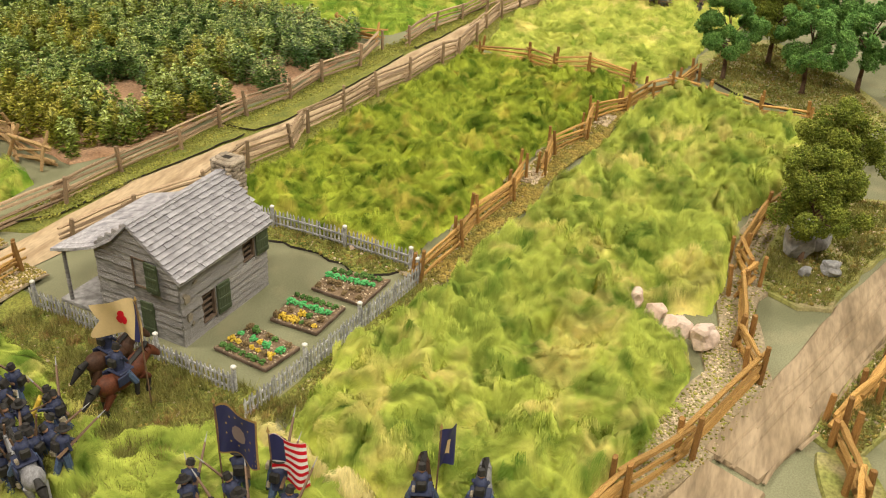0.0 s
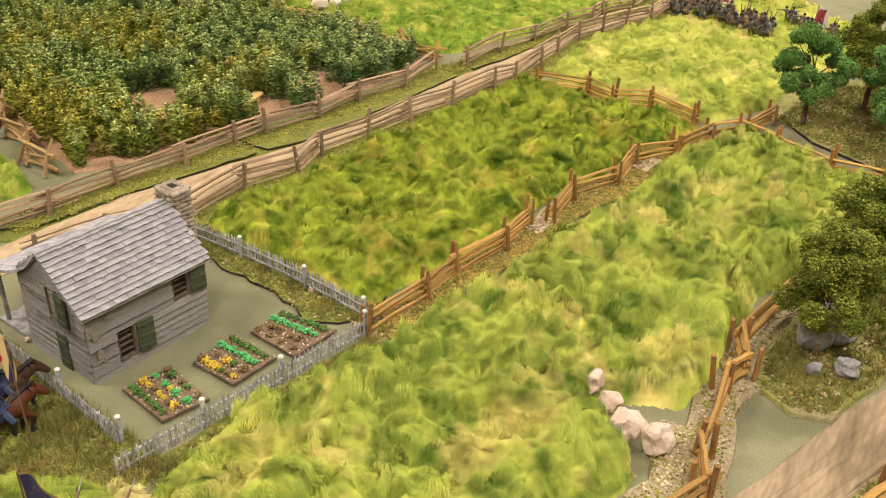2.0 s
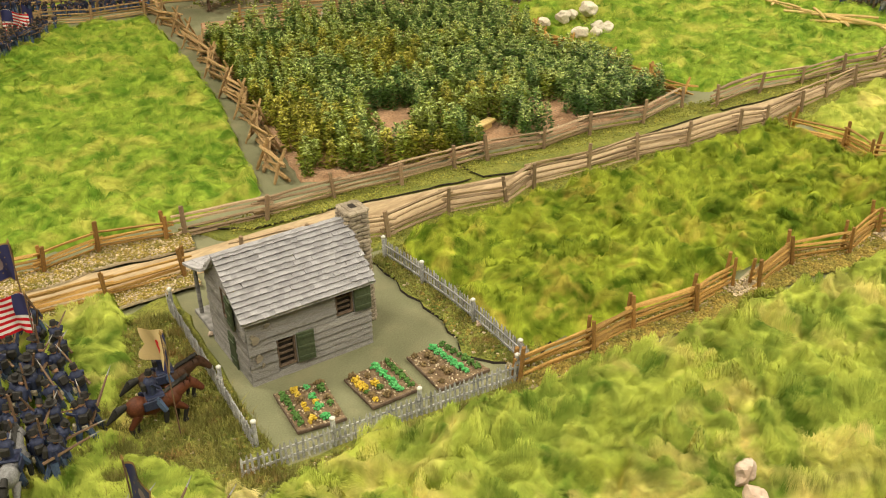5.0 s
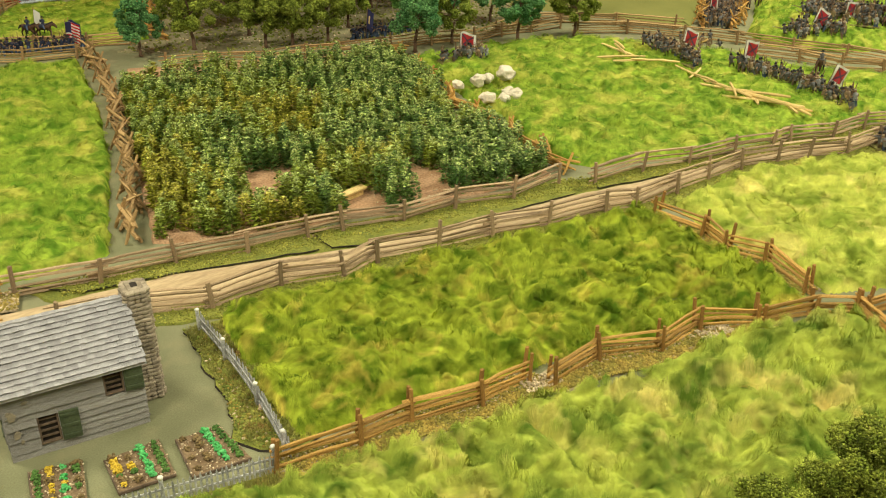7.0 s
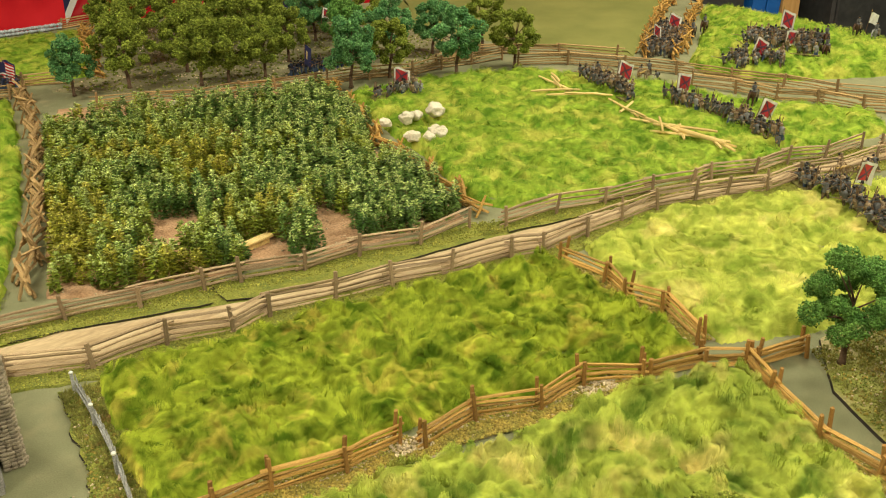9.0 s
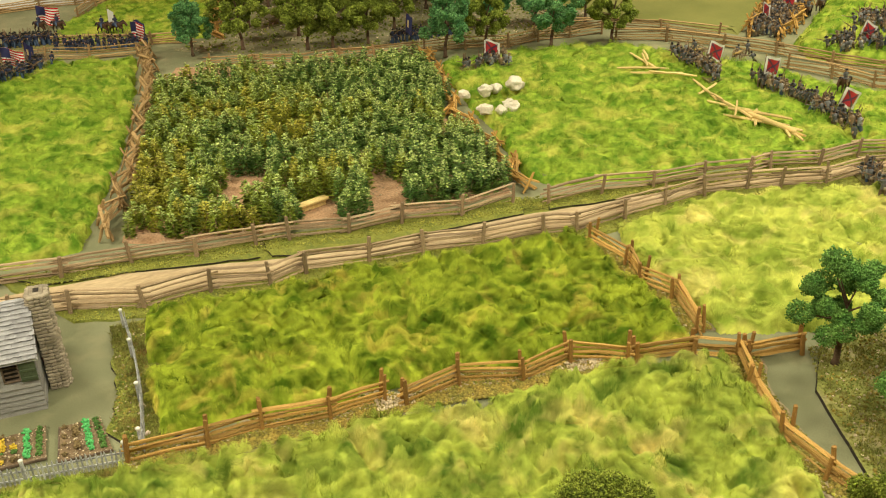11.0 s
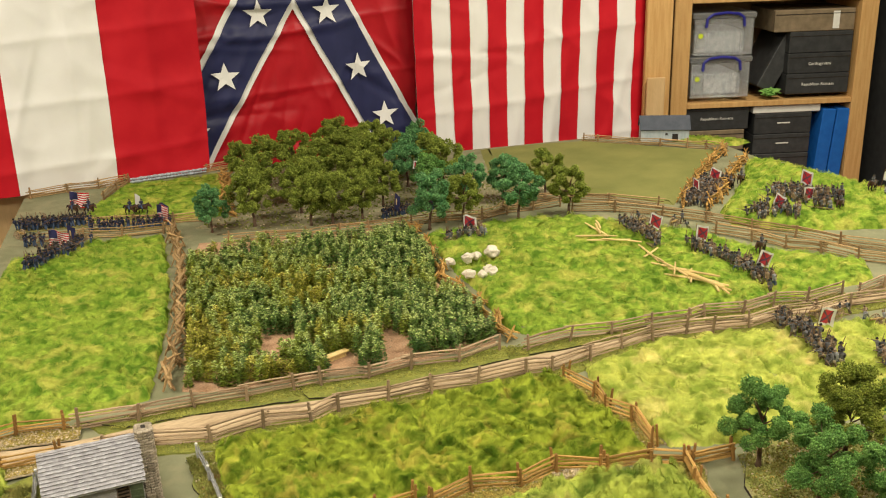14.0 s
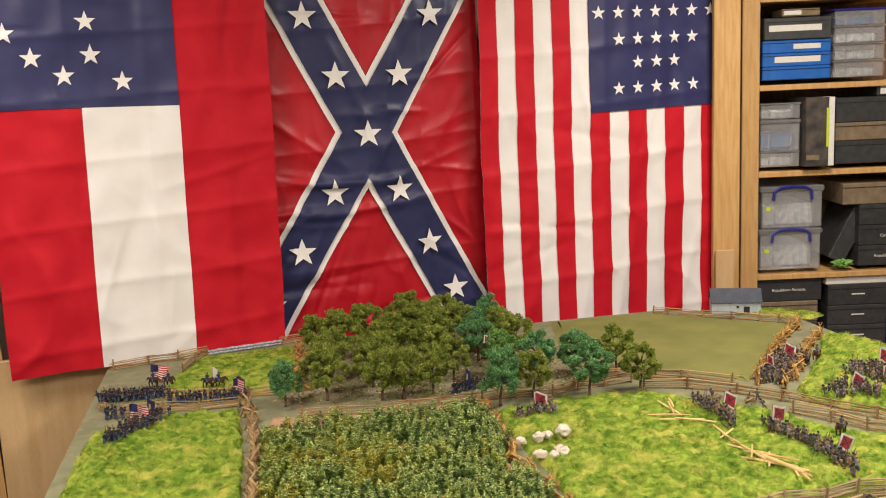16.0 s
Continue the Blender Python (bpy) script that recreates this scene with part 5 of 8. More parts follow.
grass_tufts([(0.80, 0.53), (0.785, 0.41), (0.762, 0.323), (0.785, 0.275), (0.825, 0.29), (0.845, 0.52)], 420, 0.007, M["tuft"], "dull green static grass along the picket fence", 0.003, 4)
grass_tufts([(0.46, 0.40), (0.49, 0.32), (0.52, 0.30), (0.55, 0.30), (0.56, 0.36), (0.59, 0.57), (0.55, 0.59), (0.47, 0.46)], 900, 0.010, M["tuft"], "brown and green static grass outside the yard", 0.003, 5)
grass_tufts([(0.53, 0.30), (0.52, 0.275), (0.765, 0.235), (0.765, 0.258)], 420, 0.009, M["tuft"], "brown and green static grass below the picket fence", 0.002, 6)

pk = Geo().add([(-0.0009, -0.0005, 0), (0.0009, -0.0005, 0), (0.0009, -0.0005, 0.0185), (0, -0.0005, 0.0215), (-0.0009, -0.0005, 0.0185), (-0.0009, 0.0005, 0), (0.0009, 0.0005, 0), (0.0009, 0.0005, 0.0185), (0, 0.0005, 0.0215), (-0.0009, 0.0005, 0.0185)],
                [(0, 1, 2, 3, 4), (9, 8, 7, 6, 5), (0, 5, 6, 1), (1, 6, 7, 2), (2, 7, 8, 3), (3, 8, 9, 4), (4, 9, 5, 0)]).data("picket", M["picket"])
knob = Geo().lathe([(0.0014, 0), (0.0014, 0.0008), (0.0024, 0.001), (0.0026, 0.0024), (0.0012, 0.0036)], 8).data("cap", M["white"], True)
ppost = Geo().box((0, 0, 0.0125), (0.0034, 0.0034, 0.025), bevel=0.0005).data("fence_post", M["picket"])


def picket_fence(a, b, posts, label, bow=0.0):
    L = math.hypot(b[0] - a[0], b[1] - a[1])
    an = math.atan2(b[1] - a[1], b[0] - a[0])
    base = thing("picket_fence", pose(a[0], a[1], 0.001, 0, 0, math.degrees(an)), label, "fence", "picket fences")
    n = round(L / 0.0046)
    r = random.Random(n)
    by = lambda s: bow * math.sin(math.pi * s / L)
    for i in range(n + 1):
        s = L * i / n
        put("picket", pk, base, Matrix.LocRotScale((s, by(s), 0.001), Euler((r.uniform(-0.04, 0.04), r.uniform(-0.05, 0.05), 0)), (1, 1, r.uniform(0.95, 1.05))))
    for z in (0.006, 0.0155):
        pts = [(L * k / 6, by(L * k / 6) + 0.0012 + dy, z + dz) for k in range(7) for dy, dz in ((-0.0007, -0.0009), (0.0007, -0.0009), (0.0007, 0.0009), (-0.0007, 0.0009))]
        fc = [(4 * k + j, 4 * k + (j + 1) % 4, 4 * k + 4 + (j + 1) % 4, 4 * k + 4 + j) for k in range(6) for j in range(4)] + [(3, 2, 1, 0), (24, 25, 26, 27)]
        Geo().add(pts, [q[::-1] for q in fc]).ob("rail", M["picket"], base)
    for s in posts:
        p = put("fence_post", ppost, base, Matrix.Translation((s * L, by(s * L) + 0.003, 0)))
        put("cap", knob, p, Matrix.Translation((0, 0, 0.025)), "white knob")


picket_fence((0.589, 0.579), (0.546, 0.343), (0.0, 0.64, 1.0), "weathered grey picket fence beside the house")
picket_fence((0.5215, 0.3165), (0.767, 0.2635), (0.31, 0.62, 1.0), "weathered grey picket fence before the garden")
picket_fence((0.786, 0.270), (0.8165, 0.520), (0.04, 0.36, 0.72, 1.0), "weathered grey picket fence beside the meadow", bow=-0.006)


M["bedsoil"] = mat("dark_bed_soil", (0.15, 0.10, 0.06), (0.22, 0.155, 0.095), 90, 0.95, 0.8, 400, 0.35)


def bed(corners, rows, seed, label):
    """A garden bed: a frame of thin planks, soil, and rows of plants."""
    cx, cy = sum(p[0] for p in corners) / 4, sum(p[1] for p in corners) / 4
    base = thing("garden_bed", pose(cx, cy, 0), label, "garden bed", "garden beds")
    C = [Vector((x - cx, y - cy, 0)) for x, y in corners]
    bm = bmesh.new()
    vs = [bm.verts.new(p + Vector((0, 0, 0.0035))) for p in C]
    f = bm.faces.new(vs)
    bmesh.ops.subdivide_edges(bm, edges=bm.edges[:], cuts=10, use_grid_fill=True)
    for v in bm.verts:
        v.co.z += 0.0012 * noise.noise(v.co * 300)
    me = bpy.data.meshes.new("soil")
    bm.normal_update()
    if bm.faces[:][0].normal.z < 0:
        bmesh.ops.reverse_faces(bm, faces=bm.faces[:])
    bm.to_mesh(me), bm.free()
    me.materials.append(M["bedsoil"])
    put("soil", me, base, Matrix())
    for a, b in ((C[2], C[3]), (C[3], C[0])):
        d = b - a
        Geo().box(((a.x + b.x) / 2, (a.y + b.y) / 2, 0.0025), (d.length + 0.001, 0.0015, 0.0032), math.atan2(d.y, d.x), bevel=0.0004).ob("plank", M["oldwood"], base)
    r = random.Random(seed)
    for k, kinds in enumerate(rows):
        s = (k + 0.5) / len(rows)
        for j in range(7):
            t = (j + 0.6) / 7.6
            p = (C[0] * (1 - s) + C[1] * s) * (1 - t) + (C[3] * (1 - s) + C[2] * s) * t
            kd = kinds[j % len(kinds)] if isinstance(kinds, (list, tuple)) else kinds
            if kd == "none":
                continue
            g = Geo()
            sz = 0.0034 * r.uniform(0.75, 1.25)
            for q in range(26):
                a, e = r.uniform(0, 6.28), r.uniform(-0.1, 1.4)
                c = Vector((math.cos(a) * math.cos(e), math.sin(a) * math.cos(e), math.sin(e))) * sz * r.uniform(0.5, 1.1)
                g.blob((p.x + c.x, p.y + c.y, 0.0045 + c.z), sz * 0.36, 1, 0.4, 2.0, seed=q)
            g.ob("plant", M[kd], base)
        scatter("pebble", [(c.x, c.y) for c in C], 45, 0.0005, 0.0013, M["gravel"], base, "", 0.0035, seed=seed + k)


bed([(0.595, 0.391), (0.638, 0.379), (0.623, 0.322), (0.583, 0.334)], ["bush", ["yellow", "yellow", "dry"], ["cabbage", "none", "cabbage", "yellow"], ["dry", "bush", "none"]], 1, "planked garden bed with yellow flowers and greens")
bed([(0.653, 0.367), (0.703, 0.366), (0.696, 0.312), (0.648, 0.318)], [["dry", "yellow", "yellow", "yellow", "bush"], ["none", "dry", "none", "yellow", "bush"], "cabbage", "bush"], 2, "planked garden bed with cabbages and yellow flowers")
bed([(0.715, 0.356), (0.756, 0.353), (0.758, 0.292), (0.706, 0.299)], [["dry", "none"], ["none", "dry", "dry"], "cabbage", "bush"], 3, "planked garden bed with green cabbages and bare soil")


# ---- corn ----
def corn_crop(poly, holes):
    """Upright plants in loose rows: a thin stalk set with tiers of short arching leaves."""
    r = np.random.default_rng(11)
    xs, ys = [p[0] for p in poly], [p[1] for p in poly]
    step = 0.0208
    gi, gj = np.meshgrid(np.arange(int((max(xs) - min(xs)) / step) + 1), np.arange(int((max(ys) - min(ys)) / step) + 1), indexing="ij")
    P = np.stack([min(xs) + (gi + 0.5 * (gj % 2)) * step, min(ys) + gj * step * 0.92], 2).reshape(-1, 2)
    P = P + r.uniform(-0.0045, 0.0045, P.shape)
    ok = inside(poly, P[:, 0], P[:, 1])
    for hx, hy, hr in holes:
        ok &= np.hypot(P[:, 0] - hx, P[:, 1] - hy) > hr * r.uniform(0.85, 1.1, len(P))
    ok &= r.random(len(P)) > 0.06 + 0.30 * np.clip(0.32 - vnoise(P[:, 0], P[:, 1], 17, 6.0), 0, 1) * 3
    P = P[ok]
    n, lv = len(P), 170
    gold = 0.9 * vnoise(P[:, 0], P[:, 1], 11, 2.0) + 0.16 * r.normal(size=n) + 1.3 * np.clip(1.12 - P[:, 0] + 0.28 * (P[:, 1] - 0.8), -0.22, 0.26)
    slot = np.where(gold > 0.72, 2, np.where(gold < 0.40, 1, 0))
    h = 0.053 * r.uniform(0.76, 1.14, n) * (0.85 + 0.3 * vnoise(P[:, 0], P[:, 1], 14, 4.0))
    lean = r.normal(0, 0.07, (n, 2))
    tier = np.floor(r.random((n, lv)) ** 0.85 * 11) / 11
    u = np.clip(tier + r.normal(0, 0.022, (n, lv)), 0.03, 1.0)
    ang = r.uniform(0, 6.283, (n, lv)) + tier * 9
    girth = 0.0084 * r.uniform(0.75, 1.2, (n, 1)) * np.clip(1.12 - 0.62 * u ** 2.2, 0.3, 1.2)
    rad = girth * r.uniform(0.05, 0.62, (n, lv))
    z = h[:, None] * (0.05 + 0.90 * u)
    bx = P[:, :1] + lean[:, :1] * z + np.cos(ang) * rad
    by = P[:, 1:] + lean[:, 1:] * z + np.sin(ang) * rad
    a2 = ang + r.normal(0, 0.35, (n, lv))
    ln = girth * r.uniform(0.65, 1.15, (n, lv))
    w = 0.00155 * r.uniform(0.7, 1.4, (n, lv))
    el = np.where(u > 0.86, r.uniform(0.5, 1.3, (n, lv)), r.uniform(0.0, 0.75, (n, lv)))
    dx, dy, dz = np.cos(a2) * np.cos(el) * ln, np.sin(a2) * np.cos(el) * ln, np.sin(el) * ln
    sx, sy = -np.sin(a2) * w, np.cos(a2) * w
    V = np.empty((n, lv, 4, 3))
    V[:, :, 0] = np.stack([bx, by, z], 2)
    V[:, :, 1] = np.stack([bx + dx * 0.55 + sx, by + dy * 0.55 + sy, z + dz * 0.75], 2)
    V[:, :, 2] = np.stack([bx + dx * 1.1, by + dy * 1.1, z + dz * 0.75 - 0.0006], 2)
    V[:, :, 3] = np.stack([bx + dx * 0.55 - sx, by + dy * 0.55 - sy, z + dz * 0.75], 2)
    q = (np.arange(n * lv) * 4)[:, None, None]
    T = (q + np.array([[0, 2, 1], [0, 3, 2]])[None]).reshape(-1, 3)
    V = V.reshape(-1, 3)
    # about half the leaves near the top get the painted-lit tip colours
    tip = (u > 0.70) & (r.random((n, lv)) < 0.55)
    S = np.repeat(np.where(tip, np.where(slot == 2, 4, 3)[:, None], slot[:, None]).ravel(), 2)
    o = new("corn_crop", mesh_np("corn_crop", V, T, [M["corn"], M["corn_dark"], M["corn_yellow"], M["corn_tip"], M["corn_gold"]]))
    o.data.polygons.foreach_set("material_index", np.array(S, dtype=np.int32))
    return tagged(o, "dense crop of dark green and yellowing model corn plants", "crop", "", "stuff")


corn_crop(CROP, ((1.066, 0.852, 0.042), (1.048, 0.812, 0.036), (1.030, 0.778, 0.026), (1.264, 0.712, 0.034), (1.247, 0.674, 0.032), (1.24, 0.645, 0.026), (1.138, 0.702, 0.034), (1.124, 0.665, 0.030), (0.985, 0.735, 0.016),
                 (1.315, 1.15, 0.022), (1.30, 1.115, 0.018), (1.475, 1.06, 0.018), (1.276, 1.315, 0.014), (1.19, 0.93, 0.014), (1.33, 0.86, 0.015), (1.10, 1.02, 0.014)))
scatter("gravel", CORN, 1500, 0.0006, 0.002, M["gravel"], None, "pale stones scattered over the corn soil", 0.003, seed=31)


def plank(x, y, z, lx, ly, lz, rz, label):
    g = Geo().box((0, 0, 0), (lx, ly, lz), bevel=0.0008)
    o = g.ob("plank", M["split"], None, at=pose(x, y, z, 0, 0, rz))
    return tagged(o, label, "plank")


plank(1.134, 0.716, 0.0135, 0.054, 0.014, 0.004, 12, "small ochre wooden plank raised among the corn")
plank(1.134, 0.717, 0.0072, 0.044, 0.009, 0.0085, 12, "low brown block under a plank among the corn")
plank(1.30, 1.123, 0.0055, 0.03, 0.012, 0.004, 25, "pale wooden plank lying among the corn")


# ---- trees of foam clumps ----
def tree_parts(seed, height, spread, leaf, lobes=30, clumps=9000, size=0.0023):
    """Trunk with limbs, and a crown of many foam clumps on uneven lobes with gaps between them."""
    r = np.random.default_rng(seed)
    g = Geo()
    th = height * 0.34
    bend = r.uniform(-0.006, 0.006, 2)
    g.lathe([(height * 0.042, 0), (height * 0.028, height * 0.03), (height * 0.024, th * 0.5)], 7)
    p0, p1 = Vector((0, 0, th * 0.45)), Vector((bend[0], bend[1], th))
    g.tube(p0, p1, height * 0.025, height * 0.019, 7)
    L = []
    for k in range(lobes):
        q = (k + 0.5) / lobes
        a = k * 2.4 + r.uniform(-0.5, 0.5)
        zz = height * (0.34 + 0.60 * q)
        rad = spread * (0.86 * math.sin(math.pi * (0.20 + 0.72 * q)) ** 0.8) * r.uniform(0.40, 1.28)
        c = Vector((bend[0] + math.cos(a) * rad, bend[1] + math.sin(a) * rad, zz * r.uniform(0.90, 1.08)))
        L.append((c, spread * r.uniform(0.19, 0.31)))
        if k % 3 == 0:
            g.tube(p1.lerp(Vector((0, 0, height * 0.7)), 0.7 * q), p1.lerp(c, 0.9), height * 0.010, height * 0.003, 5)
    trunk = g.data("trunk", M["bark"], True)
    crumb = np.array([(1, 0, -0.7), (-1, 0, -0.7), (0, 1, 0.7), (0, -1, 0.7)], float)
    tri = np.array([(0, 2, 3), (1, 3, 2), (0, 1, 2), (0, 3, 1)])
    n = clumps
    li = r.integers(0, len(L), n)
    C, R = np.array([tuple(c) for c, _ in L])[li], np.array([q for _, q in L])[li]
    d = r.normal(size=(n, 3))
    d /= np.linalg.norm(d, axis=1)[:, None]
    bump = 0.62 + 0.55 * vnoise(d[:, 0] * 0.5 + li, d[:, 1] * 0.5 + d[:, 2], 6.0)
    pos = C + d * (R * bump * r.uniform(0.7, 1.08, n))[:, None] * np.array([1, 1, 0.9])
    V = crumb[None] * size * r.uniform(0.55, 1.4, (n, 1, 1)) * r.uniform(0.6, 1.3, (n, 4, 1)) * r.uniform(0.45, 1.25, (n, 1, 3))
    ang = r.uniform(0, 6.28, n)
    ca, sa = np.cos(ang)[:, None], np.sin(ang)[:, None]
    V = np.stack([V[:, :, 0] * ca - V[:, :, 2] * sa, V[:, :, 1], V[:, :, 0] * sa + V[:, :, 2] * ca], 2) + pos[:, None]
    faces = (tri[None] + (np.arange(n) * 4)[:, None, None]).reshape(-1, 3)
    return trunk, mesh_np("crown", V.reshape(-1, 3), faces, M[leaf])


def tree(x, y, parts, scale, rot, label, z=0.003, group="trees of the wood"):
    o = thing("tree", pose(x, y, z, 0, 0, rot), label, "tree", group)
    for nm, me in zip(("trunk", "crown"), parts):
        put(nm, me, o, Matrix.Scale(scale, 4))
    return o


KINDS = {}
for nm, leaf in (("olive", "leaf_olive"), ("dark", "leaf_dark"), ("teal", "leaf_blue")):
    KINDS[nm] = [tree_parts(100 + 7 * i + len(nm), 0.15, 0.057, leaf) for i in range(3)]
words = {"olive": "model tree with a lumpy olive foam crown", "dark": "model tree with a lumpy dark green foam crown", "teal": "model tree with a lumpy bluish-green foam crown"}
r = random.Random(12)
for x, y, kd, s in ((1.178, 1.601, "teal", 0.9), (1.29, 1.582, "olive", 1.18), (1.418, 1.500, "olive", 1.02), (1.470, 1.475, "olive", 1.0), (1.553, 1.465, "olive", 1.0), (1.66, 1.285, "teal", 1.1), (1.768, 1.295, "olive", 1.0),
                    (1.899, 1.225, "teal", 1.05), (1.963, 1.396, "teal", 0.98), (2.032, 1.18, "olive", 0.92), (2.078, 1.349, "olive", 1.0), (1.465, 1.926, "olive", 1.08), (1.60, 1.86, "olive", 1.0), (1.694, 1.924, "olive", 1.1),
                    (1.813, 1.85, "olive", 1.12), (1.811, 1.681, "teal", 1.1), (1.36, 1.76, "olive", 1.1), (1.50, 1.70, "olive", 1.0), (1.62, 1.63, "olive", 1.05), (1.70, 1.76, "olive", 1.1), (1.92, 1.72, "olive", 1.0), (1.95, 1.86, "teal", 1.1),
                    (1.73, 2.02, "olive", 1.15), (1.85, 1.99, "olive", 1.1), (1.58, 2.02, "olive", 1.1), (1.42, 2.03, "olive", 1.0), (1.78, 1.50, "dark", 1.1), (1.86, 1.42, "teal", 1.05), (1.54, 1.80, "olive", 1.05), (1.76, 1.90, "olive", 1.1), (1.66, 1.55, "olive", 1.0), (1.44, 1.62, "olive", 1.05), (1.89, 1.60, "olive", 1.05)):
    tree(x, y, r.choice(KINDS[kd]), s * 0.93 * r.uniform(0.92, 1.06), r.uniform(0, 360), words[kd])
BIG = tree_parts(300, 0.165, 0.062, "leaf_dark", 27, 26000, 0.0015)
BIG2 = tree_parts(301, 0.165, 0.066, "leaf_near", 34, 26000, 0.0015)
BIG3 = tree_parts(302, 0.165, 0.064, "leaf_dark", 25, 26000, 0.0015)
for x, y, p, s, rot, lb in ((0.955, -0.090, BIG2, 0.74, 30, "olive"), (1.060, -0.112, BIG2, 0.82, 130, "olive"), (1.26, -0.215, BIG2, 0.80, 60, "olive"), (1.502, 0.042, BIG, 0.84, 60, "dark"), (1.485, -0.076, BIG3, 0.84, 10, "dark"), (1.53, -0.155, BIG, 0.88, 200, "dark"),
                            (1.61, -0.02, BIG2, 0.92, 80, "olive"), (1.68, -0.10, BIG3, 1.0, 150, "dark")):
    tree(x, y, p, s, rot, words[lb], 0.004, "trees by the farm track")


# ---- stones ----
def rock(x, y, size, material, seed, label, z=0.002, group="boulders"):
    g = Geo().blob((0, 0, 0), size, 3, 0.55, 1.3, seed=seed * 1.7)
    v = np.array(g.v)
    nrm = np.random.default_rng(seed)
    for _ in range(9):
        d = nrm.normal(size=3)
        d /= np.linalg.norm(d)
        lim = max(size) * nrm.uniform(0.62, 0.85)
        over = np.clip(v @ d - lim, 0, None)
        v -= over[:, None] * d * 0.9
    g.v = [tuple(p) for p in v]
    o = g.ob("rock", material, None, at=pose(x, y, z - float(v[:, 2].min()) - 0.001, 0, 0, seed * 47))
    return tagged(o, label, "rock", group)


for i, (x, y, s) in enumerate(((0.797, 0.058, 0.0125), (0.780, 0.036, 0.0115), (0.760, 0.014, 0.0150), (0.763, -0.010, 0.0140))):
    rock(x, y, (s, s * 0.85, s * 1.05), M["rock"], i + 1, "pinkish angular boulder at the meadow edge", (0.006, 0.004, 0.003, 0.002)[i])
for i, (x, y, s) in enumerate(((1.555, 1.005, 0.013), (1.595, 0.995, 0.018), (1.622, 0.998, 0.015), (1.660, 0.988, 0.021), (1.545, 0.905, 0.017), (1.570, 0.892, 0.014), (1.592, 0.888, 0.017), (1.60, 0.915, 0.014))):
    rock(x, y, (s, s * 0.8, s * 0.62), M["rock_pale"], i + 11, "pale rounded boulder beside the worm fence", 0.013)
rock(1.278, 1.315, (0.011, 0.01, 0.022), M["rock_pale"], 31, "pale upright stone standing in the corn")
for i, (x, y, s) in enumerate(((0.965, -0.085, 0.022), (0.99, -0.105, 0.02), (0.94, -0.12, 0.012), (0.925, -0.095, 0.008), (1.02, -0.09, 0.016))):
    rock(x, y, (s, s * 0.8, s * 0.7), M["rock_grey"], i + 41, "grey jagged rock on the mossy base", 0.004)
for i, (x, y, s) in enumerate(((0.80, 0.352, 0.004), (0.905, -0.118, 0.004), (0.90, -0.11, 0.003), (0.795, 0.30, 0.003), (0.60, 0.515, 0.003))):
    rock(x, y, (s, s * 0.8, s * 0.8), M["rock"], i + 51, "small pink pebble on the grass verge", 0.002)
M["bluestone"] = mat("bluish_stone", (0.30, 0.34, 0.40), (0.52, 0.56, 0.62), 60, 0.85, 0.6, 300, 0.25, rand=0.25)
wall_stones = thing("stone_wall", pose(1.12, 2.248, 0), "low dry wall of bluish grey stones", "wall")
stm = [Geo().blob((0, 0, 0), (1, 0.8, 0.7), 1, 0.5, 1.5, seed=i * 2.1).data("stone", M["bluestone"], True) for i in range(3)]
r = random.Random(77)
for i in range(44):
    for k in range(2):
        put("stone", r.choice(stm), wall_stones, Matrix.LocRotScale((0.0055 * i + r.uniform(-0.001, 0.001), -0.0003 * i + r.uniform(-0.001, 0.001), 0.005 + k * 0.0085), Euler((0, 0, r.uniform(-3, 3))), (0.0068 * r.uniform(0.7, 1.2),) * 3))

# ---- broken down fence: loose fresh rails ----
pile = [((1.986, 1.074), (1.965, 0.957)), ((2.0, 1.05), (1.955, 0.975)), ((2.01, 1.06), (1.975, 1.0)), ((1.90, 1.005), (1.985, 0.945)), ((1.90, 0.96), (1.985, 0.90)), ((1.93, 0.94), (1.99, 0.865)), ((1.985, 0.87), (1.94, 0.75)), ((2.0, 0.82), (1.93, 0.79)),
        ((1.95, 0.80), (1.94, 0.735)), ((1.925, 0.76), (1.965, 0.655)), ((1.945, 0.761), (1.925, 0.645)), ((1.92, 0.70), (1.975, 0.60)), ((1.90, 0.69), (1.96, 0.59)), ((1.935, 0.70), (1.945, 0.56)), ((1.93, 0.66), (1.935, 0.53)), ((1.915, 0.665), (1.96, 0.56)),
        ((1.95, 0.60), (1.915, 0.545)), ((1.96, 0.72), (1.90, 0.66)), ((1.97, 0.68), (1.91, 0.62)), ((1.94, 0.58), (1.925, 0.525))]
r = random.Random(3)
for i, (a, b) in enumerate(pile):
    A, B = Vector((a[0], a[1] - 0.022, 0.0195 + 0.003 * (i % 3))), Vector((b[0], b[1] - 0.022, 0.020 + 0.003 * (i % 3)))
    d = B - A
    o = new("loose_rail", r.choice(RAILS["split"]))
    o.matrix_basis = Matrix.LocRotScale((A + B) / 2, Euler((r.uniform(-1, 1), -math.asin(d.z / d.length), math.atan2(d.y, d.x))), (d.length, 0.0060, 0.0052))
    tagged(o, "fresh yellow split rail lying in the grass", "rail", "loose fence rails")

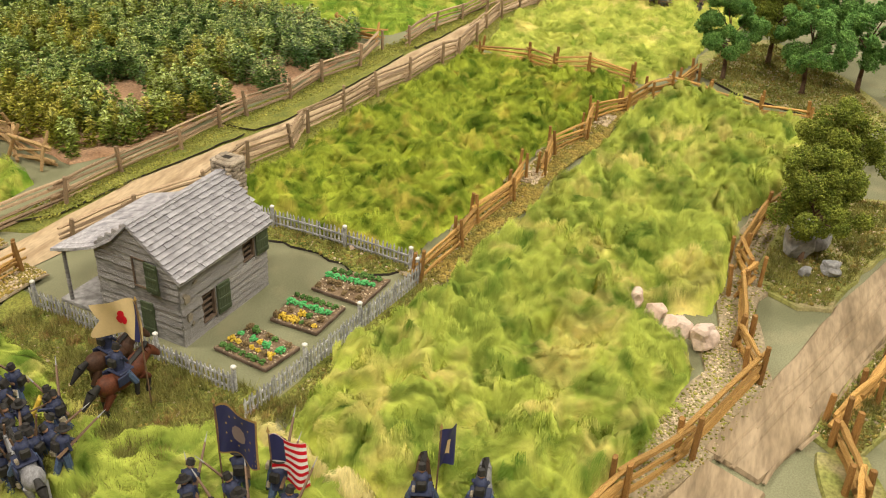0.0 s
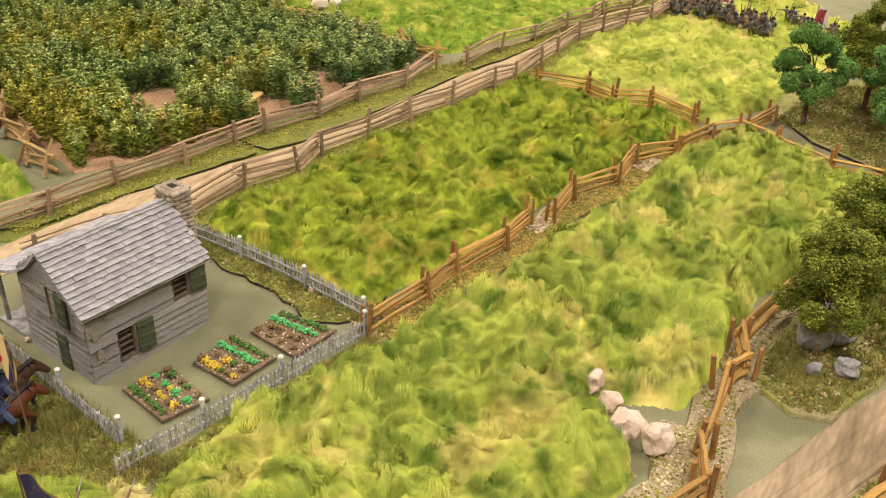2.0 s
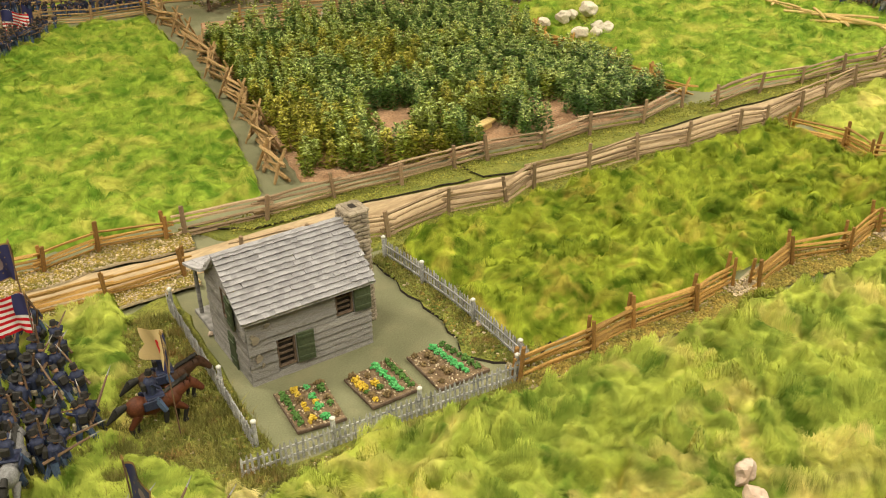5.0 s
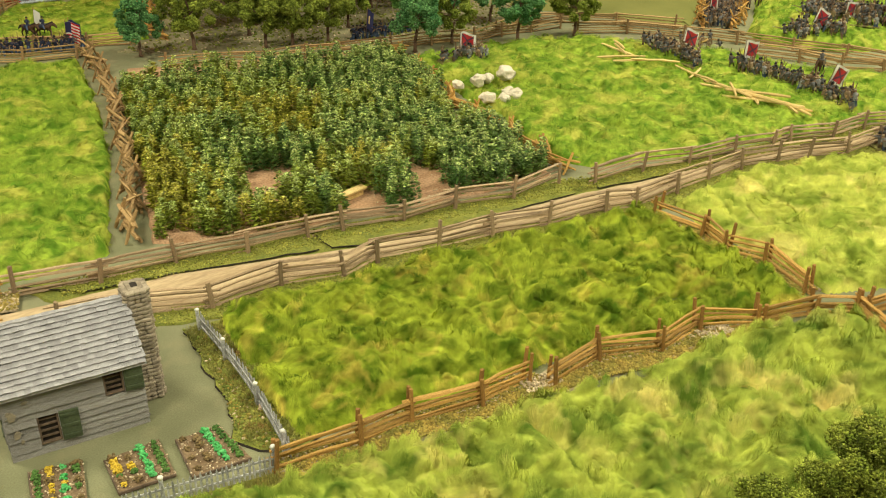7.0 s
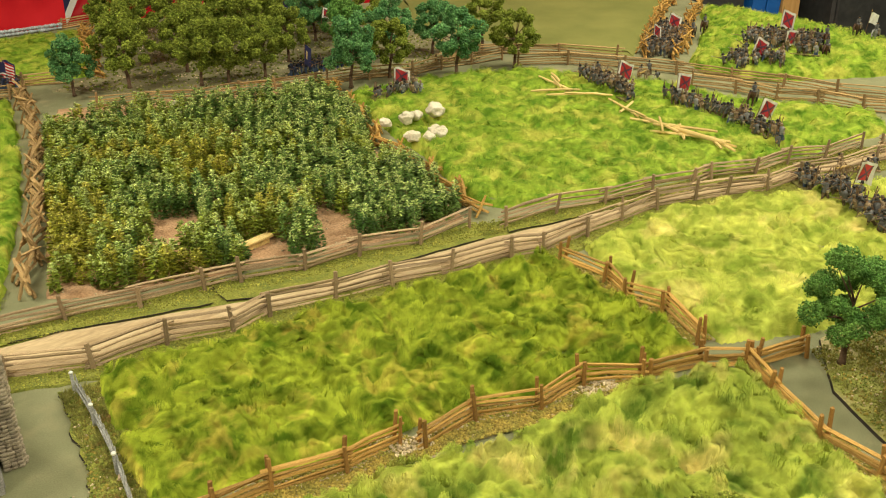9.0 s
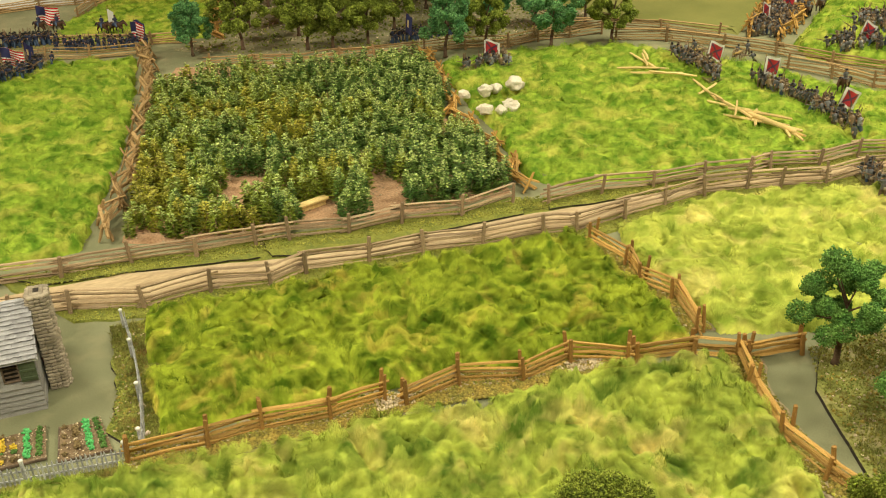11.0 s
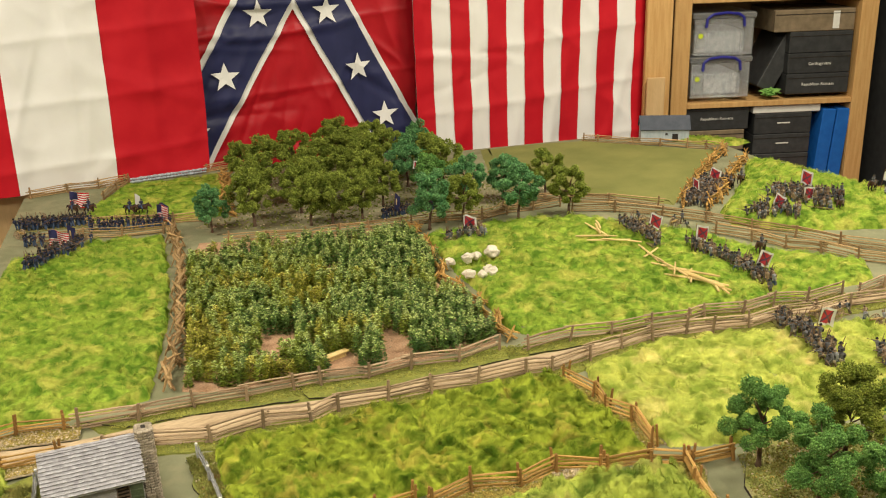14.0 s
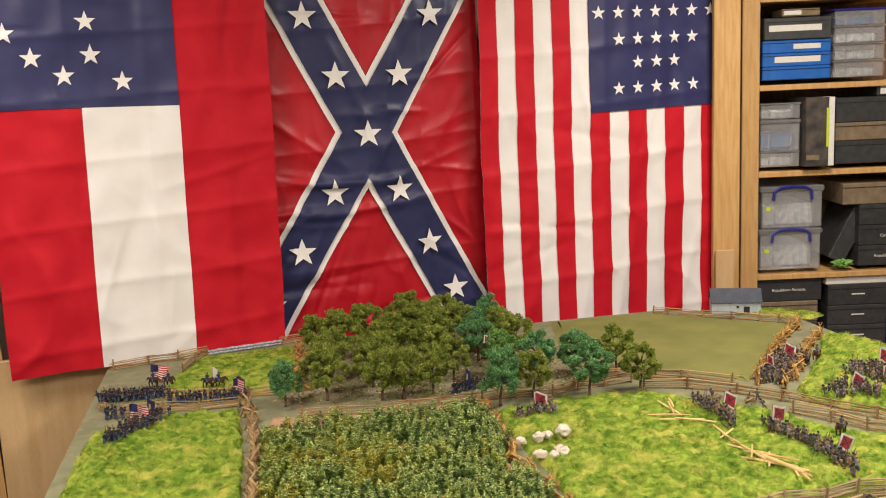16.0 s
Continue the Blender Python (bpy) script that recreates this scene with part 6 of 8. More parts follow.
# ---- loose ground cover on verges and bases ----
for line, w, n, sd in ((up(NF[1:], -0.012), 0.034, 6000, 61), ([((a[0] + b[0]) / 2, (a[1] + b[1]) / 2 - 0.008) for a, b in zip(FF + FF2, FF[1:] + FF2 + [FF3[0]])], 0.042, 11000, 62), (up(FF + FF2, 0.012), 0.018, 2500, 63)):
    st = along(line, w)
    scatter("flock", st, n, 0.0006, 0.0015, M["verge_tuft"], None, "coarse green and ochre turf crumbs on the verge", 0.0055 if sd == 62 else 0.0022, 0.9, sd)
for poly, n, sd in (([(0.885, -0.062), (0.868, -0.09), (0.876, -0.118), (0.957, -0.148), (1.05, -0.19), (1.14, -0.18), (1.12, -0.095), (1.04, -0.073), (0.93, -0.053)], 2500, 64), ([(1.50, 0.08), (1.45, 0.01), (1.425, -0.035), (1.37, -0.15), (1.42, -0.20), (1.57, -0.14), (1.72, -0.02), (1.68, 0.05)], 5000, 65),
                    ([(0.675, -0.11), (0.758, -0.141), (0.84, -0.174), (0.80, -0.195), (0.73, -0.18), (0.65, -0.137)], 1500, 66)):
    scatter("flock", poly, n, 0.0005, 0.0014, M["flock_green"], None, "dull green turf clumps on a scenic base", 0.004, 0.9, sd)
    scatter("gravel", poly, n // 8, 0.0006, 0.002, M["gravel"], None, "pale stone litter on a scenic base", 0.004, 0.6, sd + 20)
    scatter("flock", poly, n // 4, 0.0008, 0.0022, M["flock"], None, "ochre turf crumbs on a scenic base", 0.004, 0.9, sd + 40)
scatter("gravel", WOOD, 1500, 0.001, 0.0035, M["gravel"], None, "pale stone litter under the trees", 0.003, 0.6, 91)
scatter("flock", WOOD, 3000, 0.001, 0.004, M["flock_green"], None, "dull green turf clumps under the trees", 0.003, 0.8, 92)
for poly, n, sd in (([(0.885, -0.062), (0.868, -0.09), (0.876, -0.118), (0.957, -0.148), (1.05, -0.19), (1.14, -0.18), (1.12, -0.095), (1.04, -0.073), (0.93, -0.053)], 700, 7), ([(0.675, -0.11), (0.758, -0.141), (0.84, -0.174), (0.80, -0.195), (0.73, -0.18), (0.65, -0.137)], 260, 8),
                    ([(1.50, 0.08), (1.45, 0.01), (1.425, -0.035), (1.37, -0.15), (1.42, -0.20), (1.57, -0.14), (1.72, -0.02), (1.68, 0.05)], 700, 9)):
    grass_tufts(poly, n, 0.008, M["tuft"], "dull static grass on a mossy base", 0.004, sd)


# ---- painted toy soldiers, horses, guns and small flags ----
paint = lambda nm, c, k=1.35: mat(nm, c, tuple(min(1, q * k) for q in c), 200, 0.6, 0.3, 900, 0.25)
M["navy"] = paint("navy_paint", (0.022, 0.028, 0.06), 1.6)
M["sky"] = paint("sky_blue_paint", (0.055, 0.085, 0.155))
M["grey"] = paint("grey_paint", (0.085, 0.085, 0.09), 1.8)
M["butternut"] = paint("butternut_paint", (0.10, 0.072, 0.045), 1.8)
M["skin"] = paint("skin_paint", (0.42, 0.24, 0.15))
M["gun"] = paint("gun_paint", (0.15, 0.095, 0.06))
M["black"] = paint("black_paint", (0.02, 0.019, 0.018), 1.6)
M["canvas"] = paint("canvas_paint", (0.30, 0.26, 0.19))
M["bay"] = paint("bay_horse_paint", (0.085, 0.026, 0.012))
M["greyhorse"] = paint("grey_horse_paint", (0.20, 0.20, 0.21))
M["brownhorse"] = paint("brown_horse_paint", (0.06, 0.03, 0.018))
M["steel"] = paint("steel_paint", (0.25, 0.25, 0.25))
M["brass"] = paint("brass_paint", (0.30, 0.20, 0.07))
M["base"] = mat("flocked_base", (0.14, 0.11, 0.05), (0.20, 0.19, 0.06), 90, 0.95, 0.6, 500, 0.4)


def figure(g, coat, leg, hat, stance, o=(0, 0, 0), k=1.0, legs=True):
    """A plain little standing shape that faces +x; slots: 0 coat, 1 trousers, 2 hat, 3 skin, 4 gun."""
    P = lambda x, y, z: (o[0] + x * k, o[1] + y * k, o[2] + z * k)
    if legs:
        st = 0.0035 if stance != "stand" else 0.001
        g.tube(P(st, -0.0022, 0.0006), P(0, -0.0016, 0.0135), 0.0017 * k, 0.0024 * k, 6, 1)
        g.tube(P(-st, 0.0022, 0.0006), P(0, 0.0016, 0.0135), 0.0017 * k, 0.0024 * k, 6, 1)
        g.box(P(st + 0.001, -0.0022, 0.0008), (0.0045 * k, 0.0022 * k, 0.0016 * k), 0, 2)
        g.box(P(-st + 0.001, 0.0022, 0.0008), (0.0045 * k, 0.0022 * k, 0.0016 * k), 0, 2)
    g.lathe([(0.0034 * k, P(0, 0, 0.0105)[2] - o[2]), (0.0031 * k, 0.0145 * k), (0.0040 * k, 0.0205 * k), (0.0034 * k, 0.0225 * k), (0.0012 * k, 0.0238 * k)], 8, o, 0)
    g.box(P(-0.0042, 0, 0.0185), (0.003 * k, 0.0052 * k, 0.0052 * k), 0, 2, bevel=0.0006 * k)
    g.box(P(-0.001, 0.0042, 0.0125), (0.0035 * k, 0.0018 * k, 0.0035 * k), 0, 7, bevel=0.0004 * k)
    g.blob(P(0.0003, 0, 0.0258), 0.0021 * k, 1, m=3)
    if hat == "kepi":
        g.tube(P(0, 0, 0.0262), P(0.0006, 0, 0.0292), 0.0023 * k, 0.0018 * k, 8, 2)
        g.box(P(0.0023, 0, 0.0265), (0.002 * k, 0.0034 * k, 0.0004 * k), 0, 2)
    else:
        g.tube(P(0, 0, 0.0266), P(0, 0, 0.0271), 0.0042 * k, 0.0040 * k, 9, 2)
        g.tube(P(0, 0, 0.027), P(0, 0, 0.0296), 0.0022 * k, 0.0018 * k, 8, 2)
    if stance == "fire":
        g.tube(P(0, -0.0036, 0.0215), P(0.0052, -0.0022, 0.0215), 0.0012 * k, 0.001 * k, 5, 0)
        g.tube(P(0, 0.0036, 0.0215), P(0.0075, 0.0004, 0.0228), 0.0012 * k, 0.001 * k, 5, 0)
        g.tube(P(0.0005, -0.0016, 0.0228), P(0.0185, -0.0010, 0.0240), 0.0007 * k, 0.0004 * k, 5, 4)
    elif stance == "charge":
        g.tube(P(0, -0.0038, 0.0215), P(0.0020, -0.0040, 0.0160), 0.0012 * k, 0.001 * k, 5, 0)
        g.tube(P(0, 0.0038, 0.0215), P(0.0068, -0.0012, 0.0190), 0.0012 * k, 0.001 * k, 5, 0)
        g.tube(P(-0.0050, -0.0042, 0.0140), P(0.0175, -0.0018, 0.0285), 0.0010 * k, 0.0006 * k, 5, 4)
        g.tube(P(0.0175, -0.0018, 0.0285), P(0.0225, -0.0013, 0.0317), 0.0005 * k, 0.0001 * k, 4, 8)
    elif stance == "ride":
        g.tube(P(0, -0.0038, 0.0215), P(0.0045, -0.0025, 0.0160), 0.0012 * k, 0.001 * k, 5, 0)
        g.tube(P(0, 0.0038, 0.0215), P(0.0045, 0.0025, 0.0160), 0.0012 * k, 0.001 * k, 5, 0)
    else:
        g.tube(P(0, -0.0038, 0.0215), P(0.0032, -0.0036, 0.0150), 0.0012 * k, 0.001 * k, 5, 0)
        g.tube(P(0.0032, -0.0036, 0.0150), P(0.0042, -0.0020, 0.0180), 0.001 * k, 0.0009 * k, 5, 3)
        g.tube(P(0, 0.0038, 0.0215), P(0.0020, 0.0040, 0.0140), 0.0012 * k, 0.001 * k, 5, 0)
        g.tube(P(0.0030, -0.0036, 0.0140), P(-0.0050, -0.0030, 0.0375), 0.0009 * k, 0.0006 * k, 5, 4)


def horse(g, slot, o=(0, 0, 0), k=1.0, pace=0.006):
    """A plain little horse at a canter, neck stretched forward."""
    P = lambda x, y, z: (o[0] + x * k, o[1] + y * k, o[2] + z * k)
    g.blob(P(0, 0, 0.0215), (0.0150 * k, 0.0060 * k, 0.0066 * k), 2, 0.12, 2, slot)
    g.blob(P(-0.0110, 0, 0.0226), (0.0070 * k, 0.0062 * k, 0.0070 * k), 2, 0.1, 2, slot)
    g.blob(P(0.0105, 0, 0.0220), (0.0060 * k, 0.0056 * k, 0.0066 * k), 2, 0.1, 2, slot)
    chain = [(0.0095, 0.0236, 0.0058), (0.0145, 0.0262, 0.0049), (0.0188, 0.0284, 0.0041), (0.0215, 0.0288, 0.0037), (0.0245, 0.0264, 0.0031), (0.0282, 0.0222, 0.0022), (0.0294, 0.0208, 0.0018)]
    for (x0, z0, r0), (x1, z1, r1) in zip(chain, chain[1:]):
        g.tube(P(x0, 0, z0), P(x1, 0, z1), r0 * k, r1 * k, 8, slot, squash=0.75)
    for sy in (-0.0013, 0.0013):
        g.tube(P(0.0210, sy, 0.0312), P(0.0205, sy * 1.4, 0.0342), 0.0009 * k, 0.0002 * k, 4, slot)
    for i in range(7):
        t = i / 6
        x, z = 0.0085 + 0.0120 * t, 0.0275 + 0.0052 * t
        g.tube(P(x + 0.001, 0, z + 0.001), P(x - 0.0035, 0.0012 * (1 if i % 2 else -1), z - 0.001), 0.0018 * k, 0.0006 * k, 5, 6)
    for sx, sy, dx, up in ((0.011, -0.0035, pace, 0.004), (0.011, 0.0035, pace * 0.3, 0.0), (-0.0115, -0.0035, -pace, 0.0), (-0.0115, 0.0035, -pace * 0.2, 0.001)):
        g.tube(P(sx, sy, 0.0185), P(sx + dx, sy, 0.0105 + up * 0.6), 0.0030 * k, 0.0016 * k, 7, slot)
        g.tube(P(sx + dx, sy, 0.0108 + up * 0.6), P(sx + dx * 0.6, sy, 0.0014 + up), 0.0016 * k, 0.0011 * k, 7, 6 if slot == 5 else slot)
        g.tube(P(sx + dx * 0.6, sy, 0.0016 + up), P(sx + dx * 0.7, sy, up), 0.0015 * k, 0.0019 * k, 7, 6)
    g.tube(P(-0.0165, 0, 0.0255), P(-0.0225, 0, 0.0235), 0.0018 * k, 0.0030 * k, 7, 6)
    g.tube(P(-0.0225, 0, 0.0235), P(-0.0300, 0, 0.0165), 0.0030 * k, 0.0008 * k, 7, 6)
    g.box(P(0, 0, 0.0280), (0.011 * k, 0.0115 * k, 0.0016 * k), 0, 0, bevel=0.0006 * k)
    for sy in (-1, 1):
        g.box(P(-0.003, sy * 0.0062, 0.0245), (0.010 * k, 0.0012 * k, 0.0065 * k), 0, 0, bevel=0.0005 * k)


M["pale"] = paint("pale_grey_paint", (0.20, 0.205, 0.21), 1.7)
M["tan"] = paint("tan_paint", (0.22, 0.16, 0.10), 1.6)
SIDES = {"pale": ["pale", "sky", "tan", "skin", "gun", "pale", "black", "canvas", "steel"], "tan": ["tan", "grey", "butternut", "skin", "gun", "tan", "black", "canvas", "steel"],
         "blue": ["navy", "sky", "black", "skin", "gun", "navy", "black", "canvas", "steel"], "grey": ["grey", "butternut", "black", "skin", "gun", "grey", "black", "canvas", "steel"]}
FIG, RIDER = {}, {}
for side, slots in SIDES.items():
    ms = [M[s] for s in slots]
    for st in ("march", "fire", "stand", "charge"):
        for ht in ("kepi", "slouch"):
            g = Geo()
            figure(g, 0, 1, ht, st)
            FIG[side, st, ht] = g.data("toy_soldier", ms, True, 0.9)
    for hs in ("bay", "greyhorse", "brownhorse") if side in ("blue", "grey") else ():
        g = Geo()
        horse(g, 5)
        figure(g, 0, 1, "slouch" if side == "grey" else "kepi", "ride", (-0.001, 0, 0.0165), 1.0, False)
        for sy in (-1, 1):
            g.tube((0.0, sy * 0.0045, 0.0275), (0.004, sy * 0.0075, 0.0185), 0.0024, 0.0018, 6, 1)
            g.tube((0.004, sy * 0.0075, 0.0185), (0.003, sy * 0.0075, 0.0105), 0.0018, 0.0014, 6, 2)
        RIDER[side, hs] = g.data("toy_rider", ms[:5] + [M[hs], M["black"], M["canvas"]], True, 0.9)


TONES = {"blue": ["blue"], "grey": ["grey", "grey", "grey", "pale", "tan"]}


def soldier(x, y, rot, side, r, group, stance=None, z=0.006, k=1.0):
    st = stance or r.choice(("march", "charge", "charge", "fire", "stand"))
    z = max(ground_z(x, y) - 0.003, 0.002)
    ht = r.choice(("kepi", "kepi", "slouch"))
    o = new("toy_soldier", FIG[r.choice(TONES[side]), st, ht])
    o.matrix_basis = pose(x, y, z, 0, 0, rot + r.uniform(-60, 60)) @ pose(0, 0, 0, r.uniform(-12, 12), r.uniform(-6, 26), 0) @ Matrix.Scale(k * r.uniform(0.96, 1.05), 4)
    return tagged(o, "small painted toy soldier in dark blue" if side == "blue" else "small painted toy soldier in grey and brown", "figurine", group)


def rider(x, y, rot, side, hs, z=0.006, k=1.0, label=""):
    z = max(ground_z(x, y) - 0.002, 0.003)
    o = new("toy_rider", RIDER[side, hs])
    o.matrix_basis = pose(x, y, z, 0, 0, rot) @ Matrix.Scale(k, 4)
    word = {"bay": "reddish brown", "greyhorse": "dapple grey", "brownhorse": "dark brown"}[hs]
    return tagged(o, "painted toy rider on a " + word + " horse", "figurine", "mounted figurines")


def small_flag(x, y, rot, kind, size=(0.035, 0.036), pole=0.062, z=0.006, tilt=8.0, seed=1):
    """A little paper flag on a pole, the cloth waving, in plain blocks of colour."""
    label = {"red": "small red paper flag with a dark cross and white border", "cream": "small cream swallow-tailed flag with a red mark", "navy": "small dark blue flag with a gold edge",
             "stripes": "small red and white striped flag with a blue corner", "white": "small white paper flag on a pole", "blue": "small plain dark blue flag on a pole"}[kind]
    z = max(ground_z(x, y) - 0.003, 0.002)
    o = thing("toy_flag", pose(x, y, z, tilt, tilt * 0.5 + (((seed * 37) % 23) - 11 if kind == "red" else 0), rot), label, "flag", "small flags")
    Geo().tube((0, 0, 0), (0, 0, pole), 0.0007, 0.0006, 6).ob("pole", M["gun"], o)
    Geo().lathe([(0.0003, 0), (0.0013, 0.0015), (0.0002, 0.005)], 6, (0, 0, pole)).ob("finial", M["brass"], o)
    W, H = size
    top = pole - 0.002

    def Q(u, v, d):
        w = 0.20 * W * math.sin(5.5 * u + seed) * u + 0.06 * W * math.sin(9 * u + 3 * v + seed)
        return (u * W * 0.94, w + d, top - v * H - 0.22 * H * u * u + 0.03 * H * math.sin(7 * u))

    def patch(name, region, material, d, nu=14, nv=8):
        g = Geo()
        for s in (d, -d):
            pts = [Q(*region(i / nu, j / nv), s) for j in range(nv + 1) for i in range(nu + 1)]
            fc = [(j * (nu + 1) + i, j * (nu + 1) + i + 1, (j + 1) * (nu + 1) + i + 1, (j + 1) * (nu + 1) + i) for j in range(nv) for i in range(nu)]
            g.add(pts, fc if s < 0 else [q[::-1] for q in fc])
        return g.ob(name, material, o, smooth=True)

    rect = lambda a, b, c, e: (lambda u, v: (a + (b - a) * u, c + (e - c) * v))
    if kind == "red":
        patch("border", rect(0, 1, 0, 1), M["flag_white"], 0.0002)
        patch("cloth", rect(0.13, 0.87, 0.13, 0.87), M["mini_red"], 0.0004)
        for c0, c1 in (((0.13, 0.15), (0.87, 0.85)), ((0.13, 0.85), (0.87, 0.15))):
            patch("cross", lambda u, v, c0=c0, c1=c1: (c0[0] + (c1[0] - c0[0]) * u, c0[1] + (c1[1] - c0[1]) * u + (v - 0.5) * 0.13), M["mini_blue"], 0.0006, 14, 1)
    elif kind == "cream":
        patch("cloth", lambda u, v: (u * (1 - 0.18 * (1 - abs(2 * v - 1))), v * (1 - 0.25 * u) + 0.12 * u), M["flag_cream"], 0.0003)
        patch("band", rect(0.03, 0.12, 0.0, 1.0), M["flag_blue"], 0.0006, 4, 8)
        for a in (0.5, 2.6, 4.7):
            patch("mark", lambda u, v, a=a: (0.42 + 0.07 * math.cos(a) + 0.085 * u * math.cos(6.28 * v), 0.5 + 0.09 * math.sin(a) + 0.11 * u * math.sin(6.28 * v)), M["flag_red"], 0.0006, 3, 10)
    elif kind == "navy":
        patch("border", rect(0, 1, 0, 1), M["brass"], 0.0002)
        patch("cloth", rect(0.02, 0.96, 0.035, 0.965), M["flag_blue"], 0.0004)
        patch("mark", lambda u, v: (0.52 + 0.16 * u * math.cos(6.28 * v), 0.5 + 0.2 * u * math.sin(6.28 * v)), M["flag_dull"], 0.0006, 3, 10)
        for k in range(11):
            a = 0.57 * k
            patch("star", lambda u, v, a=a: (0.52 + 0.30 * math.cos(a) + 0.022 * u * math.cos(6.28 * v), 0.46 + 0.33 * math.sin(a) + 0.022 * u * math.sin(6.28 * v)), M["brass"], 0.0006, 2, 5)
    elif kind == "stripes":
        patch("cloth", rect(0, 1, 0, 1), M["flag_white"], 0.0002)
        for k in range(7):
            patch("stripe", rect(0, 1, k * 2 / 13, (k * 2 + 1) / 13), M["flag_red"], 0.0004, 14, 1)
        patch("corner", rect(0, 0.42, 0, 7 / 13), M["flag_blue"], 0.0006, 6, 4)
    else:
        patch("cloth", rect(0, 1, 0, 1), M["flag_white"] if kind == "white" else M["flag_blue"], 0.0003)
        if kind == "blue":
            patch("mark", rect(0.25, 0.45, 0.3, 0.7), M["flag_cream"], 0.0005, 3, 3)
    return o


cloth = lambda nm, a, b: mat(nm, a, b, 12, 0.5, 0.12, 700, 0.04, spec=0.4)
M["flag_red"] = mat("red_cloth", (0.50, 0.008, 0.020), (0.57, 0.014, 0.026), 12, 0.6, 0.12, 700, 0.05, spec=0.18)
M["mini_red"] = cloth("crimson_paper", (0.46, 0.03, 0.05), (0.54, 0.045, 0.06))
M["mini_blue"] = cloth("dull_blue_paper", (0.10, 0.05, 0.09), (0.14, 0.06, 0.11))
M["flag_white"] = mat("white_cloth", (0.80, 0.785, 0.77), (0.84, 0.83, 0.82), 12, 0.6, 0.12, 700, 0.03, spec=0.18)
M["flag_blue"] = cloth("navy_cloth", (0.028, 0.030, 0.105), (0.034, 0.038, 0.125))
M["flag_cream"] = cloth("cream_cloth", (0.68, 0.52, 0.26), (0.72, 0.56, 0.30))
M["flag_dull"] = cloth("dull_pattern_cloth", (0.22, 0.18, 0.20), (0.30, 0.22, 0.22))


def unit(a, b, rows, side, facing, group, n=None, gap=0.0115, row_gap=0.0115, stance=None, z=0.006, tray=True, seed=1, k=1.0, far=False):
    """Ranks of figures on a thin flocked tray from a to b."""
    r = random.Random(seed)
    L = math.hypot(b[0] - a[0], b[1] - a[1])
    n = n or max(2, round(L / gap))
    f = math.radians(facing)
    crowd = Geo()
    if tray:
        w = rows * row_gap + 0.008
        z = max(ground_z((a[0] + b[0]) / 2, (a[1] + b[1]) / 2) - 0.004, 0.0025)
        cx, cy = (a[0] + b[0]) / 2 - math.cos(f) * (rows - 1) * row_gap / 2, (a[1] + b[1]) / 2 - math.sin(f) * (rows - 1) * row_gap / 2
        o = Geo().box((0, 0, 0), (L + 0.02, w, 0.003), bevel=0.001).ob("base_tray", M["base"], None, at=pose(cx, cy, z - 0.0015, 0, 0, math.degrees(math.atan2(b[1] - a[1], b[0] - a[0]))))
        tagged(o, "thin flocked tray under a row of figurines", "base", "figurine trays")
    for q in range(rows):
        for i in range(n):
            t = i / (n - 1)
            x = a[0] + (b[0] - a[0]) * t - math.cos(f) * q * row_gap + r.uniform(-0.0085, 0.0085)
            y = a[1] + (b[1] - a[1]) * t - math.sin(f) * q * row_gap + r.uniform(-0.0085, 0.0085)
            if far:
                z = max(ground_z(x, y) - 0.003, 0.002)
                tone = r.choice(TONES[side])
                src = FIG[tone, r.choice(("march", "charge", "charge", "fire", "stand")), r.choice(("kepi", "kepi", "slouch"))]
                m = pose(x, y, z, 0, 0, facing + r.uniform(-60, 60)) @ pose(0, 0, 0, r.uniform(-12, 12), r.uniform(-6, 26), 0) @ Matrix.Scale(1.12 * k * r.uniform(0.94, 1.08), 4)
                n0 = len(crowd.v)
                crowd.v.extend([tuple(m @ v.co) for v in src.vertices])
                crowd.f.extend([tuple(i + n0 for i in p.vertices) for p in src.polygons])
                crowd.m.extend([p.material_index + 9 * sorted(set(TONES[side])).index(tone) for p in src.polygons])
            else:
                soldier(x, y, facing, side, r, group, stance, z, k)
    if far:
        tagged(crowd.ob("toy_soldiers", [M[c] for tone in sorted(set(TONES[side])) for c in SIDES[tone]]), "distant cluster of small painted toy soldiers in " + ("dark blue" if side == "blue" else "grey"), "figurines", "", "stuff")


